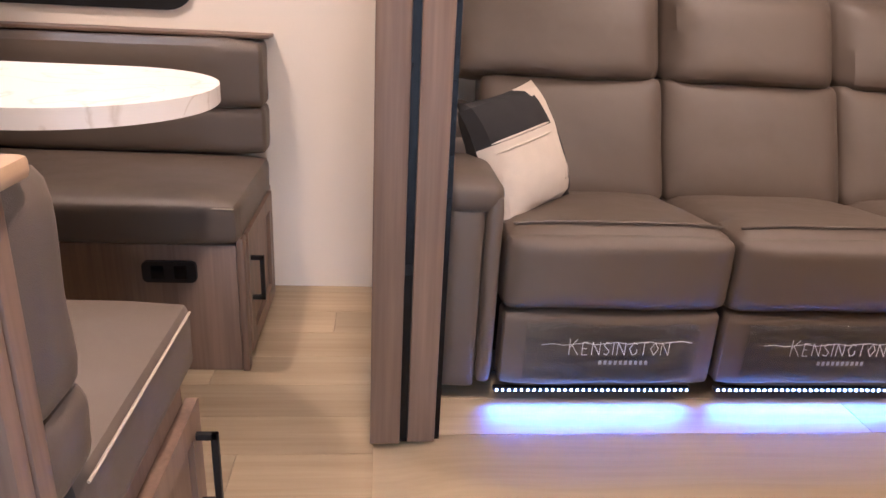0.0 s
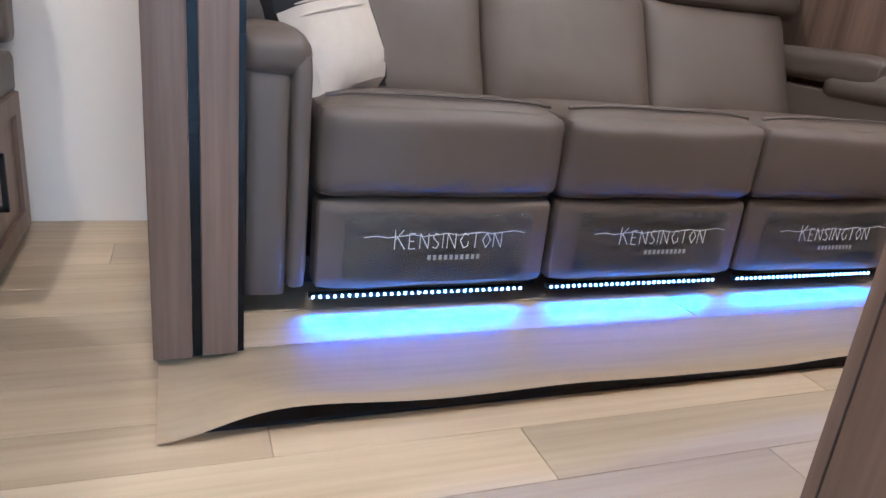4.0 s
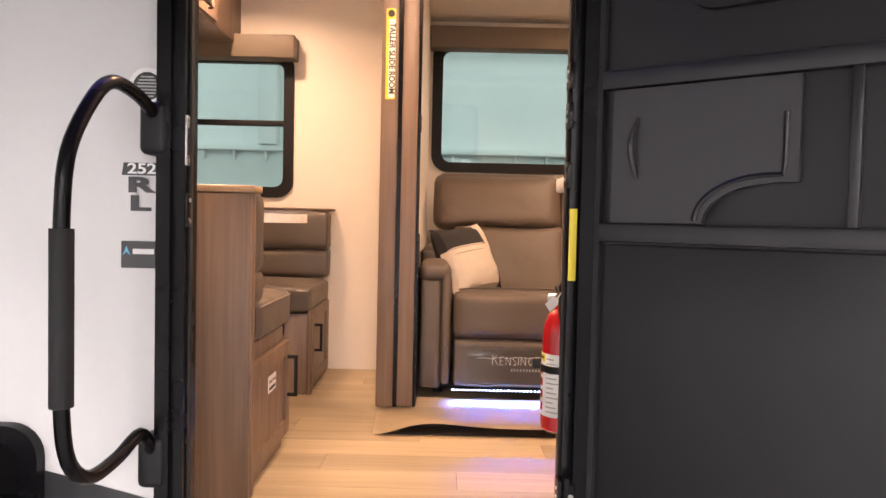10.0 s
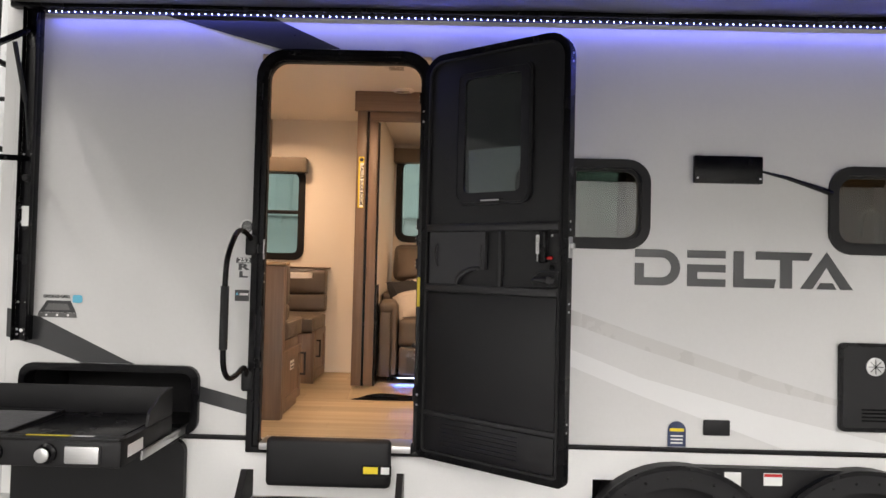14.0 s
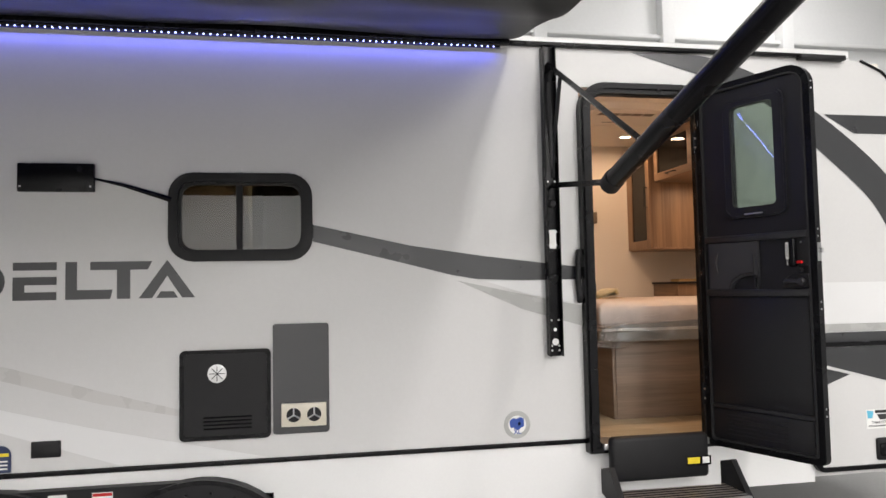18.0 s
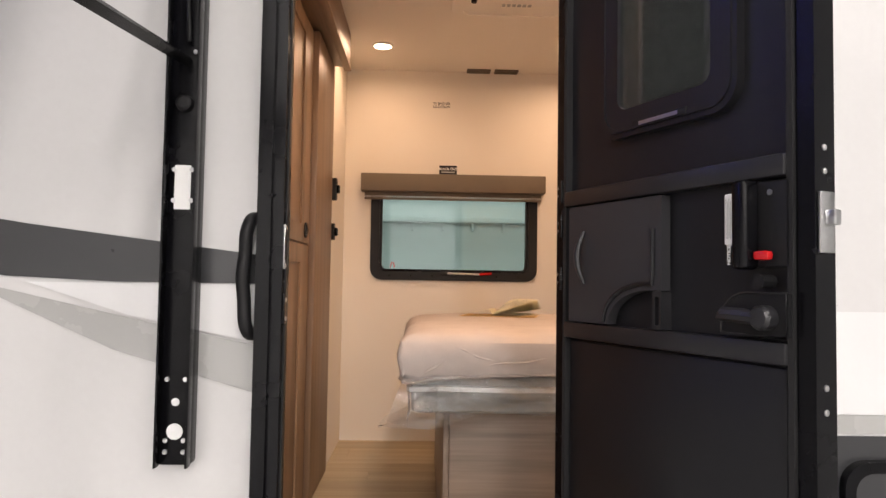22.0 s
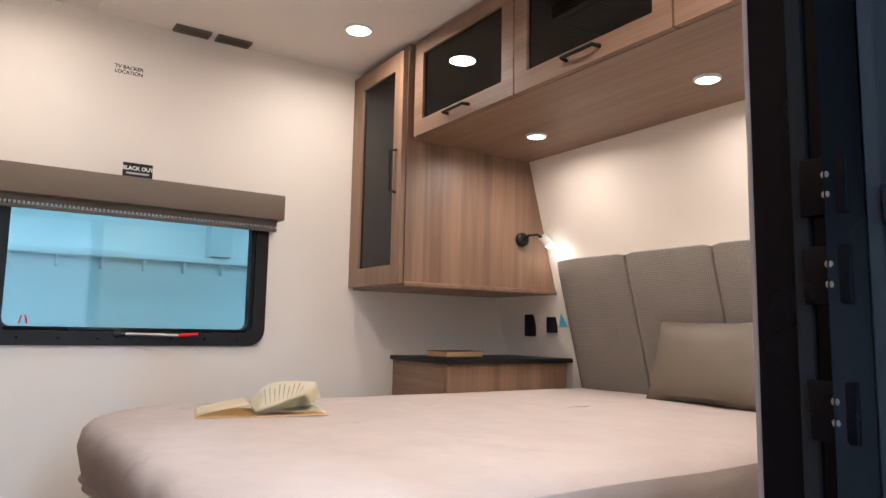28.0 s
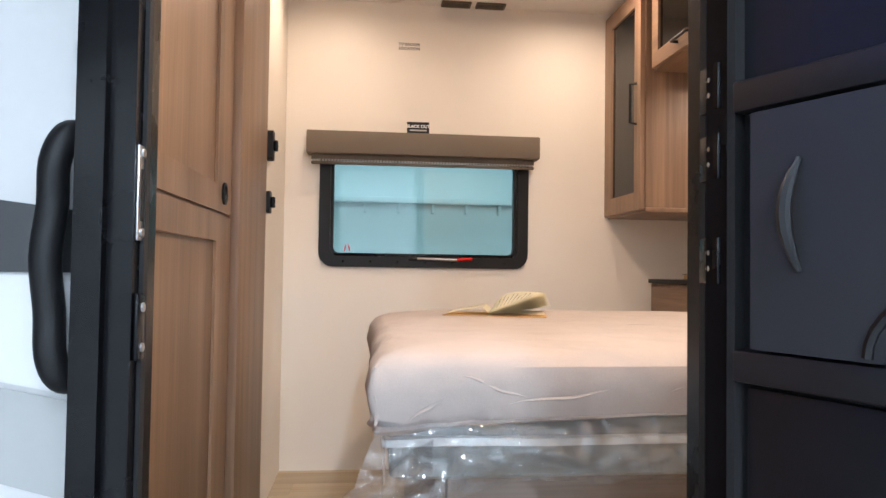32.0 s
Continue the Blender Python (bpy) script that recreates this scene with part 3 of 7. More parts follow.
skirt = part("skirt", grid_wall(bmesh.new(), (-1.6, 6.0), (0.4, 0.698), [(1.36, 3.0, 0.4, 0.55)], Y0 + 0.004, YI), WHITECOAT, side, "white metal skirt")
part("belt_trim", box(-1.6, -0.362, Y0 - 0.012, Y0, 0.698, 0.722, 0.003), BLACKGLOSS, side)
part("belt_trim", box(0.49, 4.64, Y0 - 0.012, Y0, 0.698, 0.722, 0.003), BLACKGLOSS, side)
far = tagged(new("wall_2"), "cream panelled inner wall of the trailer", "wall", kind="structure")
ORIGIN[far.name] = Vector((0, 0, 0))
DW = (-1.26, -0.665, 1.66, 2.36)
BW = (4.755, 5.612, 1.64, 2.09)
part("lining", grid_wall(bmesh.new(), (-1.6, 0.1), (F, CEIL), [DW], FARI, FARO), WALLPAPER, far, smooth=False)
part("lining", grid_wall(bmesh.new(), (2.45, 7.3), (F, CEIL), [BW], FARI, FARO), WALLPAPER, far, smooth=False)
solo("wall_3", box(-1.66, -1.601, Y0, FARO, 0.4, 2.86), GELCOAT, "rear wall of the trailer", "wall", kind="structure")


def nose_out(u, v):
    k = u * (len(NOSE) - 2)
    i = min(int(k), len(NOSE) - 3)
    a, b = NOSE[1 + i], NOSE[2 + i]
    q = k - i
    return (a[0] + (b[0] - a[0]) * q, YI + v * (FARO - YI), a[1] + (b[1] - a[1]) * q)


solo("wall_4", sheet(bmesh.new(), nose_out, 36, 4), GELCOAT, "curved fibreglass front cap of the trailer", "wall", kind="structure")
LEAN_ = 0.278


def lean(z, off=0.0):
    """x of the leaning wall at a height."""
    return 6.68 + (2.398 - z) * LEAN_ - off


solo("wall_5", slab(bmesh.new(), [(lean(F), F), (lean(F) + 0.04, F), (lean(CEIL) + 0.04, CEIL), (lean(CEIL), CEIL)], YI + 0.004, FARI), WALLPAPER, "cream leaning wall behind the bed", "wall", kind="structure")
solo("roof", box(-1.66, 6.36, Y0, FARO, 2.862, 2.91, 0.01), WHITECOAT, "white trailer roof", "roof", kind="structure")
ce = box(-1.6, 6.6, YI, FARI, CEIL, CEIL + 0.05)
for x in (-1.2, 4.98):
    B(ce, x, x + 0.03, YI, FARI, CEIL - 0.004, CEIL)
solo("ceiling_2", ce, CEILPAINT, "cream trailer ceiling with narrow joint strips", "ceiling", kind="structure")
floor = solo("floor", box(-1.6, 7.1, YI, FARI + 0.6, 0.6, F - 0.006), GROUTGAP, "pale oak vinyl plank floor", "floor", kind="structure")
part_wall = tagged(new("wall_6"), "cream partition beside the bed with a wooden door", "wall", kind="structure")
ORIGIN[part_wall.name] = Vector((0, 0, 0))
part("lining", box(4.5, 4.55, 1.8, FARI, F, CEIL), WALLPAPER, part_wall, smooth=False)
part("lining", box(4.49, 4.515, YI + 0.004, 1.8, F, CEIL), WALNUT, part_wall, smooth=False)
solo("wall_7", box(3.2, 3.24, YI + 0.01, FARI, F, CEIL), TAUPEWOOD, "taupe wood cross wall", "wall", kind="structure")

# ---- doors and windows of the side ----
def frame_ring(name, x0, x1, z0, z1, w, r, y0, y1, label):
    ob = tagged(new(name), label, "door frame", kind="structure")
    ORIGIN[ob.name] = Vector((0, 0, 0))
    rr0, rr1 = (0.004, 0.004, r + w, r + w), (0.003, 0.003, r, r)
    part("jamb", ring(bmesh.new(), rrect(x0 - w, x1 + w, z0 - 0.05, z1 + w, rr0), rrect(x0, x1, z0, z1, rr1), y0, 0.08), BLACKGLOSS, ob)
    part("lip", ring(bmesh.new(), rrect(x0 - w + 0.012, x1 + w - 0.012, z0 - 0.04, z1 + w - 0.012, rr0), rrect(x0 - w + 0.034, x1 + w - 0.034, z0 - 0.02, z1 + w - 0.034, rr0), y0 - 0.014, y0 - 0.0005), BLACKGLOSS, ob)
    part("weather_seal", ring(bmesh.new(), rrect(x0 + 0.0005, x1 - 0.0005, z0 + 0.0005, z1 - 0.0005, rr1), rrect(x0 + 0.005, x1 - 0.005, z0 + 0.003, z1 - 0.005, rr1), y0 + 0.02, y0 + 0.034), RUBBER, ob)
    part("threshold", box(x0 + 0.013, x1 - 0.013, y0 - 0.02, YI + 0.03, z0 - 0.03, z0 + 0.004, 0.003), ALU, ob, "aluminium threshold")
    return ob


df1 = frame_ring("door_frame_1", *D1, 0.058, 0.09, Y0 - 0.05, YI, "black rounded aluminium entry door frame")
df2 = frame_ring("door_frame_2", *D2, 0.06, 0.085, Y0 - 0.055, YI, "black rounded aluminium bedroom door frame")


def side_window(name, x0, x1, z0, z1, r, glass, label, mid=0.5, w=0.045):
    ob = tagged(new(name), label, "window", kind="structure")
    ORIGIN[ob.name] = Vector((0, 0, 0))
    part("window_frame", ring(bmesh.new(), rrect(x0 - w, x1 + w, z0 - w, z1 + w, r + w), rrect(x0, x1, z0, z1, r), Y0 - 0.018, YI + 0.012), BLACKMATT, ob)
    part("inner_frame", ring(bmesh.new(), rrect(x0, x1, z0, z1, r), rrect(x0 + 0.014, x1 - 0.014, z0 + 0.014, z1 - 0.014, r), Y0 + 0.004, Y0 + 0.03), BLACKMATT, ob)
    xm = x0 + (x1 - x0) * mid
    part("mullion", box(xm - 0.016, xm + 0.016, Y0 + 0.002, Y0 + 0.028, z0 + 0.014, z1 - 0.014, 0.003), BLACKMATT, ob)
    for a, b, y in ((x0 + 0.014, xm - 0.016, Y0 + 0.012), (xm + 0.016, x1 - 0.014, Y0 + 0.018)):
        p = part("pane", box(a, b, y, y + 0.004, z0 + 0.014, z1 - 0.014), glass, ob)
        p.visible_shadow = False
    return ob


side_window("window_1", *W1, 0.07, DARKGLASS, "black-framed sliding trailer window with rounded corners", 0.42)
side_window("window_2", *W2, 0.07, DARKGLASS, "black-framed sliding trailer window with rounded corners", 0.48)


def entry_door(name, hinge, turn, w, h, label, grp, a=0.0, blind=0.0):
    """An open trailer door, seen from its inner side; its own x runs from the hinge to the free edge, -y is the inner face."""
    d = thing(name, hinge, label, "door", grp, turn)
    t = 0.04
    rr = (0.03, 0.03, 0.1, 0.1)
    wx0, wx1, wz0, wz1 = 0.335 * w, 0.71 * w, 0.65 * h, 0.925 * h
    hole = rrect(wx0 - 0.001, wx1 + 0.001, wz0 - 0.001, wz1 + 0.001, 0.025)
    part("skin", ring(bmesh.new(), rrect(a + 0.012, w - 0.012, 0.012, h - 0.012, rr), hole, -t + 0.01, -0.002), DOORSKIN, d)
    part("outer_skin", ring(bmesh.new(), rrect(a + 0.012, w - 0.012, 0.012, h - 0.012, rr), hole, -0.0015, 0.0), WHITECOAT, d)
    part("edge_frame", ring(bmesh.new(), rrect(a, w, 0, h, (0.03, 0.03, 0.11, 0.11)), rrect(a + 0.03, w - 0.03, 0.03, h - 0.03, (0.02, 0.02, 0.085, 0.085)), -t, 0.004), BLACKGLOSS, d)
    part("edge_seal", ring(bmesh.new(), rrect(a + 0.032, w - 0.032, 0.032, h - 0.032, (0.02, 0.02, 0.08, 0.08)), rrect(a + 0.042, w - 0.042, 0.042, h - 0.042, (0.02, 0.02, 0.07, 0.07)), -t - 0.006, -t + 0.012), RUBBER, d)
    za, zb, zc = 0.822, 1.107, 0.112 * h
    for z in (za, zb):
        part("rail", box(a + 0.042, w - 0.042, -t - 0.012, -t + 0.011, z - 0.017, z + 0.017, 0.004), DOORTRIM, d)
    part("rail", box(a + 0.042, w - 0.042, -t - 0.002, -t + 0.011, zc - 0.01, zc + 0.01, 0.003), DOORTRIM, d)
    part("lower_panel", box(a + 0.05, w - 0.05, -t + 0.002, -t + 0.012, zc + 0.015, za - 0.022, 0.004), DOORSKIN, d)
    kp = box(a + 0.05, w - 0.05, -t + 0.001, -t + 0.012, 0.045, zc - 0.014, 0.004)
    for i in range(6):
        B(kp, 0.2 * w, 0.72 * w, -t - 0.003, -t + 0.004, 0.075 + 0.02 * i, 0.08 + 0.02 * i, 0.002, 1)
    part("kick_panel", kp, DOORSKIN, d)
    # window in the upper panel
    if blind:
        part("blind", box(wx0 + 0.001, wx1 - 0.001, -t + 0.012, -t + 0.014, wz1 - blind * (wz1 - wz0), wz1 - 0.001), RUBBER, d, "black pull-down blind behind the glass")
    part("window_surround", ring(bmesh.new(), rrect(wx0 - 0.055, wx1 + 0.055, wz0 - 0.055, wz1 + 0.045, 0.05), rrect(wx0, wx1, wz0, wz1, 0.025), -t - 0.008, -t + 0.012), DOORSKIN, d)
    part("surround_bead", ring(bmesh.new(), rrect(wx0 - 0.045, wx1 + 0.045, wz0 - 0.045, wz1 + 0.035, 0.045), rrect(wx0 - 0.036, wx1 + 0.036, wz0 - 0.036, wz1 + 0.026, 0.04), -t - 0.012, -t - 0.007), DOORSKIN, d)
    part("pane", box(wx0 - 0.002, wx1 + 0.002, -t - 0.001, -t + 0.003, wz0 - 0.002, wz1 + 0.002), DOORGLASS, d)
    lb = part("blind_pull", box((wx0 + wx1) / 2 - 0.07, (wx0 + wx1) / 2 + 0.07, -t - 0.014, -t - 0.0085, wz0 - 0.045, wz0 - 0.03, 0.002), BLACKMATT, d)
    part("print", box((wx0 + wx1) / 2 - 0.05, (wx0 + wx1) / 2 + 0.05, -t - 0.0148, -t - 0.0142, wz0 - 0.041, wz0 - 0.034), STEEL, lb)
    # storage pocket in the middle panel
    px0, px1, pz0, pz1 = a + 0.068, (0.5 if w > 0.7 else 0.543) * w, za + 0.02, zb - 0.022
    q = 0.07
    pts = [(px0, pz0), (px1 - 0.15, pz0)] + [(px1 - 0.15 + 0.12 * (1 - math.cos(a)), pz0 + q * math.sin(a)) for a in [0.26 * i for i in range(1, 7)]] + [(px1, pz0 + q), (px1, pz1), (px0, pz1)]
    pk = part("pocket_panel", slab(bmesh.new(), pts, -t - 0.016, -t + 0.005), POCKETSKIN, d)
    rb = [(px1 - 0.162 + 0.125 * (1 - math.cos(a)), -t - 0.017, pz0 + 0.004 + (q + 0.008) * math.sin(a)) for a in [0.16 * i for i in range(0, 10)]]
    part("pocket_bead", tube(bmesh.new(), rb + [(px1 - 0.022, -t - 0.017, pz0 + q + 0.012), (px1 - 0.02, -t - 0.017, pz0 + q + 0.03), (px1 - 0.02, -t - 0.017, pz1 - 0.06)], 0.005, 6), DOORSKIN, pk)
    hp = [(0.055 + 0.085 * w / 0.81 - 0.008 * math.sin(3.14 * i / 8), -t - 0.018 - 0.012 * math.sin(3.14 * i / 8), pz0 + 0.08 + 0.11 * i / 8) for i in range(9)]
    part("pull", tube(bmesh.new(), hp, [0.003 + 0.004 * math.sin(3.14 * i / 8) for i in range(9)], 8), DOORTRIM, pk)
    if w > 0.7:
        part("divider", box(0.585 * w, 0.605 * w, -t - 0.014, -t + 0.012, za + 0.017, zb - 0.017, 0.003), DOORTRIM, d)
    else:
        part("divider", ring(bmesh.new(), rrect(px1 - 0.024, px1 - 0.002, za + 0.018, pz0 + q - 0.001, 0.003, 2), rrect(px1 - 0.018, px1 - 0.008, za + 0.026, pz0 + q - 0.012, 0.002, 2), -t - 0.015, -t + 0.012), DOORTRIM, d)
    # latch
    lx = w - 0.104
    bx = part("latch_box", box(lx - 0.036, lx + 0.07, -t - 0.006, -t + 0.012, za + 0.13, zb - 0.022, 0.004), BLACKMATT, d)
    part("label_strip", box(lx - 0.034, lx - 0.013, -t - 0.03, -t - 0.0065, za + 0.165, zb - 0.038, 0.003), LABELWHITE, bx, "white instruction strip")
    for k in range(5):
        part("text_bar", box(lx - 0.03 + 0.003 * k, lx - 0.0288 + 0.003 * k, -t - 0.0306, -t - 0.0301, za + 0.175, zb - 0.046 - 0.004 * (k % 2)), GREYVINYL, bx)
    nb = part("notice_strip", box(lx - 0.034, lx - 0.013, -t - 0.03, -t - 0.0065, za + 0.134, za + 0.1645, 0.003), BLACKMATT, bx)
    lettering("NOTICE", 0.0085, pose(lx - 0.0235, -t - 0.0304, za + 0.149, 90, -90, 0), LABELWHITE, "text", nb, 0.0002, 0.0004)
    part("latch_bar", box(lx - 0.012, lx + 0.016, -t - 0.042, -t - 0.0065, za + 0.126, zb - 0.02, 0.008, 3), BLACKGLOSS, bx)
    part("lock_lever", box(lx + 0.018, lx + 0.045, -t - 0.028, -t - 0.012, za + 0.14, za + 0.155, 0.005), RED, bx, "red lock lever")
    part("screw", lathe(bmesh.new(), [(0.005, -t - 0.0085), (0.004, -t - 0.006)], (lx + 0.034, 0, zb - 0.04), 8, "y"), STEEL, bx)
    cp = [(lx - 0.05, za + 0.025)] + [(lx - 0.05 + 0.05 * (1 - math.cos(a)), za + 0.045 + 0.045 * math.sin(a)) for a in [0.26 * i for i in range(7)]] + [(lx + 0.07, za + 0.09), (lx + 0.07, za + 0.025)]
    hc = part("handle_cup", slab(bmesh.new(), cp, -t - 0.018, -t + 0.012), BLACKMATT, d)
    part("cup_rim", tube(bmesh.new(), [(u_, -t - 0.018, v_) for u_, v_ in cp], 0.0025, 6, True), DOORTRIM, hc)
    pd = part("paddle", tube(bmesh.new(), [(lx - 0.046, -t - 0.03, za + 0.05), (lx - 0.03, -t - 0.034, za + 0.056), (lx, -t - 0.034, za + 0.055), (lx + 0.035, -t - 0.032, za + 0.052)], [0.006, 0.012, 0.0125, 0.011], 10), DOORTRIM, hc)
    part("pivot", lathe(bmesh.new(), [(0.019, -t - 0.017), (0.019, -t - 0.036), (0.015, -t - 0.042), (0.006, -t - 0.043)], (lx + 0.038, 0, za + 0.053), 20, "y"), DOORTRIM, pd)
    part("stud", lathe(bmesh.new(), [(0.011, -t - 0.03), (0.011, -t)], (lx + 0.03, 0, za + 0.108), 10, "y"), BLACKMATT, d)
    # edge hardware
    part("strike", box(w + 0.0005, w + 0.006, -t + 0.004, -0.004, za + 0.15, za + 0.24, 0.002), STEEL, d, "zinc latch plate on the door edge")
    part("bolt", box(w + 0.006, w + 0.022, -t + 0.012, -0.012, za + 0.19, za + 0.213, 0.003), STEEL, d)
    for z in (0.12 * h, za - 0.08, za + 0.27, 0.93 * h):
        for k in (0, 0.035):
            part("edge_screw", lathe(bmesh.new(), [(0.005, w - 0.001), (0.005, w + 0.002), (0.002, w + 0.0035)], (0, -t * 0.5, z + k), 8, "x"), STEEL, d)
    for z in (0.14 * h, 0.85 * h):
        hg = part("hinge", box(a - 0.02, a + 0.006, -t - 0.004, 0.0, z - 0.05, z + 0.05, 0.004), BLACKGLOSS, d)
        part("hinge_pin", tube(bmesh.new(), [(a - 0.012, -t - 0.002, z - 0.06), (a - 0.012, -t - 0.002, z + 0.06)], 0.008, 10), BLACKGLOSS, hg)
        for k in (-0.025, 0.025):
            part("hinge_screw", lathe(bmesh.new(), [(0.006, -t - 0.0065), (0.005, -t - 0.0035)], (a, 0, z + k), 8, "y"), STEEL, hg)
    return d


entry_door("door_1", (0.488, 0.022, 0.665), -36, 0.815, 1.95, "open charcoal entry door with pocket and dark window", "entry doors", 0.024, 0.62)
entry_door("door_2", (5.345, 0.022, 0.665), -66, 0.64, 1.95, "open black bedroom door with pocket and dark window", "entry doors")


def jamb_hardware(fr, xl, xr, z):
    """Strike plate and catch on the latch jamb, hinge leaves on the other."""
    sp_ = part("strike_plate", box(xl, xl + 0.003, Y0 - 0.05, Y0 - 0.03, z, z + 0.1, 0.001), STEEL, fr, "zinc strike plate")
    part("strike_slot", box(xl + 0.0031, xl + 0.004, Y0 - 0.044, Y0 - 0.036, z + 0.02, z + 0.075), BLACKMATT, sp_)
    for k in (0.008, 0.092):
        part("screw", lathe(bmesh.new(), [(0.005, xl + 0.003), (0.005, xl + 0.005), (0.002, xl + 0.006)], (0, Y0 - 0.04, z + k), 8, "x"), STEEL, sp_)
    cp_ = part("catch", box(xl, xl + 0.006, Y0 - 0.05, Y0 - 0.028, z - 0.125, z - 0.055, 0.002), BLACKGLOSS, fr)
    for k in (-0.112, -0.07):
        part("screw", lathe(bmesh.new(), [(0.005, xl + 0.006), (0.005, xl + 0.008), (0.002, xl + 0.009)], (0, Y0 - 0.039, z + k), 8, "x"), STEEL, cp_)
    for zz in (0.96, 1.598, 1.7145, 1.793, 2.42):
        hl = part("hinge_leaf", box(xr - 0.01, xr, Y0 - 0.072, Y0 - 0.03, zz - 0.026, zz + 0.026, 0.002), BLACKGLOSS, fr)
        for k in (-0.0088, 0.0088):
            part("screw", lathe(bmesh.new(), [(0.0036, xr - 0.0105), (0.0036, xr - 0.0125), (0.002, xr - 0.013)], (0, Y0 - 0.055, zz + k), 8, "x"), STEEL, hl)


jamb_hardware(df1, D1[0], D1[1], 1.602)
jamb_hardware(df2, D2[0], D2[1], 1.61)
part("caution_strip", box(0.4685, 0.4835, 0.0065, 0.0095, 1.388, 1.532), LABELYELLOW, df1, "yellow caution strip")

# ---- living room ----
def pull(bm_parent, x, y0, y1, z0, z1, axis="x", out=0.03, r=0.006, name="handle"):
    """A square black bar handle on a front; runs from (y0, z0) to (y1, z1) on a front that faces +x, -x or -y."""
    if axis in ("x", "-x"):
        s = 1 if axis == "x" else -1
        pts = [(x, y0, z0), (x + s * out, y0, z0), (x + s * out, y1, z1), (x, y1, z1)]
    else:
        pts = [(y0, x, z0), (y0, x - out, z0), (y1, x - out, z1), (y1, x, z1)]
    bm = bmesh.new()
    for a, b in zip(pts, pts[1:]):
        lo, hi = [min(p, q) - r for p, q in zip(a, b)], [max(p, q) + r for p, q in zip(a, b)]
        B(bm, lo[0], hi[0], lo[1], hi[1], lo[2], hi[2], 0.0015, 1)
    return part(name, bm, BLACKMATT, bm_parent, "black bar handle")


# dinette seat backed to the door
s1 = thing("dinette_bench", (-0.8, 0.85, F), "wood-sided dinette bench with taupe cushions", "bench", "dinette benches")
part("back_panel", box(-1.6, -0.332, 0.585, 0.61, F, 1.57, 0.004), TAUPEWOOD, s1)
part("end_panel", box(-0.355, -0.33, 0.6115, 0.64, F, 1.57, 0.004), TAUPEWOOD, s1)
part("cap", box(-1.6, -0.318, 0.575, 0.668, 1.5715, 1.592, 0.006), PALEEDGE, s1, "pale wood cap")
part("base", box(-1.6, -0.355, 0.642, 1.1, F, 1.12, 0.004), TAUPEWOOD, s1)
dr = part("drawer_front", ring(bmesh.new(), rrect(0.645, 1.115, 0.735, 1.065, 0.003, 1), rrect(0.695, 1.065, 0.785, 1.015, 0.002, 1), -0.3545, -0.333, "yz"), TAUPEWOOD, s1)
part("drawer_panel", box(-0.354, -0.343, 0.694, 1.066, 0.784, 1.016), TAUPEWOOD, dr)
pull(dr, -0.333, 1.085, 1.085, 0.872, 1.008, "x")
lb = part("label", slab(bmesh.new(), rrect(0.85, 0.95, 0.93, 0.985, 0.004, 2), -0.3425, -0.341, "yz"), LABELWHITE, dr, "white wiring label")
lettering("SMART WIRE", 0.015, pose(-0.3408, 0.9, 0.965, 90, 0, 90), TEXTINK, "text", lb, 0.0003)
part("text_bar", box(-0.3409, -0.3404, 0.86, 0.94, 0.938, 0.948), TEXTINK, lb)
part("seat_cushion", puff(bmesh.new(), -1.58, -0.33, 0.68, 1.13, 1.121, 1.25, 0.035, 0.012, 12, "z+", 0.004), LEATHER2, s1)
part("seam", tube(bmesh.new(), [(-0.33, 0.7 + 0.4 * i / 10, 1.232) for i in range(11)], 0.0022, 5), THREAD, s1)
part("back_cushion", puff(bmesh.new(), -1.58, -0.325, 0.62, 0.735, 1.33, 1.585, 0.04, 0.012, 10, "y+", 0.005), LEATHER2, s1)
part("back_cushion", puff(bmesh.new(), -1.58, -0.325, 0.62, 0.745, 1.235, 1.35, 0.04, 0.012, 8, "y+", 0.005), LEATHER2, s1)

# dinette seat on the far wall
s2 = thing("dinette_bench", (-0.9, 2.1, F), "wood dinette bench with olive grey channelled cushions", "bench", "dinette benches")
part("base", box(-1.6, -0.415, 1.84, FARI, F, 1.06, 0.004), TAUPEWOOD, s2)
part("corner_post", box(-0.414, -0.395, 1.835, 1.875, F, 1.08, 0.003), TAUPEWOOD, s2)
dr = part("drawer_front", ring(bmesh.new(), rrect(1.88, 2.29, 0.72, 1.08, 0.003, 1), rrect(1.93, 2.24, 0.77, 1.03, 0.002, 1), -0.4145, -0.39, "yz"), TAUPEWOOD, s2)
part("drawer_panel", box(-0.414, -0.402, 1.929, 2.241, 0.769, 1.031), TAUPEWOOD, dr)
pull(dr, -0.39, 1.905, 1.905, 0.88, 1.0, "x")
ou = part("outlet", slab(bmesh.new(), rrect(-0.66, -0.52, 0.955, 1.015, 0.015), 1.828, 1.8395), BLACKMATT, s2, "black power outlet")
for x in (-0.62, -0.56):
    part("socket", box(x - 0.016, x + 0.016, 1.826, 1.8285, 0.967, 1.003, 0.002), BLACKGLOSS, ou)
part("seat_cushion", puff(bmesh.new(), -1.6, -0.4, 1.81, 2.35, 1.061, 1.185, 0.03, 0.014, 12, "z+", 0.004), LEATHER2, s2)
part("seam", tube(bmesh.new(), [(-1.5 + 1.09 * i / 12, 1.818, 1.168) for i in range(13)], 0.0022, 5), THREAD, s2)
for i, (za, zb) in enumerate(((1.186, 1.35), (1.335, 1.545))):
    part("back_cushion", puff(bmesh.new(), -1.6, -0.405, 2.29 - 0.012 * i, 2.42, za, zb, 0.03, 0.02, 10, "y-", 0.005), LEATHER2, s2)
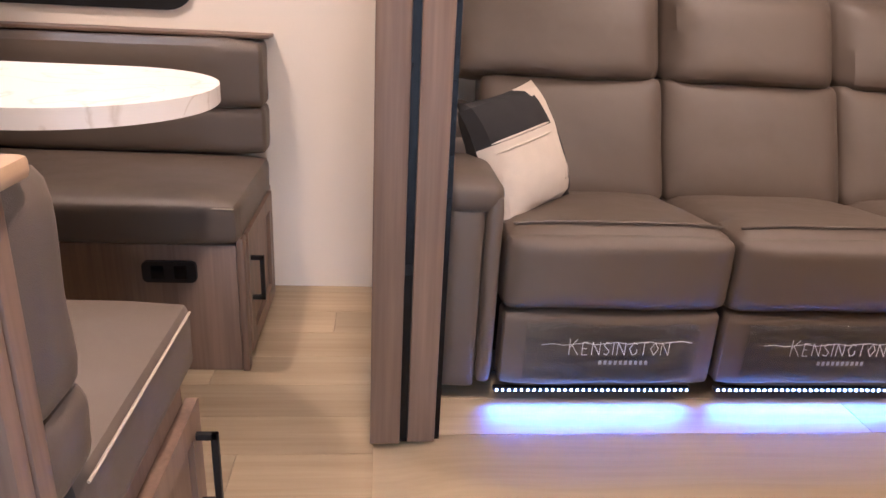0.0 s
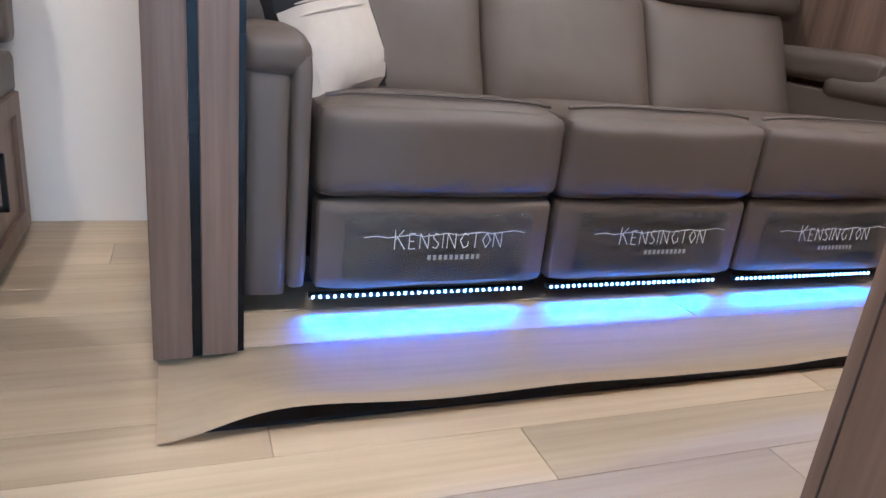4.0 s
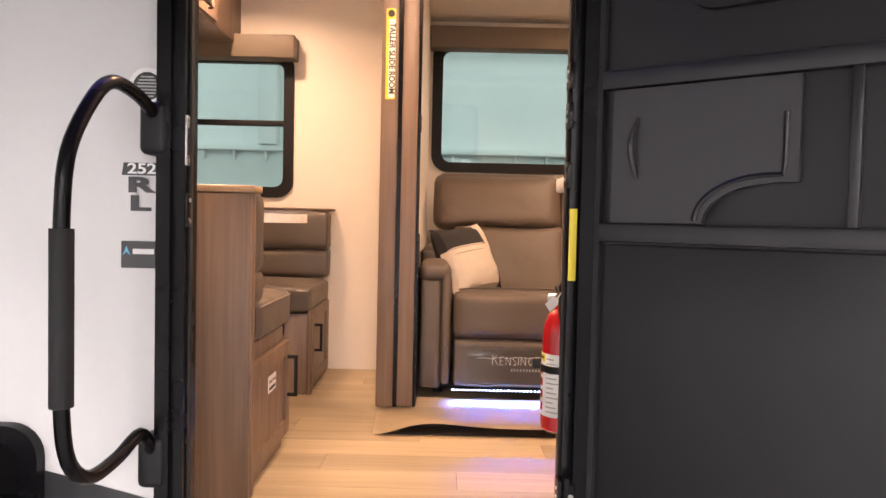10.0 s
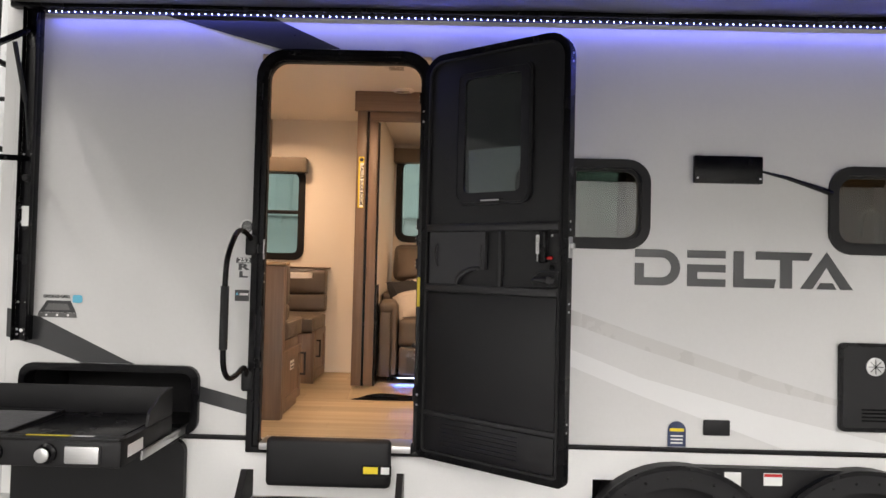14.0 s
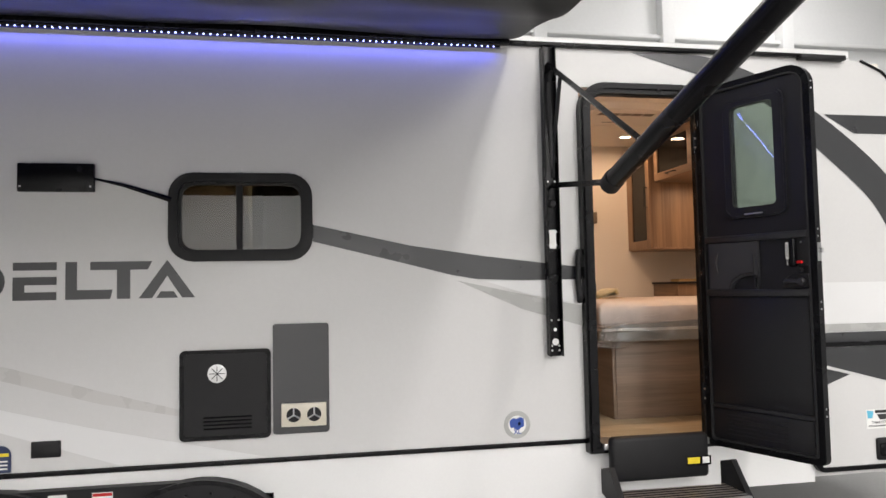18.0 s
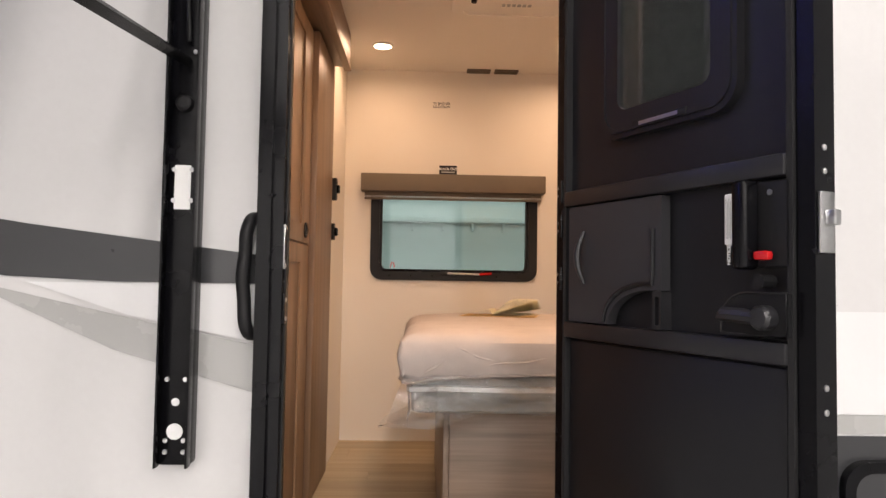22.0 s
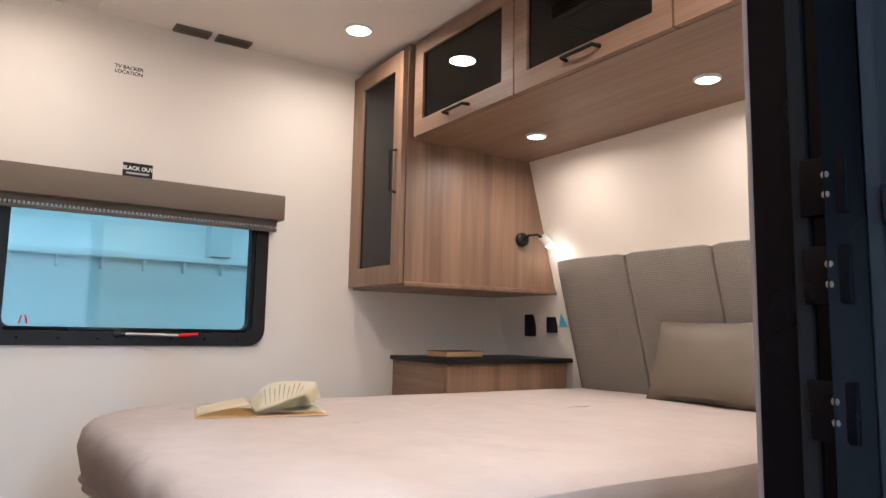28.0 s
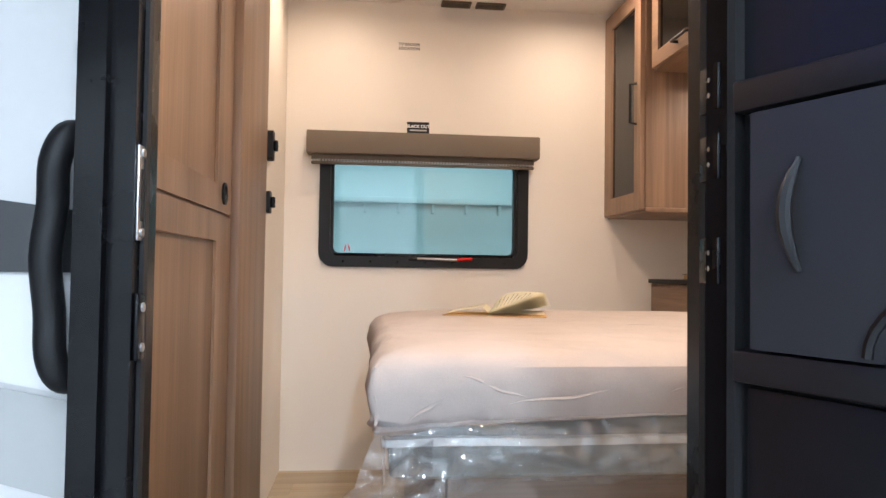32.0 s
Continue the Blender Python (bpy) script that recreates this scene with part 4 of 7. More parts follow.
part("cap", box(-1.62, -0.385, 2.33, FARI, 1.548, 1.56, 0.004), TAUPEWOODX, s2)

tb = thing("dinette_table", (-1.0, 1.5, F), "white marble-patterned dinette table with rounded end", "table")
part("tabletop", slab(bmesh.new(), rrect(-1.6, -0.365, 1.235, 1.8, (0.02, 0.28, 0.27, 0.02), 14), 1.484, 1.52, "xy"), TABLETOP, tb)
part("pedestal", lathe(bmesh.new(), [(0.16, F), (0.16, F + 0.012), (0.035, F + 0.03), (0.035, 1.4835)], (-1.15, 1.56, 0), 24), STEEL, tb)

# slide-out room: floor, walls, fascia
SX0, SX1, SY, SF, SC = 0.108, 2.75, 2.7, 0.742, 2.665
sl = tagged(new("wall_8"), "cream walls of the slide-out room", "wall", kind="structure")
ORIGIN[sl.name] = Vector((0, 0, 0))
SW = (0.17, 2.1, 1.84, 2.52)
part("lining", grid_wall(bmesh.new(), (SX0 - 0.03, SX1 + 0.03), (0.6, SC + 0.05), [SW], SY, SY + 0.04), WALLPAPER, sl, smooth=False)
part("lining", box(SX0 - 0.028, SX0, 1.446, SY, SF, SC), WALLPAPER, sl, smooth=False)
part("lining", box(SX1, SX1 + 0.03, 1.446, SY, SF, SC), WALLPAPER, sl, smooth=False)
solo("ceiling_3", box(SX0 - 0.03, SX1 + 0.03, 1.446, SY, SC, SC + 0.05), CEILPAINT, "cream slide-out ceiling", "ceiling", kind="structure")
solo("floor_2", box(-0.02, SX1 + 0.03, 1.45, SY, F, SF - 0.004), GROUTGAP, "raised slide-out floor with oak vinyl", "floor", kind="structure")
fa = thing("slide_fascia", (0.03, 1.4, SF), "taupe wood fascia boards round the slide-out", "fascia")
part("board", box(-0.048, 0.019, 1.405, 1.44, SF + 0.008, CEIL - 0.14, 0.003), TAUPEWOOD, fa)
part("board", box(0.037, 0.099, 1.412, 1.444, SF + 0.008, CEIL - 0.21, 0.003), TAUPEWOOD, fa)
part("gasket", box(0.0195, 0.0365, 1.42, 1.44, SF + 0.004, CEIL - 0.14), BLACKGLOSS, fa, "black rubber slide gasket")
part("header", box(-0.068, SX1, 1.395, 1.44, CEIL - 0.139, CEIL - 0.002, 0.003), TAUPEWOODX, fa)
part("header_board", box(0.037, SX1, 1.408, 1.444, CEIL - 0.208, CEIL - 0.1405, 0.003), TAUPEWOODX, fa)
st = part("label", slab(bmesh.new(), rrect(-0.032, 0.006, 1.985, 2.342, 0.005, 3), 1.4035, 1.4048), LABELYELLOW, fa, "yellow sticker")
part("label_edge", box(-0.021, 0.0045, 1.4025, 1.4034, 1.99, 2.3), LABELWHITE, st)
lettering("TALLER SLIDE ROOM", 0.032, pose(-0.008, 1.4022, 2.145, 90, 90, 0), TEXTINK, "text", st, 0.0003, 0.0009, 0.93)
part("emblem", lathe(bmesh.new(), [(0.014, 1.402), (0.014, 1.4034)], (-0.012, 0, 2.322), 16, "y"), TEXTINK, st)
part("latch", box(0.0995, 0.115, 1.42, 1.44, 1.86, 1.93, 0.004), BLACKMATT, fa)


def flap(u, v):
    x = -0.04 + 2.44 * u
    y = 1.245 + 0.2 * v + 0.02 * (u - 0.2) * (1 - v)
    rise = 1 - math.exp(-(u / 0.05) ** 2)
    lift = rise * (0.026 + 0.018 * math.exp(-((u - 0.12) / 0.1) ** 2) + 0.006 * math.exp(-((u - 0.33) / 0.06) ** 2) + 0.003 * math.sin(u * 31))
    z = F + 0.006 + lift * (1 - v) ** 0.8 + (SF - F - 0.003) * (v ** 0.75) - 0.02 * (1 - v) * v
    return (x, y, z + 0.004 * math.sin(u * 23) * (1 - v))


solo("floor_flap", sheet(bmesh.new(), flap, 90, 12, 0.003), LITPLANK, "curled vinyl flooring flap at the slide-out edge", "flooring flap")
# black strip put in as shade under the flap; also stops stray light
solo("gap_shade_strip", B(B(box(-0.02, SX1, 1.268, 1.36, F + 0.001, F + 0.008), -0.03, SX1, 1.36, 1.449, F + 0.001, 0.712), -0.03, SX1, 1.425, 1.449, 0.712, 0.739), BLACKMATT, "black strip that stands for the shade under the flap", "seal strip")

# added black strip for the shaded gap beside the arm; hides the lining edge
solo("dark_gap_strip", B(box(0.1085, 0.1115, 1.446, 1.6, SF, 1.45), 0.0995, 0.1115, 1.432, 1.4455, SF, 2.59), BLACKGLOSS, "black strip that stands for the shaded gap beside the sofa arm", "seal strip")

# window of the slide-out, with roller cassette
def inner_window(name, x0, x1, z0, z1, y, label, mid=None, low=None, w=0.045, r=0.07, room=1):
    """A window in a wall that faces -y, with a black clamp frame on the room side."""
    ob = tagged(new(name), label, "window", kind="structure")
    ORIGIN[ob.name] = Vector((0, 0, 0))
    part("window_frame", ring(bmesh.new(), rrect(x0 - w, x1 + w, z0 - w, z1 + w, r + w * 0.6), rrect(x0, x1, z0, z1, r), y - 0.014, y + 0.055), BLACKMATT, ob)
    part("inner_frame", ring(bmesh.new(), rrect(x0, x1, z0, z1, r), rrect(x0 + 0.014, x1 - 0.014, z0 + 0.014, z1 - 0.014, r * 0.8), y + 0.004, y + 0.045), BLACKMATT, ob)
    if mid:
        part("mullion", box(mid - 0.018, mid + 0.018, y + 0.001, y + 0.03, z0 + 0.014, z1 - 0.014, 0.003), BLACKMATT, ob)
    if low:
        part("mullion", box(x0 + 0.014, x1 - 0.014, y - 0.002, y + 0.03, low - 0.015, low + 0.015, 0.003), BLACKMATT, ob)
    p = part("pane", box(x0 + 0.01, x1 - 0.01, y + 0.032, y + 0.036, z0 + 0.01, z1 - 0.01), WINGLASS, ob)
    p.visible_shadow = False
    return ob


inner_window("window_3", *SW, SY, "wide black-framed slide-out window with tinted glass", mid=1.13)
inner_window("window_4", *DW, FARI, "black-framed dinette window with tinted glass", low=2.02, r=0.06)
solo("window_valance", box(SX0 + 0.002, SX1 - 0.01, 2.58, SY - 0.001, 2.49, 2.61, 0.004), VALANCE, "taupe shade valance over the slide-out window", "valance", "window valances")
solo("window_valance", box(-1.34, -0.6, 2.31, FARI - 0.001, 2.35, 2.47, 0.004), VALANCE, "taupe shade valance over the dinette window", "valance", "window valances")

# power reclining sofa
so = thing("reclining_sofa", (1.1, 2.0, SF), "taupe leatherette three-seat reclining sofa with wrapped footrests", "sofa")
FY = 1.575
part("base", box(0.14, 2.1, 1.68, 2.5, SF + 0.03, SF + 0.1, 0.01), BLACKMATT, so)
for x in (0.2, 0.85, 1.43, 2.0):
    for y in (1.72, 2.4):
        part("foot", lathe(bmesh.new(), [(0.025, SF), (0.02, SF + 0.03)], (x, y, 0), 12), BLACKMATT, so)
for x0, x1 in ((0.105, 0.25), (1.98, 2.125)):
    part("arm", puff(bmesh.new(), x0 + 0.01, x1 - 0.035, FY + 0.012, 2.4, SF + 0.04, 1.27, 0.02, 0.012, 8, "y-", 0.003), LEATHER, so)
    part("arm_pad", puff(bmesh.new(), x0, x1, FY - 0.002, 2.0, 1.24, 1.325, 0.04, 0.012, 10, "z+", 0.004), LEATHER, so)
    part("arm_drop", puff(bmesh.new(), x1 - 0.045, x1 + 0.004, FY - 0.001, 2.0, SF + 0.06, 1.29, 0.022, 0.004, 10, "y-", 0.003), LEATHER, so)
    part("arm_block", puff(bmesh.new(), x0 + 0.005, x1, 1.8, 2.4, 1.29, 1.385, 0.03, 0.008, 8, "z+", 0.003), LEATHER, so)
    part("cup_holder", lathe(bmesh.new(), [(0.05, 1.334), (0.05, 1.341), (0.042, 1.341), (0.04, 1.336)], ((x0 + x1) / 2, 1.9, 0), 24), BLACKGLOSS, so, "black cup holder ring")
SEAMS = (0.26, 0.825, 1.4, 1.975)
# thin strokes of the print on the wrap, one group of lines for each mark, with its offset
PRINT = [(0.0, [[(0, 0), (0, 1)], [(0, 0.45), (0.8, 1)], [(0.25, 0.6), (0.95, 0)]]), (0.03, [[(0.6, 1), (0, 1), (0, 0), (0.6, 0)], [(0, 0.5), (0.45, 0.5)]]),
         (0.053, [[(0, 0), (0, 1), (0.8, 0), (0.8, 1)]]), (0.08, [[(0.6, 0.9), (0.25, 1), (0, 0.75), (0.6, 0.3), (0.4, 0), (0, 0.1)]]), (0.102, [[(0, 0), (0, 1)]]),
         (0.112, [[(0, 0), (0, 1), (0.8, 0), (0.8, 1)]]), (0.14, [[(0.8, 0.85), (0.4, 1), (0, 0.5), (0.4, 0), (0.8, 0.15), (0.8, 0.45)]]), (0.165, [[(0, 1), (0.8, 1)], [(0.4, 1), (0.4, 0)]]),
         (0.19, [[(0.4, 1), (0, 0.5), (0.4, 0), (0.8, 0.5), (0.4, 1)]]), (0.215, [[(0, 0), (0, 1), (0.8, 0), (0.8, 1)]])]
for i in range(3):
    a, b = SEAMS[i] + 0.004, SEAMS[i + 1] - 0.004
    sc = puff(bmesh.new(), a, b, FY + 0.005, 2.2, 1.0, 1.205, 0.03, 0.022, 14, "z+", 0.005)
    for v in sc.verts:
        if v.co.z > 1.1:
            v.co.z -= max(0.0, v.co.y - 1.64) * 0.125
    part("seat_cushion", sc, LEATHER, so)
    part("front_roll", puff(bmesh.new(), a, b, FY - 0.008, 1.75, 1.012, 1.2, 0.028, 0.014, 14, "y-", 0.005), LEATHER, so)
    part("footrest", puff(bmesh.new(), a + 0.004, b - 0.004, FY, 1.66, SF + 0.055, 1.005, 0.02, 0.006, 12, "y-", 0.004), LEATHER, so)
    part("welt", tube(bmesh.new(), [(a + 0.02 + (b - a - 0.04) * k / 12, 1.625 + 0.008 * (2 * k / 12 - 1) ** 2, 1.2105 + 0.011 * (1 - (2 * k / 12 - 1) ** 4)) for k in range(13)], 0.004, 6), LEATHER, so)
    for nm_, y_, z0_, z1_, r_, bu in (("lumbar_cushion", 2.075, 1.13, 1.495, 0.035, 0.03), ("head_cushion", 2.08, 1.462, 1.768, 0.06, 0.055)):
        cb = puff(bmesh.new(), a - (0.11 if i == 0 and z1_ > 1.6 else 0.004), b + (0.1 if i == 2 and z1_ > 1.6 else 0.004), y_, 2.28, z0_, z1_, r_, bu, 16, "y-", 0.007)
        for v in cb.verts:
            v.co.y += (v.co.z - 1.2) * 0.45
        part(nm_, cb, LEATHER, so)
    w0, w1 = a + 0.06, b - 0.06

    def wrap(u, v, w0=w0, w1=w1, i=i):
        x = w0 + (w1 - w0) * u
        z = 0.995 - 0.19 * v
        y = FY - 0.011 - 0.003 * math.sin(v * 5 + i) - 0.0035 * noise.noise((x * 9, z * 14, i)) - 0.0025 * math.exp(-((z - 0.945 - 0.012 * math.sin(x * 30)) / 0.004) ** 2)
        if v < 0.2:
            y += (0.2 - v) ** 2 * 0.9 + 0.004 * noise.noise((x * 40, v * 9, 3.0 + i))
            z += 0.004 * noise.noise((x * 33, v * 6, 8.0 + i))
        return (x, y, z)
    wp = part("plastic_wrap", sheet(bmesh.new(), wrap, 60, 40), WRAP, so, "clear printed plastic wrap on the footrest")
    xc = (w0 + w1) / 2 + 0.03
    for m_, (cx_, marks) in enumerate(PRINT):
        pb_ = bmesh.new()
        for line in marks:
            q_ = [(xc - 0.14 + 1.08 * cx_ + 0.024 * px_, FY - 0.022, 0.9 + (0.044 if m_ == 0 else 0.035) * pz_) for px_, pz_ in line]
            for e0, e1 in zip(q_, q_[1:]):
                tube(pb_, [e0, e1], 0.001, 4)
        part("print_mark", pb_, LABELWHITE, wp)
    for m_ in range(10):
        part("print_bar", box(xc - 0.062 + 0.013 * m_, xc - 0.055 + 0.013 * m_, FY - 0.0225, FY - 0.0215, 0.873, 0.884), GREYVINYL, wp)
    part("crease", tube(bmesh.new(), [(w0 + 0.04 + (w1 - w0 - 0.06) * k / 14, FY - 0.021, 0.927 + 0.01 * k / 14 + 0.003 * math.sin(k * 2.1)) for k in range(15)], 0.0009, 4), LABELWHITE, wp)
    l0, l1 = a + 0.01 if i else a - 0.006, b - 0.05
    lr = part("led_rail", box(l0, l1, FY + 0.002, FY + 0.02, SF + 0.0375, SF + 0.048, 0.002), BLACKMATT, so)
    bm = bmesh.new()
    nled = 32
    for k in range(nled):
        x = l0 + 0.008 + (l1 - l0 - 0.016) * k / (nled - 1)
        B(bm, x - 0.0022, x + 0.0022, FY - 0.001, FY + 0.0018, SF + 0.04, SF + 0.0455)
    tagged(part("led_strip", bm, LEDWHITE, lr, "bluish white light-emitting strip", smooth=False), kind="stuff")

# throw pillow on the sofa
def pillow(w, h, d):
    """A square cushion with pinched corners."""
    bm = bmesh.new()
    n = 16
    for s in (1, -1):
        g = []
        for i in range(n + 1):
            row = []
            for j in range(n + 1):
                u, v = 2 * i / n - 1, 2 * j / n - 1
                e = max(0, (1 - abs(u) ** 2.6)) ** 0.5 * max(0, (1 - abs(v) ** 2.6)) ** 0.5
                pin = 1 - 0.07 * (1 - abs(v) ** 2) * abs(u) ** 6
                pin2 = 1 - 0.07 * (1 - abs(u) ** 2) * abs(v) ** 6
                row.append(bm.verts.new((u * w / 2 * pin, s * d / 2 * e + 0.004 * noise.noise((u * 3, v * 3, s)), v * h / 2 * pin2)))
            g.append(row)
        for i in range(n):
            for j in range(n):
                bm.faces.new((g[i][j], g[i + 1][j], g[i + 1][j + 1], g[i][j + 1]))
    bmesh.ops.remove_doubles(bm, verts=bm.verts[:], dist=0.0005)
    return bm


pl = thing("throw_pillow", (0.36, 1.93, 1.22), "black and cream colour-block throw pillow with pleats", "pillow", turn=0.001)
pb = pillow(0.33, 0.335, 0.16)
for f in pb.faces:
    c = f.calc_center_median()
    f.material_index = 0 if (c.z > 0.05 and c.x < 0.075 + 0.25 * (0.12 - c.z)) or (c.x > 0.122 and c.z < 0.05) or c.y > 0.02 else 1
ob = part("cover", pb, [INKCLOTH, CREAM], pl)
def bulge(x, z):
    """Depth of the cover's front at a place on it."""
    return -0.08 * max(0.0, 1 - abs(x / 0.165) ** 2.6) ** 0.5 * max(0.0, 1 - abs(z / 0.1675) ** 2.6) ** 0.5


for z in (0.046, 0.02):
    part("pleat", tube(bmesh.new(), [(-0.143 + 0.027 * k, bulge(-0.143 + 0.027 * k, z), z) for k in range(9)], [0.001] + [0.0035] * 7 + [0.001], 6), CREAM, pl)
for x in (0.088, 0.1, 0.112):
    part("pleat", tube(bmesh.new(), [(x, bulge(x, 0.015 - 0.016 * k), 0.015 - 0.016 * k) for k in range(9)], 0.0016, 6), INKCLOTH if x > 0.11 else CREAM, pl)
pl.matrix_basis = pose(0.32, 1.86, 1.33, 0, 0, 46) @ pose(0, 0, 0, -25, -6, 0)

# kitchen unit beside the door
ku = thing("kitchen_counter", (1.4, 0.35, F), "taupe wood kitchen base unit beside the door", "cabinet")
part("end_panel", box(0.55, 0.572, YI + 0.006, 0.57, F, 1.589, 0.003), TAUPEWOOD, ku)
part("edge_strip", box(0.549, 0.572, 0.5705, 0.585, F, 1.589, 0.002), TAUPEWOOD, ku)
part("body", box(0.573, 3.1, YI + 0.006, 0.58, F, 1.588, 0.003), TAUPEWOODX, ku)
part("worktop", box(0.531, 3.1, YI + 0.006, 0.6, 1.59, 1.63, 0.008), COUNTER, ku, "white laminate worktop")
fc = thing("kitchen_faucet", (2.85, 0.2, 1.63), "chrome arched kitchen faucet", "faucet")
part("spout", tube(bmesh.new(), [(2.85, 0.2, 1.63), (2.85, 0.2, 1.85)] + [(2.85, 0.2 + 0.09 * (1 - math.cos(a)), 1.85 + 0.09 * math.sin(a)) for a in [0.31 * k for k in range(1, 11)]] + [(2.85, 0.38, 1.8)], 0.012, 10), STEEL, fc)
solo("pantry_cabinet", box(2.15, 2.74, 1.6, SY - 0.003, SF, SC - 0.002, 0.004), TAUPEWOOD, "tall taupe wood pantry cabinet beside the sofa", "cabinet")
uc = thing("overhead_cabinet", (-1.2, 2.0, 2.42), "taupe wood overhead cabinet over the dinette with framed door", "cabinet")
part("body", box(-1.6, -0.915, 1.2, FARI - 0.002, 2.425, CEIL - 0.002, 0.004), TAUPEWOOD, uc)
for a_ in (1.205, 1.6):
    dd = part("door", ring(bmesh.new(), rrect(a_, a_ + 0.385, 2.435, CEIL - 0.03, 0.003, 1), rrect(a_ + 0.05, a_ + 0.335, 2.49, CEIL - 0.085, 0.003, 1), -0.9145, -0.895, "yz"), TAUPEWOOD, uc)
    part("glass", box(-0.909, -0.906, a_ + 0.049, a_ + 0.336, 2.489, CEIL - 0.084), SMOKE, dd)
    part("handle", tube(bmesh.new(), [(-0.895, a_ + 0.13, 2.462), (-0.872, a_ + 0.135, 2.462), (-0.872, a_ + 0.25, 2.462), (-0.895, a_ + 0.255, 2.462)], 0.005, 6), BLACKMATT, dd)

# fire extinguisher on the unit's end
ex, ey, ez = 0.497, 0.225, 1.02
fe = thing("fire_extinguisher", (ex, ey, ez), "red fire extinguisher with printed label and black valve", "fire extinguisher")
part("cylinder", lathe(bmesh.new(), [(0.03, ez), (0.043, ez + 0.008), (0.0445, ez + 0.02), (0.0445, ez + 0.225), (0.041, ez + 0.25), (0.032, ez + 0.272), (0.018, ez + 0.284), (0.016, ez + 0.297)], (ex, ey, 0), 36), RED, fe)
lab = part("label", lathe(bmesh.new(), [(0.0447, ez + 0.04), (0.0453, ez + 0.041), (0.0453, ez + 0.183), (0.0447, ez + 0.184)], (ex, ey, 0), 36), LABELWHITE, fe, "white instruction label")


def on_can(u0, u1, z0, z1, r=0.0456):
    """A curved patch of print on the cylinder; u in degrees from -x."""
    return sheet(bmesh.new(), lambda u, v: (ex - r * math.cos(radians(u0 + (u1 - u0) * u)), ey - r * math.sin(radians(u0 + (u1 - u0) * u)), z0 + (z1 - z0) * v), 8, 1)


part("label_band", on_can(-80, 30, ez + 0.165, ez + 0.183), LABELYELLOW, lab, "yellow heading band")
for k, ch_ in enumerate("INSTRUCTIONS"):
    a_ = -46 + 6 * k
    lettering(ch_, 0.011, Matrix.Translation((ex - 0.0459 * math.cos(radians(a_)), ey - 0.0459 * math.sin(radians(a_)), ez + 0.174)) @ pose(0, 0, 0, 90, 0, -90 + a_), TEXTINK, "text", lab, 0.0002, 0.0003)
for k in range(4):
    part("pictogram", on_can(-5, 18, ez + 0.052 + 0.028 * k, ez + 0.07 + 0.028 * k), RED, lab)
    part("text_bar", on_can(-45, -12, ez + 0.058 + 0.028 * k, ez + 0.063 + 0.028 * k), TEXTINK, lab)
for k in range(12):
    part("text_bar", on_can(34, 78 - 9 * (k % 3), ez + 0.05 + 0.011 * k, ez + 0.053 + 0.011 * k), GREYVINYL, lab)
part("strap", lathe(bmesh.new(), [(0.0455, ez + 0.14), (0.0478, ez + 0.141), (0.0478, ez + 0.156), (0.0455, ez + 0.157)], (ex, ey, 0), 36), BLACKMATT, fe)
part("clamp", box(ex - 0.062, ex - 0.03, ey + 0.035, ey + 0.045, ez + 0.138, ez + 0.159, 0.003), BLACKMATT, fe)
part("bracket", box(ex + 0.0385, 0.5495, ey - 0.01, ey + 0.03, ez + 0.02, ez + 0.29, 0.003), BLACKMATT, fe)
part("bracket_hook", box(ex + 0.03, 0.5495, ey - 0.018, ey - 0.0105, ez + 0.2, ez + 0.28, 0.003), BLACKMATT, fe)
vz = ez + 0.297
part("valve", box(ex - 0.014, ex + 0.014, ey - 0.018, ey + 0.026, vz, vz + 0.034, 0.005), BLACKMATT, fe)
part("nozzle", tube(bmesh.new(), [(ex, ey + 0.018, vz + 0.026), (ex - 0.008, ey + 0.062, vz + 0.046)], 0.0095, 14), BLACKMATT, fe)
part("lever", tube(bmesh.new(), [(ex, ey + 0.028, vz + 0.036), (ex, ey + 0.008, vz + 0.056), (ex, ey - 0.02, vz + 0.066), (ex, ey - 0.05, vz + 0.07)], [0.008, 0.012, 0.01, 0.006], 10), BLACKGLOSS, fe)
part("lever", tube(bmesh.new(), [(ex, ey + 0.005, vz + 0.034), (ex, ey - 0.04, vz + 0.042)], [0.007, 0.006], 8), BLACKMATT, fe)
part("gauge", tube(bmesh.new(), [(ex - 0.012, ey + 0.028, vz + 0.014), (ex - 0.035, ey + 0.044, vz + 0.012)], [0.0165, 0.0175], 20), STEEL, fe, "steel pressure gauge")
part("gauge_face", tube(bmesh.new(), [(ex - 0.0352, ey + 0.0441, vz + 0.012), (ex - 0.0368, ey + 0.0452, vz + 0.0119)], 0.0135, 18), LABELWHITE, fe, "white gauge face")
part("hose", tube(bmesh.new(), [(ex - 0.008, ey - 0.02, vz + 0.008), (ex - 0.008, ey - 0.036, vz - 0.012), (ex - 0.004, ey - 0.048, vz - 0.05), (ex, ey - 0.051, vz - 0.11)], [0.007, 0.008, 0.008, 0.009], 10), BLACKMATT, fe)
tagb = slab(bmesh.new(), [(-0.017, -0.016), (-0.0255, -0.008), (-0.0255, 0.008), (-0.017, 0.016), (0.025, 0.016), (0.025, -0.016)], -0.0006, 0.0006, "yz")
bmesh.ops.rotate(tagb, verts=tagb.verts[:], cent=(0, 0, 0), matrix=Matrix.Rotation(0.75, 3, "Z") @ Matrix.Rotation(-0.75, 3, "X"))
bmesh.ops.translate(tagb, verts=tagb.verts[:], vec=(ex - 0.036, ey - 0.016, vz + 0.002))
part("tag", tagb, LABELWHITE, fe, "white paper inspection tag")
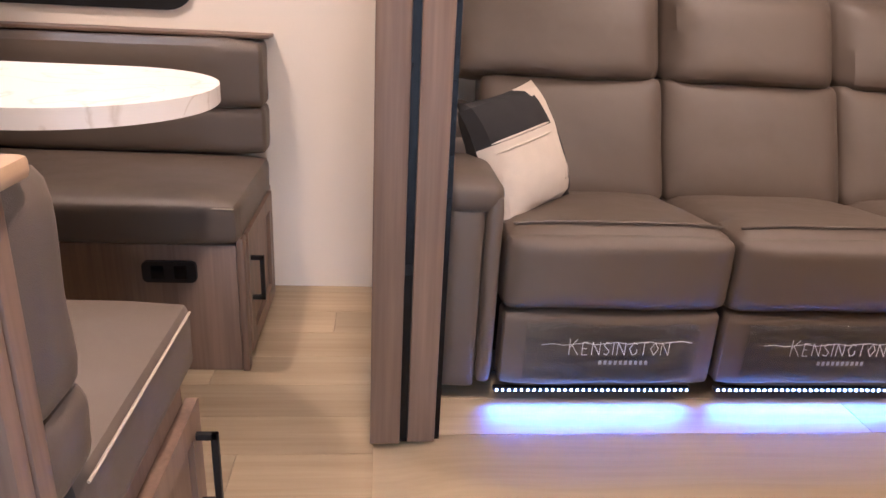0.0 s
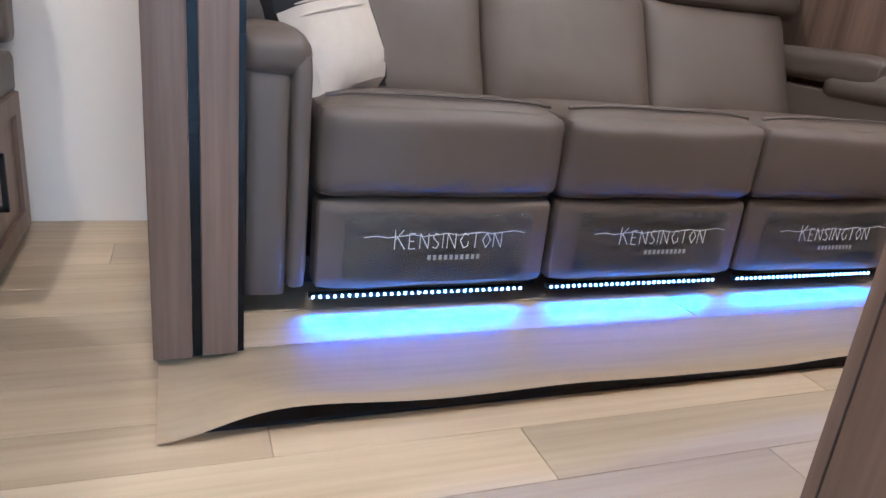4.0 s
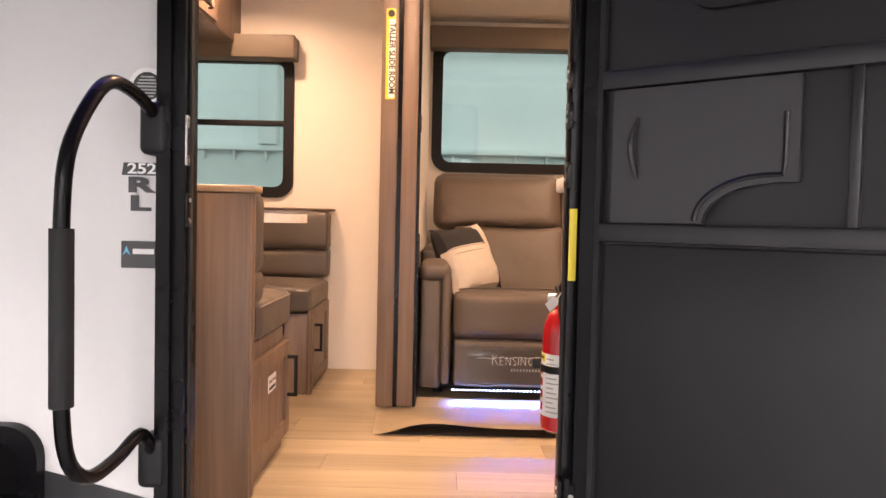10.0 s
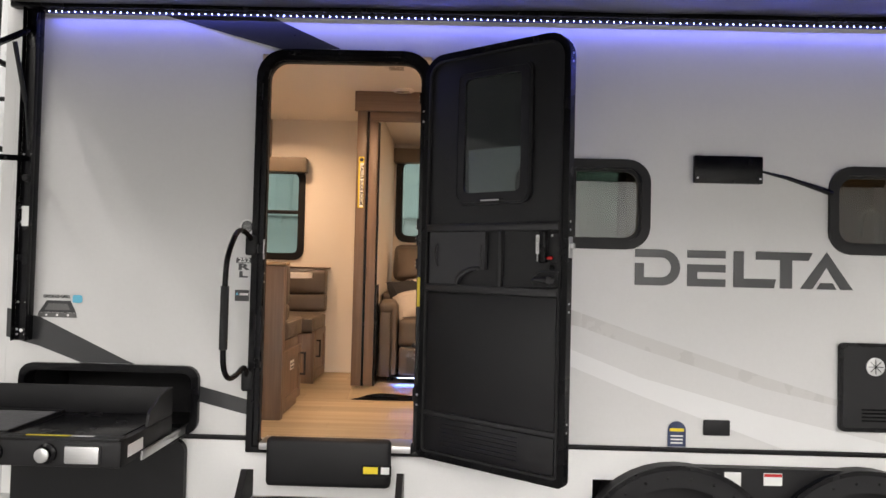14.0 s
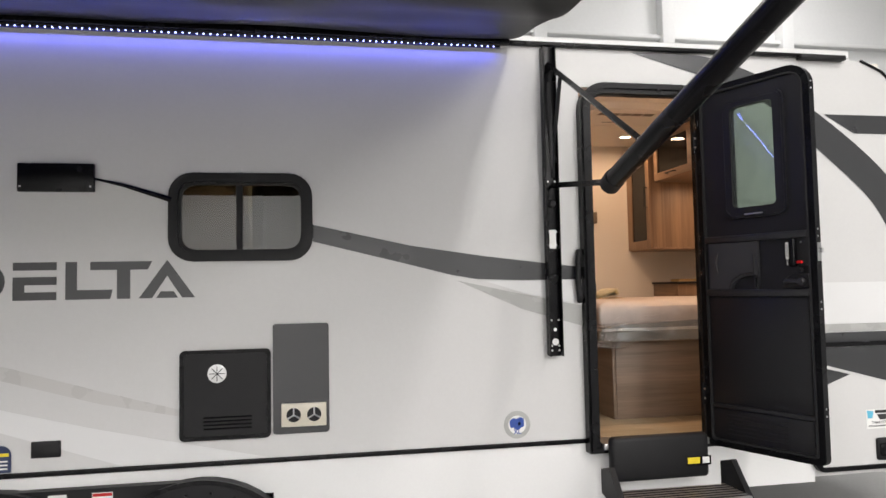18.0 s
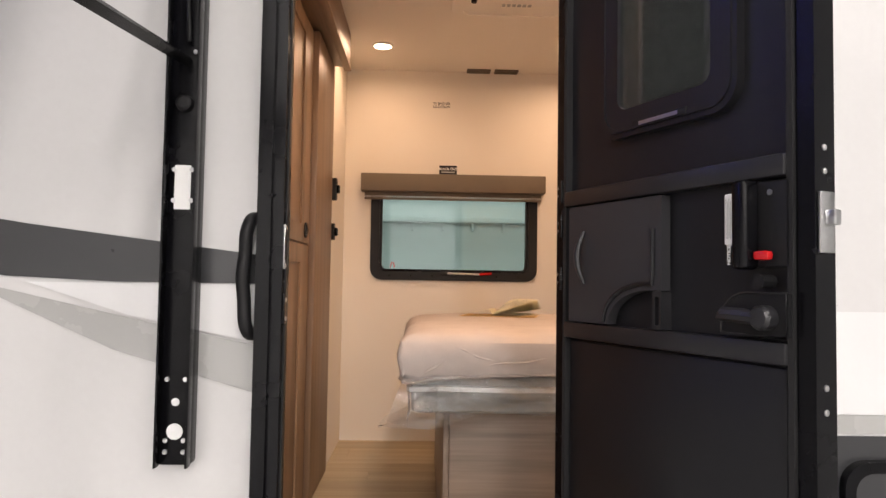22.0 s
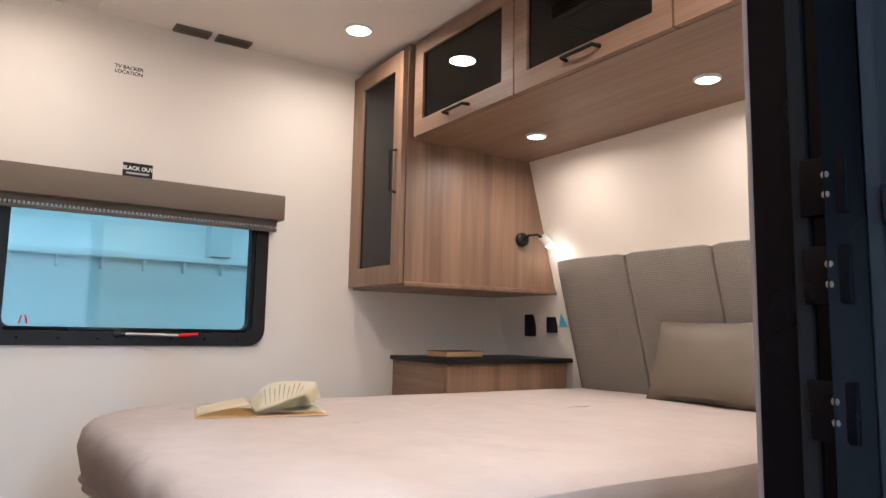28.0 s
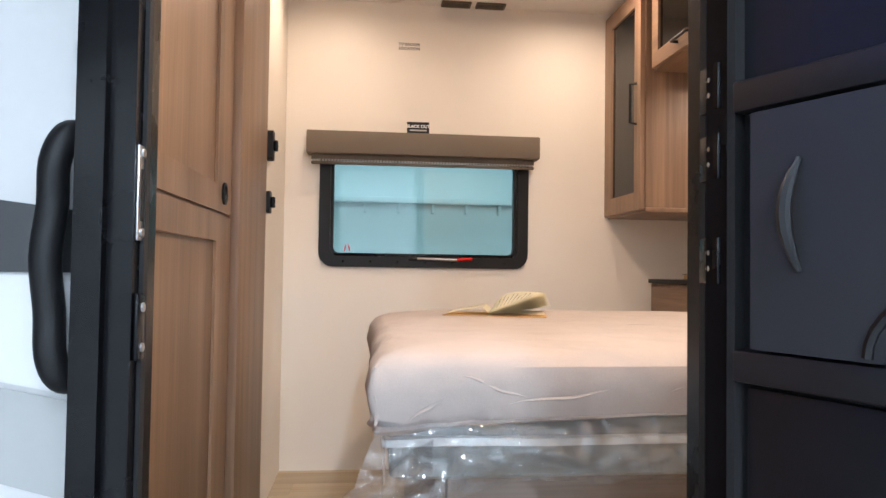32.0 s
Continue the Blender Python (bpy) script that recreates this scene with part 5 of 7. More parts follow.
part("tag_tie", tube(bmesh.new(), [(ex - 0.025, ey - 0.029, vz + 0.016), (ex - 0.014, ey - 0.043, vz + 0.038), (ex - 0.008, ey - 0.056, vz + 0.058)], 0.0018, 5), LABELWHITE, fe)
part("pin_ring", tube(bmesh.new(), [(ex - 0.008, ey - 0.048 + 0.015 * math.cos(a), vz + 0.034 + 0.015 * math.sin(a)) for a in [0.52 * k for k in range(12)]], 0.0012, 6, True), STEEL, fe)

HEAD = Matrix.Translation((0, 0, 0.297)) @ Matrix.Scale(0.72, 4) @ Matrix.Translation((0, 0, -0.297))
for pt in fe.children:
    if pt.name.split(".")[0] in ("valve", "nozzle", "lever", "gauge", "gauge_face", "tag", "tag_tie", "pin_ring"):
        pt.data.transform(HEAD)

# ---- bedroom ----
bd = thing("bed", (5.9, 1.2, F), "wood bed base under a wrapped mattress", "bed base")
part("front_board", box(5.1, 6.95, 0.7, 0.72, F, 1.165, 0.003), BEDWOODX, bd)
part("foot_board", box(5.08, 5.0995, 0.705, 1.93, F, 1.165, 0.003), BEDWOOD, bd)
part("deck", box(5.06, 6.95, 0.69, 1.95, 1.166, 1.18, 0.003), BEDWOOD, bd)
MC = (0.014, 0.05, 0.05, 0.3)
MX0, MX1, MY0, MY1 = 4.935, 6.98, 0.545, 1.97


def loft(prof, corner, wav=0.006, hem=None, fold=0.0):
    """A cushion body lofted through (height, inset) rings of a rounded outline."""
    bm = bmesh.new()
    out = []
    pts = rrect(MX0, MX1, MY0, MY1, corner, 10)
    dense = []
    for a, b in zip(pts, pts[1:] + pts[:1]):
        k = max(1, int(math.hypot(b[0] - a[0], b[1] - a[1]) / 0.04))
        dense += [(a[0] + (b[0] - a[0]) * q / k, a[1] + (b[1] - a[1]) * q / k) for q in range(k)]
    cx, cy, hx, hy = (MX0 + MX1) / 2, (MY0 + MY1) / 2, (MX1 - MX0) / 2, (MY1 - MY0) / 2
    for n_, (z, ins) in enumerate(prof):
        row = []
        for u, v in dense:
            zz = z
            if hem and n_ < len(prof) - 5:
                zz = z + hem(u, v) * (1 - n_ / (len(prof) - 5))
            p = Vector((cx + (u - cx) * (1 - ins / hx), cy + (v - cy) * (1 - ins / hy), zz))
            q = noise.noise((u * 4, v * 4, zz * 3)) * wav + fold * noise.noise((u * 22, v * 22, zz * 5)) * (1 if n_ < 4 else 0.3)
            p += Vector(((cx - u) / hx, (cy - v) / hy, 0)) * q
            if n_ > len(prof) - 4:
                p.z += 0.004 * noise.noise((p.x * 5, p.y * 5, 7)) + 0.0015 * noise.noise((p.x * 16, p.y * 23, 3))
            row.append(bm.verts.new(p))
        out.append(row)
    for a, b in zip(out, out[1:]):
        for i in range(len(a)):
            bm.faces.new((a[i], a[(i + 1) % len(a)], b[(i + 1) % len(a)], b[i]))
    bm.faces.new(out[-1])
    bm.faces.new(out[0][::-1])
    return bm


ma = thing("mattress", (5.9, 1.25, 1.18), "taupe cloth-covered mattress with torn plastic wrap", "mattress")
part("core", loft([(1.181, 0.06), (1.19, 0.045), (1.3, 0.04), (1.39, 0.05), (1.4, 0.08)], MC), paint("mattress grey", (0.3, 0.31, 0.3), 0.8), ma)
part("tape_edge", loft([(1.248, 0.04), (1.25, 0.028), (1.264, 0.028), (1.266, 0.04)], MC, 0.003), LABELWHITE, ma, "white tape edge")


def hemline(u, v):
    return 0.034 * min(max((u - 4.96) / 0.8, 0), 1) - 0.012 * math.exp(-((u - MX0) / 0.1) ** 2)


part("cover", loft([(1.284, 0.03), (1.286, 0.016), (1.291, 0.013), (1.297, 0.02), (1.32, 0.01), (1.36, 0.0), (1.4, 0.008), (1.418, 0.024), (1.428, 0.05), (1.434, 0.12), (1.436, 0.3), (1.436, 0.55)], MC, 0.014, hemline, 0.012), SHEET, ma, "taupe stretch cloth cover")


def film_skirt(u, v):
    x = MX0 + 0.02 + u * 1.8
    z = 1.305 - 0.118 * v - 0.03 * noise.noise((u * 9, 0.3, 1.0)) * v - 0.05 * v * v * math.exp(-((u - 0.05) / 0.05) ** 2)
    y = MY0 + 0.02 - 0.035 * v * (1.3 - v) * 2 - 0.02 * noise.noise((x * 9, z * 13, 0.3)) - 0.022 * abs(noise.noise((x * 24, z * 31, 2.3))) - 0.011 * abs(noise.noise((x * 60, z * 70, 5.3)))
    return (x - 0.05 * v * math.exp(-(u / 0.04) ** 2), y, z)


part("plastic_film", sheet(bmesh.new(), film_skirt, 220, 26), FILM, ma, "crumpled clear plastic film")


def film_tail(u, v):
    x = MX0 + 0.12 - 0.17 * u + 0.012 * noise.noise((u * 3, v * 2, 9))
    z = 1.275 - 0.08 * u - 0.03 * u * u - (0.13 - 0.115 * u) * v + 0.008 * noise.noise((u * 4, v * 3, 2))
    return (x, MY0 - 0.012 - 0.035 * math.sin(u * 3) + 0.016 * math.sin(v * 9 + u * 2) * (1 - 0.5 * u) + 0.01 * noise.noise((u * 7, v * 5, 4)), z)


part("plastic_tail", sheet(bmesh.new(), film_tail, 50, 24), FILM, ma, "twisted tail of plastic film")


def film_end(u, v):
    y = MY0 + u * 0.95
    z = 1.3 - 0.14 * v - 0.01 * math.sin(u * 9) * v
    return (MX0 + 0.032 - 0.008 * noise.noise((y * 14, z * 20, 4.3)), y, z)


part("plastic_film", sheet(bmesh.new(), film_end, 90, 14), FILM, ma)
part("corner_fold", tube(bmesh.new(), [(MX0 + 0.012 - 0.004 * math.sin(q * 0.5), MY0 + 0.008 + 0.003 * math.sin(q * 0.9), 1.402 - 0.009 * q) for q in range(13)], [0.002 + 0.006 * (1 - abs(q / 6 - 1) ** 2) for q in range(13)], 8), SHEET, ma)
for k, (cx_, cz_, l_, a_) in enumerate(((5.17, 1.365, 0.12, -0.35), (5.3, 1.345, 0.2, 0.12), (5.55, 1.37, 0.1, 0.5), (5.62, 1.36, 0.13, 0.35), (5.05, 1.33, 0.09, 0.7), (5.85, 1.365, 0.16, -0.2))):
    part("crease", tube(bmesh.new(), [(cx_ + l_ * (q / 8 - 0.5), MY0 + 0.0025 + 0.012 * abs(noise.noise((cx_, q * 0.3, 1.0))), cz_ + a_ * l_ * (q / 8 - 0.5) + 0.003 * math.sin(q)) for q in range(9)], [0.0006 + 0.0035 * math.sin(3.14 * q / 8) for q in range(9)], 6), SHEET, ma)
for y_, z0_, z1_, a_ in ((0.575, 1.3, 1.4, 0.012), (0.615, 1.31, 1.385, -0.02), (0.66, 1.305, 1.37, 0.015), (0.72, 1.32, 1.39, -0.015), (0.8, 1.31, 1.36, 0.02)):
    part("crease", tube(bmesh.new(), [(MX0 + 0.006 + 0.004 * noise.noise((y_, q * 0.4, 2.0)), y_ + a_ * (q / 4 - 1), z0_ + (z1_ - z0_) * q / 8) for q in range(9)], [0.0008 + 0.0045 * math.sin(3.14 * q / 8) for q in range(9)], 6), SHEET, ma)
for k, (cx_, cy_, l_, a_) in enumerate(((5.7, 1.15, 0.16, 0.1), (5.95, 1.0, 0.22, -0.25), (5.5, 1.25, 0.1, 0.2), (6.3, 1.3, 0.14, 0.1))):
    part("crease", tube(bmesh.new(), [(cx_ + l_ * (q / 8 - 0.5), cy_ + a_ * l_ * (q / 8 - 0.5) + 0.01 * math.sin(q), 1.4345) for q in range(9)], [0.0008 + 0.003 * math.sin(3.14 * q / 8) for q in range(9)], 6), SHEET, ma)

inner_window("window_5", *BW, FARI, "black-framed bedroom window with tinted glass", r=0.035, w=0.05)
wf_ = bpy.data.objects["window_5"]
for k in range(7):
    part("frame_screw", lathe(bmesh.new(), [(0.005, FARI - 0.0142), (0.005, FARI - 0.016), (0.002, FARI - 0.0168)], (BW[0] + 0.06 + (BW[1] - BW[0] - 0.12) * k / 6, 0, BW[2] - 0.024), 8, "y"), BLACKGLOSS, wf_)
part("inner_track", box(BW[0] + 0.02, BW[1] - 0.02, FARI - 0.006, FARI + 0.02, BW[2] + 0.0005, BW[2] + 0.013, 0.002), BLACKGLOSS, wf_)
rs = thing("roller_shade", (5.17, FARI, 2.07), "taupe blackout roller shade cassette over the window", "roller shade")
part("cassette", box(4.65, 5.695, 2.335, FARI - 0.001, 2.09, 2.19, 0.004), VALANCE, rs)
part("cloth", box(4.67, 5.675, 2.37, 2.374, 2.066, 2.0895), SHADE, rs)
bb = bmesh.new()
for k in range(74):
    B(bb, 4.675 + 0.0135 * k, 4.684 + 0.0135 * k, 2.366, 2.378, 2.058, 2.068, 0.002, 1)
part("beaded_hem", bb, GREYVINYL, rs)
part("bottom_bar", box(4.67, 5.675, 2.363, 2.381, 2.045, 2.0575, 0.004), VALANCE, rs)
tg = part("tag", box(5.09, 5.19, 2.34, 2.342, 2.1905, 2.24), BLACKMATT, rs, "black hang tag")
lettering("BLACK OUT", 0.019, pose(5.14, 2.3395, 2.22, 90, 0, 0), LABELWHITE, "text", tg, 0.0003, 0.0005)
part("text_bar", box(5.102, 5.178, 2.3392, 2.3398, 2.199, 2.206), GREYVINYL, tg)
wl = thing("window_latch", (5.25, FARI, 1.62), "steel window latch bar with red tips", "window latch")
part("bar", tube(bmesh.new(), [(5.13, FARI - 0.022, 1.632), (5.33, FARI - 0.024, 1.628)], 0.006, 8), STEEL, wl)
part("red_tip", tube(bmesh.new(), [(5.33, FARI - 0.024, 1.628), (5.4, FARI - 0.024, 1.634)], 0.007, 8), RED, wl)
part("pivot", box(5.11, 5.15, FARI - 0.028, FARI - 0.0145, 1.622, 1.642, 0.003), BLACKMATT, wl)
part("red_clip", tube(bmesh.new(), [(4.82, FARI + 0.01, 1.662), (4.826, FARI + 0.005, 1.69), (4.838, FARI + 0.005, 1.69), (4.844, FARI + 0.01, 1.662)], 0.003, 6), RED, wl)
tv = solo("wall_label", box(5.05, 5.15, FARI - 0.0015, FARI - 0.0005, 2.585, 2.625), WALLPAPER, "small printed note on the cream wall", "label")
lettering("TV BACKER\nLOCATION", 0.019, pose(5.1, FARI - 0.0018, 2.606, 90, 0, 0), TEXTINK, "text", tv, 0.0003, 0.0004)


def vent(x, y, name="ceiling_vent", w=0.12, d=0.05, n=4, label="brown slotted ceiling air vent"):
    v = thing(name, (x, y, CEIL), label, "vent", "ceiling vents")
    part("backing", box(x - w / 2, x + w / 2, y - d / 2, y + d / 2, CEIL - 0.004, CEIL - 0.0005), BLACKMATT, v)
    part("frame", ring(bmesh.new(), rrect(x - w / 2 - 0.008, x + w / 2 + 0.008, y - d / 2 - 0.008, y + d / 2 + 0.008, 0.004, 2), rrect(x - w / 2, x + w / 2, y - d / 2, y + d / 2, 0.003, 2), CEIL - 0.008, CEIL - 0.0005, "xy"), VALANCE, v)
    for i in range(n):
        part("slat", box(x - w / 2, x + w / 2, y - d / 2 + d * (i + 0.3) / n, y - d / 2 + d * (i + 0.6) / n, CEIL - 0.007, CEIL - 0.0045), VALANCE, v)


vent(5.31, 2.395)
vent(5.47, 2.395)


def downlight(x, y, z, r=0.055, group="recessed downlights"):
    d = thing("downlight", (x, y, z), "round white recessed downlight, switched on", "downlight", group)
    part("bezel", lathe(bmesh.new(), [(r, z - 0.0005), (r, z - 0.006), (r * 0.82, z - 0.009), (r * 0.8, z - 0.0005)], (x, y, 0), 28), LABELWHITE, d)
    part("lens", lathe(bmesh.new(), [(r * 0.79, z - 0.001), (r * 0.79, z - 0.0065), (r * 0.5, z - 0.0075)], (x, y, 0), 28), DOWNGLOW, d)


# the three added fill lamps get the same downlight body as the rest
for x, y, z, r in LAMPS:
    downlight(x, y, z, r)

# wardrobe and overhead cabinets
wd = thing("wardrobe_cabinet", (6.3, 2.2, 1.82), "brown wood hanging cabinet with a smoked glass door", "cabinet", "bedroom cabinets")
WZ0, WZ1, WX, WY = 1.832, CEIL - 0.004, 6.05, 1.99


part("side", slab(bmesh.new(), [(WX, WZ0 + 0.018), (lean(WZ0 + 0.018), WZ0 + 0.018), (lean(WZ1), WZ1), (WX, WZ1)], WY, WY + 0.018), WALNUT, wd)
part("bottom", box(WX, lean(WZ0), WY - 0.004, FARI - 0.001, WZ0, WZ0 + 0.0175, 0.003), WALNUTX, wd)
part("back", box(WX + 0.35, WX + 0.36, WY + 0.0185, FARI - 0.001, WZ0 + 0.018, WZ1), WALNUT, wd)
dd = part("door", ring(bmesh.new(), rrect(WY + 0.005, FARI - 0.004, WZ0 + 0.01, WZ1 - 0.03, 0.003, 1), rrect(WY + 0.07, FARI - 0.09, WZ0 + 0.085, WZ1 - 0.1, 0.002, 1), WX - 0.022, WX - 0.0005, "yz"), WALNUT, wd)
part("glass", box(WX - 0.012, WX - 0.008, WY + 0.069, FARI - 0.089, WZ0 + 0.084, WZ1 - 0.099), SMOKE, dd, "smoked glass pane")
part("handle", tube(bmesh.new(), [(WX - 0.022, WY + 0.045, 2.2), (WX - 0.05, WY + 0.045, 2.205), (WX - 0.05, WY + 0.045, 2.365), (WX - 0.022, WY + 0.045, 2.37)], 0.006, 6), BLACKMATT, dd)
part("paper", slab(bmesh.new(), [(FARI - 0.16, WZ0 + 0.087), (FARI - 0.095, WZ0 + 0.087), (FARI - 0.095, WZ0 + 0.19)], WX - 0.002, WX - 0.001, "yz"), LABELWHITE, wd, "white leaflet behind the glass")
oc = thing("overhead_cabinet", (6.3, 1.05, 2.385), "brown wood overhead cabinet with smoked glass doors", "cabinet", "bedroom cabinets")
OX, OZ = 6.085, 2.41
part("bottom", slab(bmesh.new(), [(OX, 0.12), (lean(OZ), 0.12), (lean(OZ), WY - 0.001), (OX, WY - 0.001)], OZ, OZ + 0.018, "xy"), WALNUTX, oc)
part("back", box(OX + 0.3, OX + 0.31, 0.12, WY - 0.001, OZ + 0.0185, CEIL - 0.002), WALNUT, oc)
for i in range(3):
    a, b = 0.13 + 0.613 * i, 0.13 + 0.613 * (i + 1) - 0.006
    dd = part("door", ring(bmesh.new(), rrect(a, b, OZ + 0.002, CEIL - 0.012, 0.003, 1), rrect(a + 0.06, b - 0.06, OZ + 0.062, CEIL - 0.07, 0.002, 1), OX - 0.022, OX - 0.0005, "yz"), WALNUTX, oc)
    part("glass", box(OX - 0.012, OX - 0.008, a + 0.059, b - 0.059, OZ + 0.061, CEIL - 0.069), SMOKE, dd, "smoked glass pane")
    m_ = (a + b) / 2
    part("handle", tube(bmesh.new(), [(OX - 0.022, m_ - 0.065, OZ + 0.035), (OX - 0.05, m_ - 0.06, OZ + 0.035), (OX - 0.05, m_ + 0.06, OZ + 0.035), (OX - 0.022, m_ + 0.065, OZ + 0.035)], 0.006, 6), BLACKMATT, dd)

# nightstand, headboard, lamp
ns = thing("nightstand", (6.5, 2.2, F), "brown wood nightstand with a dark top", "nightstand")
part("top", box(6.245, 7.0, 1.97, FARI - 0.002, 1.535, 1.553, 0.003), BLACKMATT, ns, "dark brown laminate top")
part("body", box(6.26, 6.9, 1.99, FARI - 0.002, F, 1.5345, 0.003), WALNUT, ns)
part("drawer_front", box(6.248, 6.2595, 2.01, FARI - 0.03, 1.2, 1.515, 0.003), WALNUTX, ns)
hb = thing("headboard", (6.8, 1.25, 1.4), "grey-brown woven padded headboard in leaning panels", "headboard")
for i in range(4):
    y1 = 1.906 - 0.381 * i
    b = puff(bmesh.new(), 0, 0.05, y1 - 0.379, y1, 0, 0.585, 0.02, 0.012, 10, "x-", 0.002)
    for v in b.verts:
        z = 1.39 + v.co.z
        v.co = Vector((lean(z) - 0.052 + v.co.x, v.co.y, z))
    part("panel", b, HEADCLOTH, hb)
p2 = thing("bed_pillow", (6.66, 1.18, 1.44), "olive brown satin bed pillow", "pillow", turn=0.001)
part("cover", pillow(0.5, 0.3, 0.13), PILLOW, p2)
p2.matrix_basis = pose(6.75, 1.14, 1.572, 0, 0, 90) @ pose(0, 0, 0, 18, 0, 0)
rl = thing("reading_lamp", (6.63, 1.96, 2.06), "black gooseneck reading lamp, switched on", "lamp")
part("base", lathe(bmesh.new(), [(0.03, WY - 0.001), (0.03, WY - 0.018), (0.024, WY - 0.024)], (6.63, 0, 2.06), 24, "y"), BLACKMATT, rl)
part("neck", tube(bmesh.new(), [(6.63, WY - 0.024, 2.06), (6.635, WY - 0.05, 2.075), (6.67, WY - 0.065, 2.08), (6.695, WY - 0.07, 2.065)], 0.006, 8), BLACKMATT, rl)
part("shade", tube(bmesh.new(), [(6.69, WY - 0.07, 2.072), (6.72, WY - 0.075, 2.045)], [0.017, 0.02], 14), LABELWHITE, rl)
part("lens", tube(bmesh.new(), [(6.7205, WY - 0.0755, 2.0445), (6.734, WY - 0.077, 2.033)], [0.018, 0.013], 14), LAMPGLOW, rl)
for y, nm, h_, w_ in ((2.203, "outlet", 0.053, 0.034), (2.053, "usb_socket", 0.036, 0.03)):
    o = solo("power_outlet" if nm == "outlet" else "usb_socket", box(lean(1.7) - 0.014, lean(1.7) + 0.005, y - w_, y + w_, 1.7 - h_, 1.7 + h_, 0.006), BLACKMATT, "black wall power outlet" if nm == "outlet" else "black wall charging socket", "outlet")
ws = slab(bmesh.new(), [(1.952, 1.69), (2.012, 1.69), (1.982, 1.752)], -0.004, -0.003, "yz")
for v in ws.verts:
    v.co.x += lean(v.co.z)
solo("warning_sticker", ws, TEAL, "light blue triangular sticker", "sticker")


def book_open(name, x, y, z, turn):
    """An open paperback: two flat halves and a fan of loose pages curling up from the spine."""
    b = thing(name, (x, y, z), "open paperback book with fanned pages on the mattress", "book", turn=turn)
    part("cover", box(-0.145, 0.186, -0.105, 0.1, 0.0, 0.002, 0.001), PAGETAN, b)

    def left(u, v):
        return (-0.14 * u, -0.1 + 0.195 * v, 0.004 + 0.03 * (1 - u) ** 0.8 * min(1.0, 0.25 + u * 6))

    def right(u, v):
        return (0.18 * u, -0.1 + 0.195 * v, 0.004 + 0.01 * math.sin(min(u * 4, 1.57)) * (1 - 0.6 * u))
    for fn in (left, right):
        part("page_block", sheet(bmesh.new(), fn, 16, 4, 0.0025), PAPER, b)
    for k in range(9):
        def leaf(u, v, k=k):
            q = 1 - 0.085 * k
            return (0.002 * k + u * (0.13 + 0.055 * v), -0.1 + 0.195 * v + u * (0.03 - 0.02 * v), 0.012 + q * ((1 - v) * 0.042 * u + v * (0.072 * (1 - math.exp(-6 * u)) - 0.012 * u)))
        lf = part("page", sheet(bmesh.new(), leaf, 12, 3, 0.0006), PAPER, b)
        if k == 0:
            for q in range(9):
                def line(u, v, q=q):
                    w_ = 0.2 + 0.08 * q
                    p = leaf(w_ + 0.012 * v, 0.12 + (0.7 - 0.15 * (q % 3 == 2)) * u)
                    return (p[0] - 0.001, p[1], p[2] + 0.0014)
                part("text_line", sheet(bmesh.new(), line, 4, 1), GREYVINYL, lf)
    return b


book_open("open_book", 5.335, 1.55, 1.437, -14)
bk = thing("closed_book", (6.46, 2.23, 1.553), "closed book with brown cover and tan pages on the nightstand", "book", turn=4)
part("page_block", box(-0.1, 0.1, -0.07, 0.065, 0.003, 0.023), PAGETAN, bk)
part("cover", box(-0.105, 0.105, -0.072, 0.072, 0.0235, 0.026, 0.001), VALANCE, bk)
part("cover", box(-0.105, 0.105, -0.072, 0.072, 0.0, 0.0025, 0.001), VALANCE, bk)
# partition door
pd = thing("sliding_door", (4.54, 1.0, F), "brown wood panelled sliding door on the partition", "door")
part("leaf", box(4.516, 4.532, 0.2, 1.29, F + 0.01, 2.62, 0.003), WALNUT, pd)
for z0, z1 in ((F + 0.02, 1.72), (1.728, 2.61)):
    part("panel_frame", ring(bmesh.new(), rrect(0.22, 1.28, z0, z1, 0.003, 1), rrect(0.3, 1.1, z0 + 0.07, z1 - 0.07, 0.003, 1), 4.5325, 4.54, "yz"), WALNUT, pd)
part("finger_pull", lathe(bmesh.new(), [(0.03, 4.5405), (0.03, 4.546), (0.022, 4.546), (0.02, 4.541)], (0, 1.18, 1.78), 24, "x"), BLACKMATT, pd)
part("jamb", box(4.516, 4.562, 1.3, 1.799, F, 2.62, 0.003), WALNUT, pd)
part("track_header", box(4.516, 4.63, 0.2, 1.85, 2.64, CEIL - 0.002, 0.003), WALNUTX, pd)
part("track_lip", box(4.6, 4.635, 0.2, 1.86, 2.62, 2.6395, 0.003), WALNUTX, pd)
for y, z, h_ in ((1.89, 2.035, 0.055), (1.84, 1.82, 0.04)):
    sw = thing("wall_switch", (4.55, y, z), "black wall switch on the partition", "switch", "wall switches")
    part("plate", slab(bmesh.new(), rrect(y - 0.03, y + 0.03, z - h_, z + h_, 0.014), 4.5505, 4.572, "yz"), BLACKMATT, sw)
    part("rocker", box(4.5725, 4.588, y - 0.012, y + 0.012, z - 0.02, z + 0.02, 0.004), BLACKGLOSS, sw)

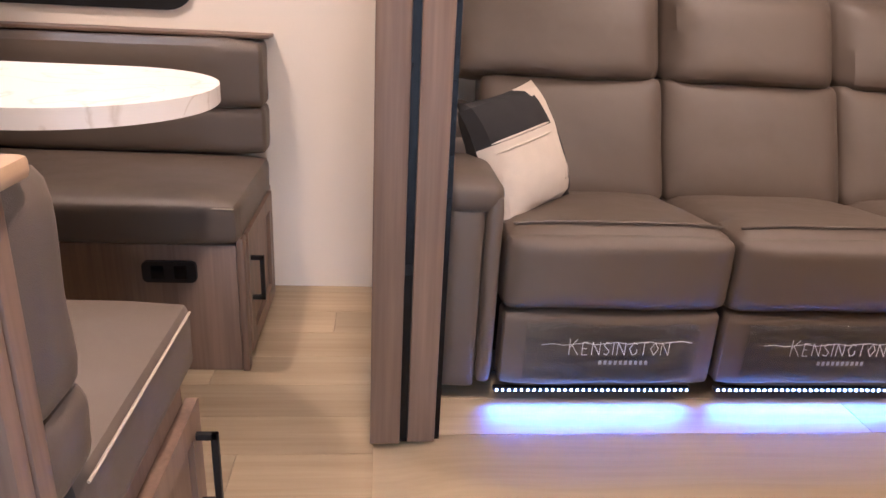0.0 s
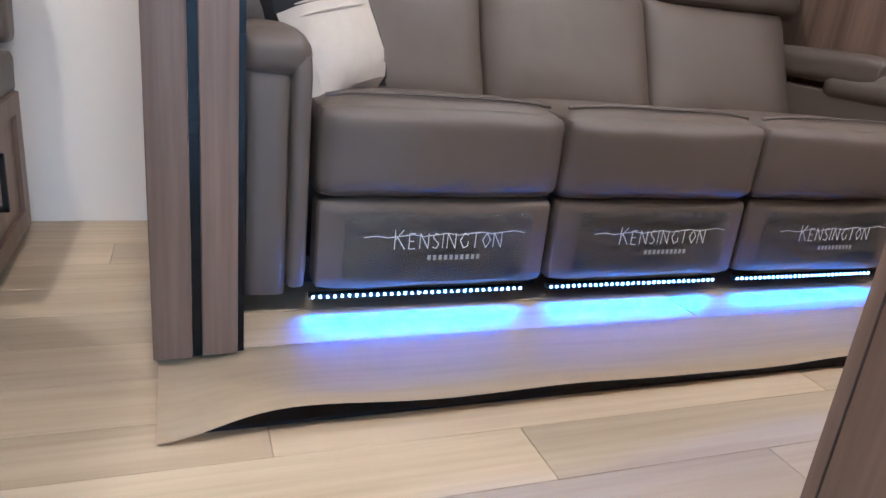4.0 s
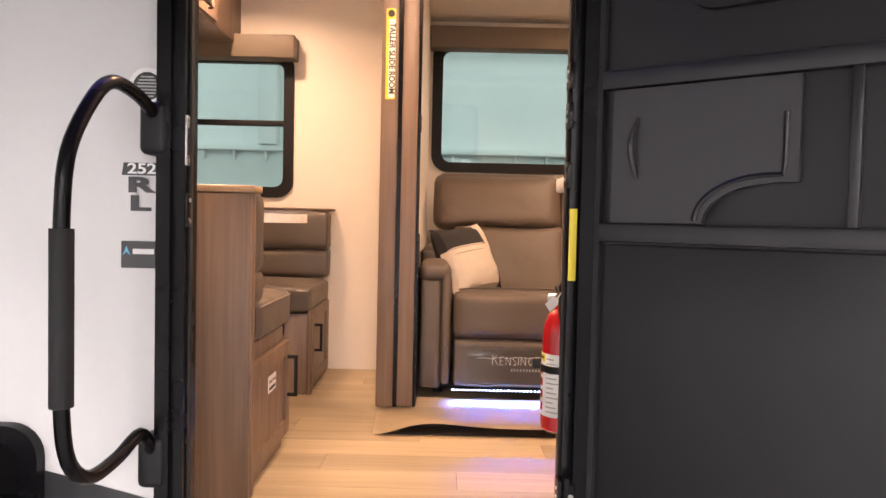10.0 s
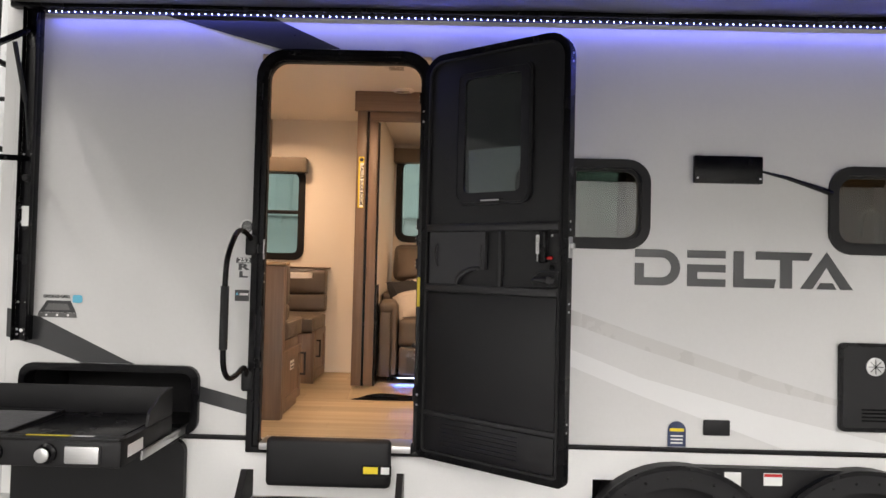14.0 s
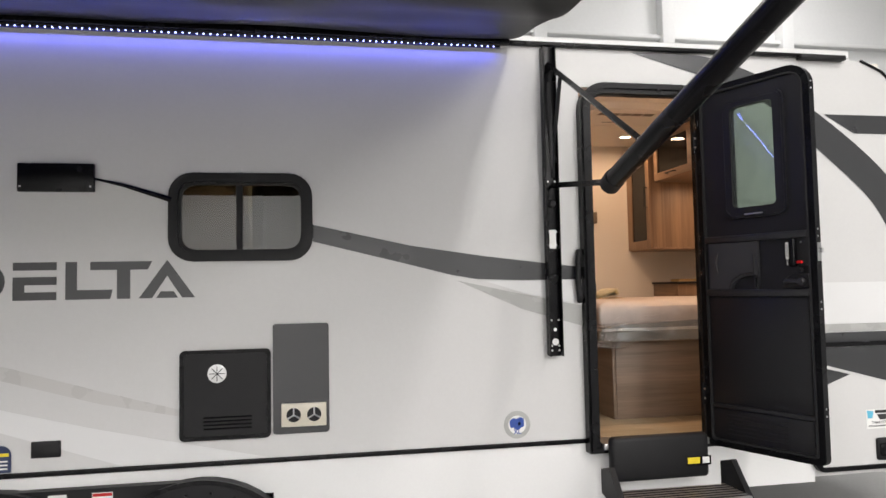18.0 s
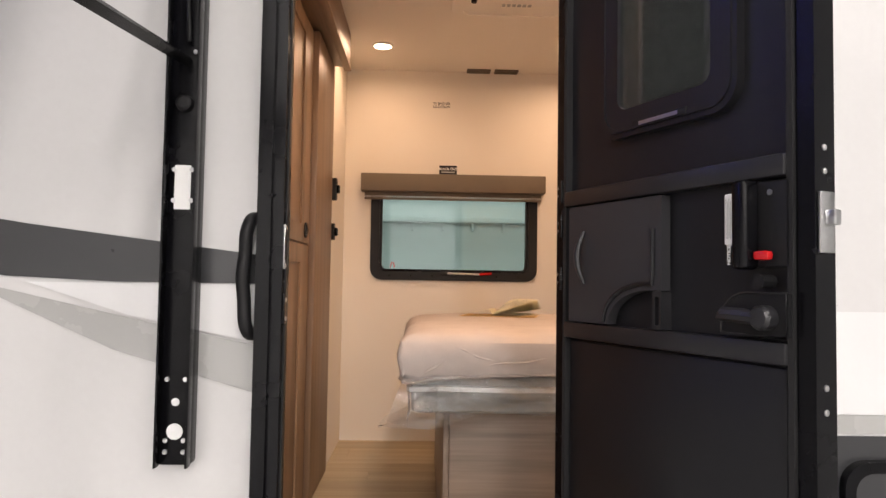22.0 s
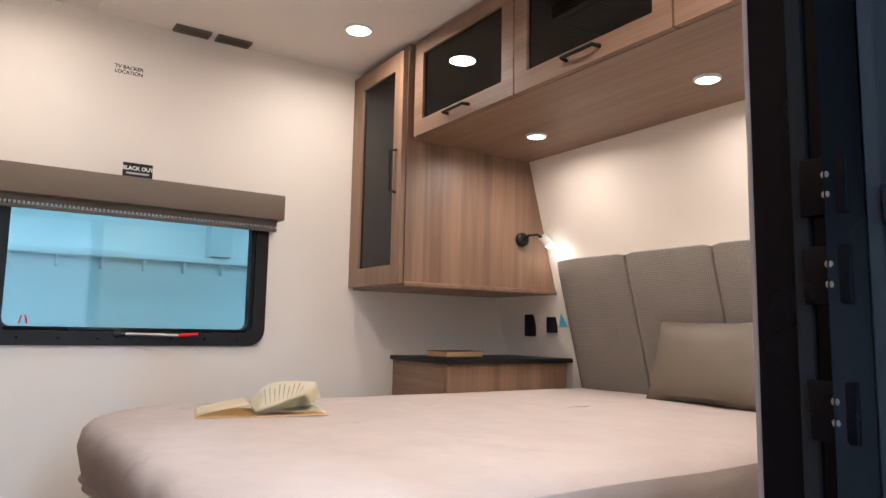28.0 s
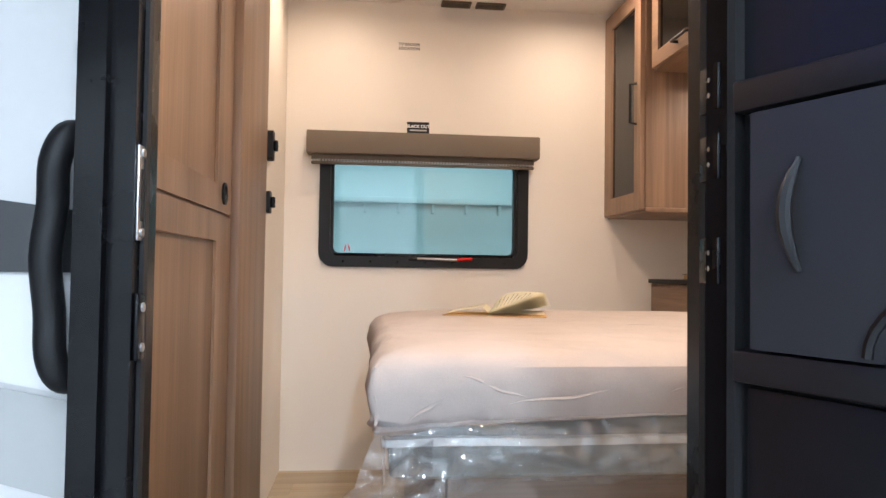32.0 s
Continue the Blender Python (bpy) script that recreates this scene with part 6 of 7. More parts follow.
# ceiling fittings
ac = thing("air_conditioner", (5.4, 1.2, CEIL), "white ceiling air conditioner panel with slots", "air conditioner")
part("shroud", slab(bmesh.new(), rrect(5.11, 5.85, 0.93, 1.47, 0.07), CEIL - 0.05, CEIL - 0.0005, "xy"), CEILPAINT, ac)
part("raised_rim", ring(bmesh.new(), rrect(5.14, 5.82, 0.96, 1.44, 0.05), rrect(5.16, 5.8, 0.98, 1.42, 0.04), CEIL - 0.055, CEIL - 0.0502, "xy"), CEILPAINT, ac)
for k in range(5):
    part("slot", box(5.2 + 0.085 * k, 5.275 + 0.085 * k, 1.05, 1.11, CEIL - 0.0525, CEIL - 0.0503, 0.001, 1), VALANCE, ac)
for k in range(6):
    part("control_slot", box(5.32 + 0.022 * k, 5.335 + 0.022 * k, 1.3, 1.325, CEIL - 0.052, CEIL - 0.0503), GREYVINYL, ac)
part("knob", lathe(bmesh.new(), [(0.012, CEIL - 0.0503), (0.012, CEIL - 0.06)], (5.2, 1.27, 0), 14), BLACKMATT, ac)
for y in (0.78, 1.36):
    sm = thing("ceiling_speaker", (0.27, y, CEIL), "round cream ceiling speaker grille", "speaker", "ceiling speakers")
    part("grille", lathe(bmesh.new(), [(0.075, CEIL - 0.0005), (0.075, CEIL - 0.008), (0.06, CEIL - 0.014), (0.02, CEIL - 0.016)], (0.27, y, 0), 28), CEILPAINT, sm)
    for k in range(5):
        part("slot", box(0.225, 0.315, y - 0.034 + 0.016 * k, y - 0.028 + 0.016 * k, CEIL - 0.0172, CEIL - 0.0162), VALANCE, sm)
# stickers on the slide-out window
fl = thing("window_sticker", (1.27, SY, 1.9), "yellow and black floor sticker on the window glass", "sticker", "window stickers")
part("backing", box(1.155, 1.375, SY + 0.026, SY + 0.0275, 1.87, 1.955), LABELYELLOW, fl)
part("heading", box(1.155, 1.375, SY + 0.0245, SY + 0.0255, 1.92, 1.955), TEXTINK, fl)
lettering("FLUSH FLOOR", 0.032, pose(1.265, SY + 0.0242, 1.937, 90, 0, 0), LABELWHITE, "text", fl, 0.0003, 0.0008, 0.95)
part("text_bar", box(1.175, 1.355, SY + 0.0245, SY + 0.0255, 1.885, 1.895), TEXTINK, fl)
eg = thing("exit_sticker", (1.2, SY, 2.14), "red and white exit sticker on the window glass", "sticker", "window stickers")
part("backing", box(1.175, 1.215, SY + 0.026, SY + 0.0275, 2.12, 2.25), LABELWHITE, eg)
lettering("EXIT", 0.048, pose(1.195, SY + 0.0255, 2.185, 90, 90, 0), RED, "text", eg, 0.0003, 0.001)

# ---- outside of the trailer ----
def smooth_line(pts, k=5):
    """A rounded line through control points."""
    v = [Vector(q) for q in pts]
    out = []
    for i in range(len(v) - 1):
        a, b, c_, d_ = v[max(i - 1, 0)], v[i], v[i + 1], v[min(i + 2, len(v) - 1)]
        for s in range(k):
            t = s / k
            out.append(0.5 * (2 * b + (c_ - a) * t + (2 * a - 5 * b + 4 * c_ - d_) * t * t + (3 * b - a - 3 * c_ + d_) * t ** 3))
    return out + [v[-1]]


def decal(name, pts, mat, off=0.002, label=""):
    return part(name, slab(bmesh.new(), pts, Y0 - off - 0.002, Y0 - off - 0.0005), mat, side, label, smooth=False)


decal("stripe", [(3.2, 1.875), (3.7, 1.765), (4.1, 1.705), (4.64, 1.64), (4.64, 1.575), (4.3, 1.575), (4.05, 1.585), (3.91, 1.61), (3.6, 1.69), (3.2, 1.79)], DARKVINYL)
decal("stripe", [(3.94, 1.58), (4.3, 1.5), (4.64, 1.43), (4.64, 1.32), (4.3, 1.42)], GREYVINYL)
decal("stripe", [(4.1, 1.572), (4.64, 1.572), (4.64, 1.437), (4.33, 1.5)], WHITEVINYL, 0.0035)
decal("stripe", [(-1.6, 1.327), (-1.43, 1.285), (-0.98, 1.075), (-0.94, 1.062), (-1.215, 1.062), (-1.43, 1.14), (-1.6, 1.183)], DARKVINYL)
decal("stripe", [(-0.609, 0.96), (-0.362, 0.897), (-0.362, 0.822), (-0.609, 0.882)], DARKVINYL)
decal("stripe", [(0.6, 1.58), (1.288, 1.373), (1.288, 1.303), (0.6, 1.44)], FADEVINYL, 0.001)
decal("stripe", [(1.29, 1.372), (1.59, 1.27), (2.2, 1.08), (2.58, 0.97), (2.58, 0.94), (2.2, 1.02), (1.59, 1.2), (1.29, 1.302)], PALEVINYL, 0.001)
decal("stripe", [(1.0, 1.28), (1.59, 1.06), (2.2, 0.9), (2.98, 0.725), (2.3, 0.725), (1.59, 0.97), (1.0, 1.2)], WHITEVINYL, 0.0035)
decal("stripe", [(-0.85, 2.83), (-0.3, 2.83), (0.05, 2.675), (-0.26, 2.67)], DARKVINYL)
ARC = [(4.96, 2.84), (5.37, 2.84), (5.7, 2.74), (5.98, 2.59), (6.2, 2.44), (6.38, 2.3), (6.52, 2.17), (6.63, 2.03), (6.72, 1.88), (6.755, 1.72), (6.71, 1.54), (6.49, 1.55), (6.535, 1.7), (6.52, 1.82), (6.44, 1.97), (6.31, 2.12), (6.03, 2.37), (5.76, 2.59), (5.4, 2.72)]
ARC = [(x + 0.045 * (min(max((x - 5.3) / 0.4, 0), 1) if i < 10 else min(max((2.5 - z) / 0.5, 0), 1)), z) for i, (x, z) in enumerate(ARC)]
ARC = [tuple(q) for piece in (ARC[:10], ARC[10:12], ARC[11:]) for q in smooth_line(piece, 5)]
decal("stripe", ARC, DARKVINYL)
decal("stripe", [(6.17, 2.52), (6.715, 2.52), (6.76, 2.41), (6.36, 2.41)], DARKVINYL)
decal("stripe", [(5.45, 1.53), (7.15, 1.53), (7.3, 1.29), (5.45, 1.29)], WHITEVINYL)
decal("stripe", [(5.45, 1.288), (7.3, 1.288), (7.32, 1.245), (5.45, 1.245)], GREYVINYL)
decal("stripe", [(5.45, 1.24), (7.32, 1.24), (7.34, 0.7), (6.86, 0.85), (6.01, 1.08), (5.45, 1.2)], DARKVINYL)
decal("stripe", [(5.45, 0.9), (6.0, 0.91), (6.24, 1.0), (5.95, 1.07), (5.45, 1.15)], DARKVINYL, 0.0035)

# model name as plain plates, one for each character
nm = thing("model_plate", (2.1, Y0, 1.52), "charcoal geometric plates of the model name", "emblem")
for pts in ([(1.55, 1.7)] + [(1.685 + 0.09 * math.sin(q), 1.61 + 0.09 * math.cos(q)) for q in [0.2244 * j for j in range(15)]] + [(1.55, 1.52), (1.55, 1.63), (1.595, 1.63), (1.595, 1.56)] + [(1.68 + 0.05 * math.sin(q), 1.61 - 0.05 * math.cos(q)) for q in [0.2244 * j for j in range(15)]] + [(1.55, 1.66)], [(1.81, 1.7), (2.0, 1.7), (2.0, 1.662), (1.81, 1.662)], [(1.81, 1.63), (2.0, 1.63), (2.0, 1.592), (1.86, 1.592), (1.86, 1.558), (2.0, 1.558), (2.0, 1.52), (1.81, 1.52)], [(2.04, 1.7), (2.09, 1.7), (2.09, 1.565), (2.25, 1.565), (2.24, 1.52), (2.04, 1.52)], [(2.15, 1.7), (2.43, 1.7), (2.41, 1.66), (2.33, 1.66), (2.33, 1.52), (2.27, 1.52), (2.27, 1.66), (2.15, 1.66)], [(2.37, 1.52), (2.5, 1.705), (2.63, 1.52), (2.57, 1.52), (2.53, 1.58), (2.5, 1.63), (2.43, 1.52)], [(2.45, 1.52), (2.55, 1.52), (2.53, 1.552), (2.47, 1.552)]):
    part("plate", slab(bmesh.new(), pts, Y0 - 0.005, Y0 - 0.0005), DARKVINYL, nm)

sp = thing("solar_port_panel", (2.0, Y0, 2.03), "black rectangular outdoor bracket on the trailer side", "bracket")
part("plate", box(1.83, 2.17, Y0 - 0.03, Y0 - 0.0005, 2.035, 2.172, 0.006), BLACKGLOSS, sp)
for x in (1.845, 2.155):
    part("screw", lathe(bmesh.new(), [(0.005, Y0 - 0.033), (0.005, Y0 - 0.029)], (x, 0, 2.06), 8, "y"), STEEL, sp)
part("cable", tube(bmesh.new(), [(2.17, Y0 - 0.008, 2.1), (2.3, Y0 - 0.008, 2.07), (2.52, Y0 - 0.008, 2.0)], [0.006, 0.01, 0.016], 6), BLACKGLOSS, sp)

wh = thing("water_heater_door", (2.77, Y0, 0.83), "black water heater access door with louvres", "access door")
part("frame", ring(bmesh.new(), rrect(2.56, 2.99, 0.825, 1.26, 0.025), rrect(2.578, 2.972, 0.843, 1.242, 0.018), Y0 - 0.022, Y0 - 0.0005), BLACKGLOSS, wh)
part("panel", slab(bmesh.new(), rrect(2.579, 2.971, 0.844, 1.241, 0.017), Y0 - 0.015, Y0 - 0.0008), BLACKMATT, wh)
for i in range(4):
    part("louvre", box(2.67, 2.9, Y0 - 0.02, Y0 - 0.0145, 0.875 + 0.018 * i, 0.883 + 0.018 * i, 0.003, 1), BLACKGLOSS, wh)
g = part("exhaust", lathe(bmesh.new(), [(0.045, Y0 - 0.0145), (0.045, Y0 - 0.021), (0.036, Y0 - 0.022)], (2.735, 0, 1.145), 24, "y"), STEEL, wh, "steel exhaust grille")
for a in range(4):
    c, s = math.cos(a * 0.785), math.sin(a * 0.785)
    part("grille_bar", tube(bmesh.new(), [(2.735 - 0.036 * c, Y0 - 0.023, 1.145 - 0.036 * s), (2.735 + 0.036 * c, Y0 - 0.023, 1.145 + 0.036 * s)], 0.002, 5), BLACKMATT, g)
fp = thing("furnace_panel", (3.13, Y0, 0.83), "charcoal furnace panel with a double steel vent", "access panel")
part("panel", slab(bmesh.new(), rrect(3.0, 3.275, 0.835, 1.378, 0.015), Y0 - 0.012, Y0 - 0.0005), DARKVINYL, fp)
vp = part("vent_plate", box(3.04, 3.26, Y0 - 0.028, Y0 - 0.0125, 0.87, 0.985, 0.004), CREAMPLATE, fp, "cream steel vent plate")
for x in (3.1, 3.2):
    part("vent_hole", lathe(bmesh.new(), [(0.035, Y0 - 0.0285), (0.035, Y0 - 0.0295), (0.028, Y0 - 0.0295)], (x, 0, 0.928), 20, "y"), BLACKMATT, vp)
    for a in range(3):
        c, s = math.cos(a * 2.094 + 1.57), math.sin(a * 2.094 + 1.57)
        part("vent_spoke", tube(bmesh.new(), [(x, Y0 - 0.0305, 0.928), (x + 0.034 * c, Y0 - 0.0305, 0.928 + 0.034 * s)], 0.004, 5), STEEL, vp)
solo("cable_hatch", box(1.9, 2.03, Y0 - 0.015, Y0 - 0.0005, 0.785, 0.862, 0.006), BLACKMATT, "small black cable hatch on the trailer side", "hatch")
gy = thing("round_top_sticker", (1.77, Y0, 0.73), "navy and gold round-topped sticker", "sticker", "side stickers")
part("backing", slab(bmesh.new(), rrect(1.725, 1.815, 0.725, 0.85, (0.004, 0.004, 0.044, 0.044)), Y0 - 0.005, Y0 - 0.004), NAVY, gy)
part("print", box(1.735, 1.805, Y0 - 0.0058, Y0 - 0.0051, 0.8, 0.815), LABELYELLOW, gy)
for k in range(3):
    part("text_bar", box(1.74, 1.8, Y0 - 0.0058, Y0 - 0.0051, 0.74 + 0.017 * k, 0.747 + 0.017 * k), LABELWHITE, gy)
xl = thing("round_sticker", (4.25, Y0, 0.75), "round blue and grey hose sticker", "sticker", "side stickers")
part("disc", lathe(bmesh.new(), [(0.072, Y0 - 0.003), (0.072, Y0 - 0.004)], (4.25, 0, 0.815), 36, "y"), GREYVINYL, xl)
part("rim", lathe(bmesh.new(), [(0.048, Y0 - 0.0041), (0.048, Y0 - 0.0046)], (4.25, 0, 0.815), 36, "y"), LABELWHITE, xl)
for dx, dz, r in ((-0.018, 0.006, 0.024), (0.016, 0.012, 0.022), (0.0, -0.01, 0.022), (0.024, -0.006, 0.014), (-0.028, -0.008, 0.012)):
    part("print", lathe(bmesh.new(), [(r, Y0 - 0.0047), (r, Y0 - 0.0052 - 0.02 * r)], (4.25 + dx, 0, 0.82 + dz), 18, "y"), BLUE, xl)
lettering("XL", 0.032, pose(4.25, Y0 - 0.0049, 0.778, 90, 0, 0), BLUE, "text", xl, 0.0003, 0.001)

# model stickers by the door
ms = thing("floorplan_sticker", (-0.43, Y0, 1.46), "grey and black floor plan number sticker", "sticker", "side stickers")
part("backing", slab(bmesh.new(), [(-0.45, 1.582), (-0.366, 1.582), (-0.366, 1.608), (-0.446, 1.608)], Y0 - 0.004, Y0 - 0.003), DARKVINYL, ms)
lettering("252", 0.03, pose(-0.408, Y0 - 0.0043, 1.595, 90, 0, 0), LABELWHITE, "text", ms, 0.0003, 0.0006, 1.35)
lettering("R", 0.042, pose(-0.412, Y0 - 0.004, 1.561, 90, 0, 0), DARKVINYL, "text", ms, 0.0005, 0.002, 2.05)
lettering("L", 0.042, pose(-0.412, Y0 - 0.004, 1.523, 90, 0, 0), DARKVINYL, "text", ms, 0.0005, 0.002, 2.05)
az = thing("material_sticker", (-0.42, Y0, 1.37), "dark grey wall material sticker with a green chevron", "sticker", "side stickers")
part("backing", box(-0.45, -0.378, Y0 - 0.004, Y0 - 0.003, 1.39, 1.446), DARKVINYL, az)
part("chevron", slab(bmesh.new(), [(-0.447, 1.416), (-0.439, 1.436), (-0.431, 1.416), (-0.439, 1.424)], Y0 - 0.0048, Y0 - 0.0041), TEAL, az)
part("print_bar", box(-0.426, -0.382, Y0 - 0.0048, Y0 - 0.0041, 1.419, 1.43), LABELWHITE, az)
rb = solo("round_notice", lathe(bmesh.new(), [(0.038, Y0 - 0.003), (0.038, Y0 - 0.004)], (-0.398, 0, 1.765), 32, "y"), LABELWHITE, "small round notice sticker", "sticker", "side stickers")

part("face", lathe(bmesh.new(), [(0.029, Y0 - 0.004), (0.029, Y0 - 0.0044)], (-0.398, 0, 1.765), 32, "y"), DARKVINYL, rb)
for k in range(7):
    h_ = 0.024 - 0.0035 * abs(k - 3)
    part("text_bar", box(-0.398 - h_, -0.398 + h_, Y0 - 0.005, Y0 - 0.0045, 1.743 + 0.0066 * k, 1.746 + 0.0066 * k), GREYVINYL, rb)

# folding grab handle
gh = thing("grab_handle", (-0.45, Y0, 0.9), "black folding grab handle with foam grip beside the door", "grab handle")
hx = -0.36
ctrl = [(hx, Y0 - 0.06, 1.7), (hx - 0.008, Y0 - 0.12, 1.728), (hx - 0.017, Y0 - 0.2, 1.735), (hx - 0.026, Y0 - 0.255, 1.69), (hx - 0.033, Y0 - 0.312, 1.6), (hx - 0.035, Y0 - 0.327, 1.49), (hx - 0.035, Y0 - 0.327, 1.34), (hx - 0.035, Y0 - 0.327, 1.185), (hx - 0.033, Y0 - 0.31, 1.09), (hx - 0.025, Y0 - 0.26, 1.045), (hx - 0.015, Y0 - 0.18, 1.05), (hx - 0.006, Y0 - 0.1, 1.072), (hx, Y0 - 0.06, 1.03)]


path = smooth_line(ctrl)
part("bar", tube(bmesh.new(), path, 0.013, 12), BLACKGLOSS, gh)
part("grip", tube(bmesh.new(), [(hx - 0.035, Y0 - 0.327, 1.185), (hx - 0.035, Y0 - 0.327, 1.475)], 0.019, 14), RUBBER, gh)
for z in (1.67, 1.0):
    part("mount", box(hx - 0.028, hx + 0.028, Y0 - 0.07, Y0 - 0.0005, z - 0.05, z + 0.055, 0.014, 3), BLACKMATT, gh)

# short grab handle at the bedroom door
g2 = thing("grab_handle", (4.605, Y0, 1.44), "short black wavy plastic grab handle", "grab handle")
hp = smooth_line([(4.618, Y0 - 0.004, 1.725), (4.612, Y0 - 0.028, 1.72), (4.604, Y0 - 0.038, 1.69), (4.602, Y0 - 0.035, 1.645), (4.598, Y0 - 0.039, 1.59), (4.602, Y0 - 0.035, 1.535), (4.605, Y0 - 0.037, 1.49), (4.612, Y0 - 0.028, 1.465), (4.618, Y0 - 0.004, 1.46)], 4)
part("bar", tube(bmesh.new(), hp, 0.0155, 14), BLACKMATT, g2)

# awning: rail, light strip, cloth, arms
aw = thing("awning", (1.4, 0.0, 2.8), "black power awning rolled out over the trailer side", "awning")
part("rail", box(-1.62, 4.25, Y0 - 0.05, Y0 - 0.0005, 2.845, 2.885, 0.006), BLACKGLOSS, aw)
part("gutter", box(4.25, 6.12, Y0 - 0.03, Y0 - 0.0005, 2.848, 2.872, 0.005), BLACKGLOSS, aw)
part("gutter_spout", box(6.0, 6.3, Y0 - 0.05, Y0 - 0.0005, 2.835, 2.865, 0.008), BLACKMATT, aw)
ls = part("light_strip", box(-1.45, 4.2, Y0 - 0.03, Y0 - 0.0225, 2.822, 2.838, 0.002), BLACKMATT, aw)
bm = bmesh.new()
for k in range(170):
    x = -1.43 + 0.0331 * k
    B(bm, x - 0.0028, x + 0.0028, Y0 - 0.033, Y0 - 0.03, 2.8275, 2.8325)
tagged(part("led_strip", bm, LEDBLUE, ls, "blue light-emitting strip", smooth=False), kind="stuff")


def cloth(u, v):
    x = -1.6 + 5.87 * u
    y = Y0 - 0.03 - 2.6 * v
    z = 2.875 - 0.42 * v - 0.05 * math.sin(3.14 * v) + 0.012 * math.sin(26 * v + 9 * u) * v * (0.4 + u) + 0.02 * noise.noise((u * 7, v * 9, 1.0))
    return (x, y, z)


part("cloth", sheet(bmesh.new(), cloth, 50, 40, 0.002), AWNING, aw, "black awning cloth with folds")
part("roller", tube(bmesh.new(), [(-1.72, Y0 - 2.63, 2.42), (4.4, Y0 - 2.63, 2.42)], 0.045, 20), BLACKGLOSS, aw)


def awning_arm(x, s):
    a = thing("awning_support", (x, Y0, 1.15), "black folding awning support with gas strut and wall bracket", "awning support", "awning supports")
    br = part("wall_bracket", box(x - 0.035, x + 0.035, Y0 - 0.045, Y0 - 0.0005, 1.17, 2.84, 0.006), BLACKGLOSS, a)
    for z in (1.2, 1.225, 1.36, 1.76, 1.83, 2.1):
        part("rivet", lathe(bmesh.new(), [(0.005, Y0 - 0.049), (0.006, Y0 - 0.044)], (x - 0.02, 0, z), 8, "y"), STEEL, br)
        part("rivet", lathe(bmesh.new(), [(0.005, Y0 - 0.049), (0.006, Y0 - 0.044)], (x + 0.02, 0, z), 8, "y"), STEEL, br)
    if s > 0:
        part("hole", lathe(bmesh.new(), [(0.018, Y0 - 0.0455), (0.018, Y0 - 0.047)], (x, 0, 1.245), 18, "y"), WHITECOAT, br)
    part("hole", lathe(bmesh.new(), [(0.009, Y0 - 0.0455), (0.009, Y0 - 0.047)], (x, 0, 1.31 if s > 0 else 1.22), 14, "y"), WHITECOAT, br)
    for k in (-0.034, 0.034):
        part("flange", box(x + k - 0.0025, x + k + 0.0025, Y0 - 0.072, Y0 - 0.0455, 1.17, 2.84, 0.001), BLACKGLOSS, br)
    part("label", box(x - 0.018, x + 0.018, Y0 - 0.047, Y0 - 0.0455, 1.74, 1.84), LABELWHITE, br)
    part("knob", lathe(bmesh.new(), [(0.02, Y0 - 0.045), (0.018, Y0 - 0.06), (0.012, Y0 - 0.064)], (x, 0, 1.98), 16, "y"), BLACKMATT, br)
    e = Vector((x + 0.02 * s, -0.72, 1.99))
    o = Vector((x + 0.02 * s, -2.55, 2.5))
    part("main_arm", tube(bmesh.new(), [e, o], 0.042, 16), BLACKGLOSS, a)
    part("end_cap", tube(bmesh.new(), [e + Vector((0, 0.03, -0.012)), e + Vector((0, -0.03, 0.01))], 0.046, 16), BLACKMATT, a)
    j = e + (o - e) * 0.16
    part("upper_link", tube(bmesh.new(), [(x, Y0 - 0.04, 2.74), j + Vector((0, 0, 0.03))], 0.016, 4), BLACKGLOSS, a)
    part("lower_link", tube(bmesh.new(), [(x, Y0 - 0.04, 2.08), e + Vector((0, 0.02, 0.0))], 0.014, 4), BLACKGLOSS, a)
    part("gas_strut", tube(bmesh.new(), [(x + 0.01, Y0 - 0.06, 2.12), (x + 0.01, Y0 - 0.1, 2.35), (x + 0.01, Y0 - 0.101, 2.352), (x + 0.01, Y0 - 0.2, 2.62)], [0.005, 0.005, 0.011, 0.011], 8), BLACKMATT, a)


awning_arm(4.46, 1)
awning_arm(-1.5, -1)

ld = thing("rear_ladder", (-1.75, 0.24, 0.5), "black tubular rear ladder bolted to the trailer back", "ladder")
for y in (0.12, 0.36):
    up = part("rail", tube(bmesh.new(), smooth_line([(-1.665, y, 2.96), (-1.72, y, 2.98), (-1.75, y, 2.9), (-1.75, y, 2.2), (-1.75, y, 0.9), (-1.735, y, 0.6), (-1.665, y, 0.56)]), 0.016, 10), BLACKMATT, ld)
    for z in (1.05, 2.4):
        part("standoff", tube(bmesh.new(), [(-1.663, y, z), (-1.745, y, z)], 0.012, 8), BLACKMATT, up)
for z in (2.6, 2.15, 1.73, 1.5, 1.32, 1.06, 0.8):
    part("rung", box(-1.765, -1.735, 0.13, 0.35, z - 0.012, z + 0.012, 0.004), BLACKMATT, ld)

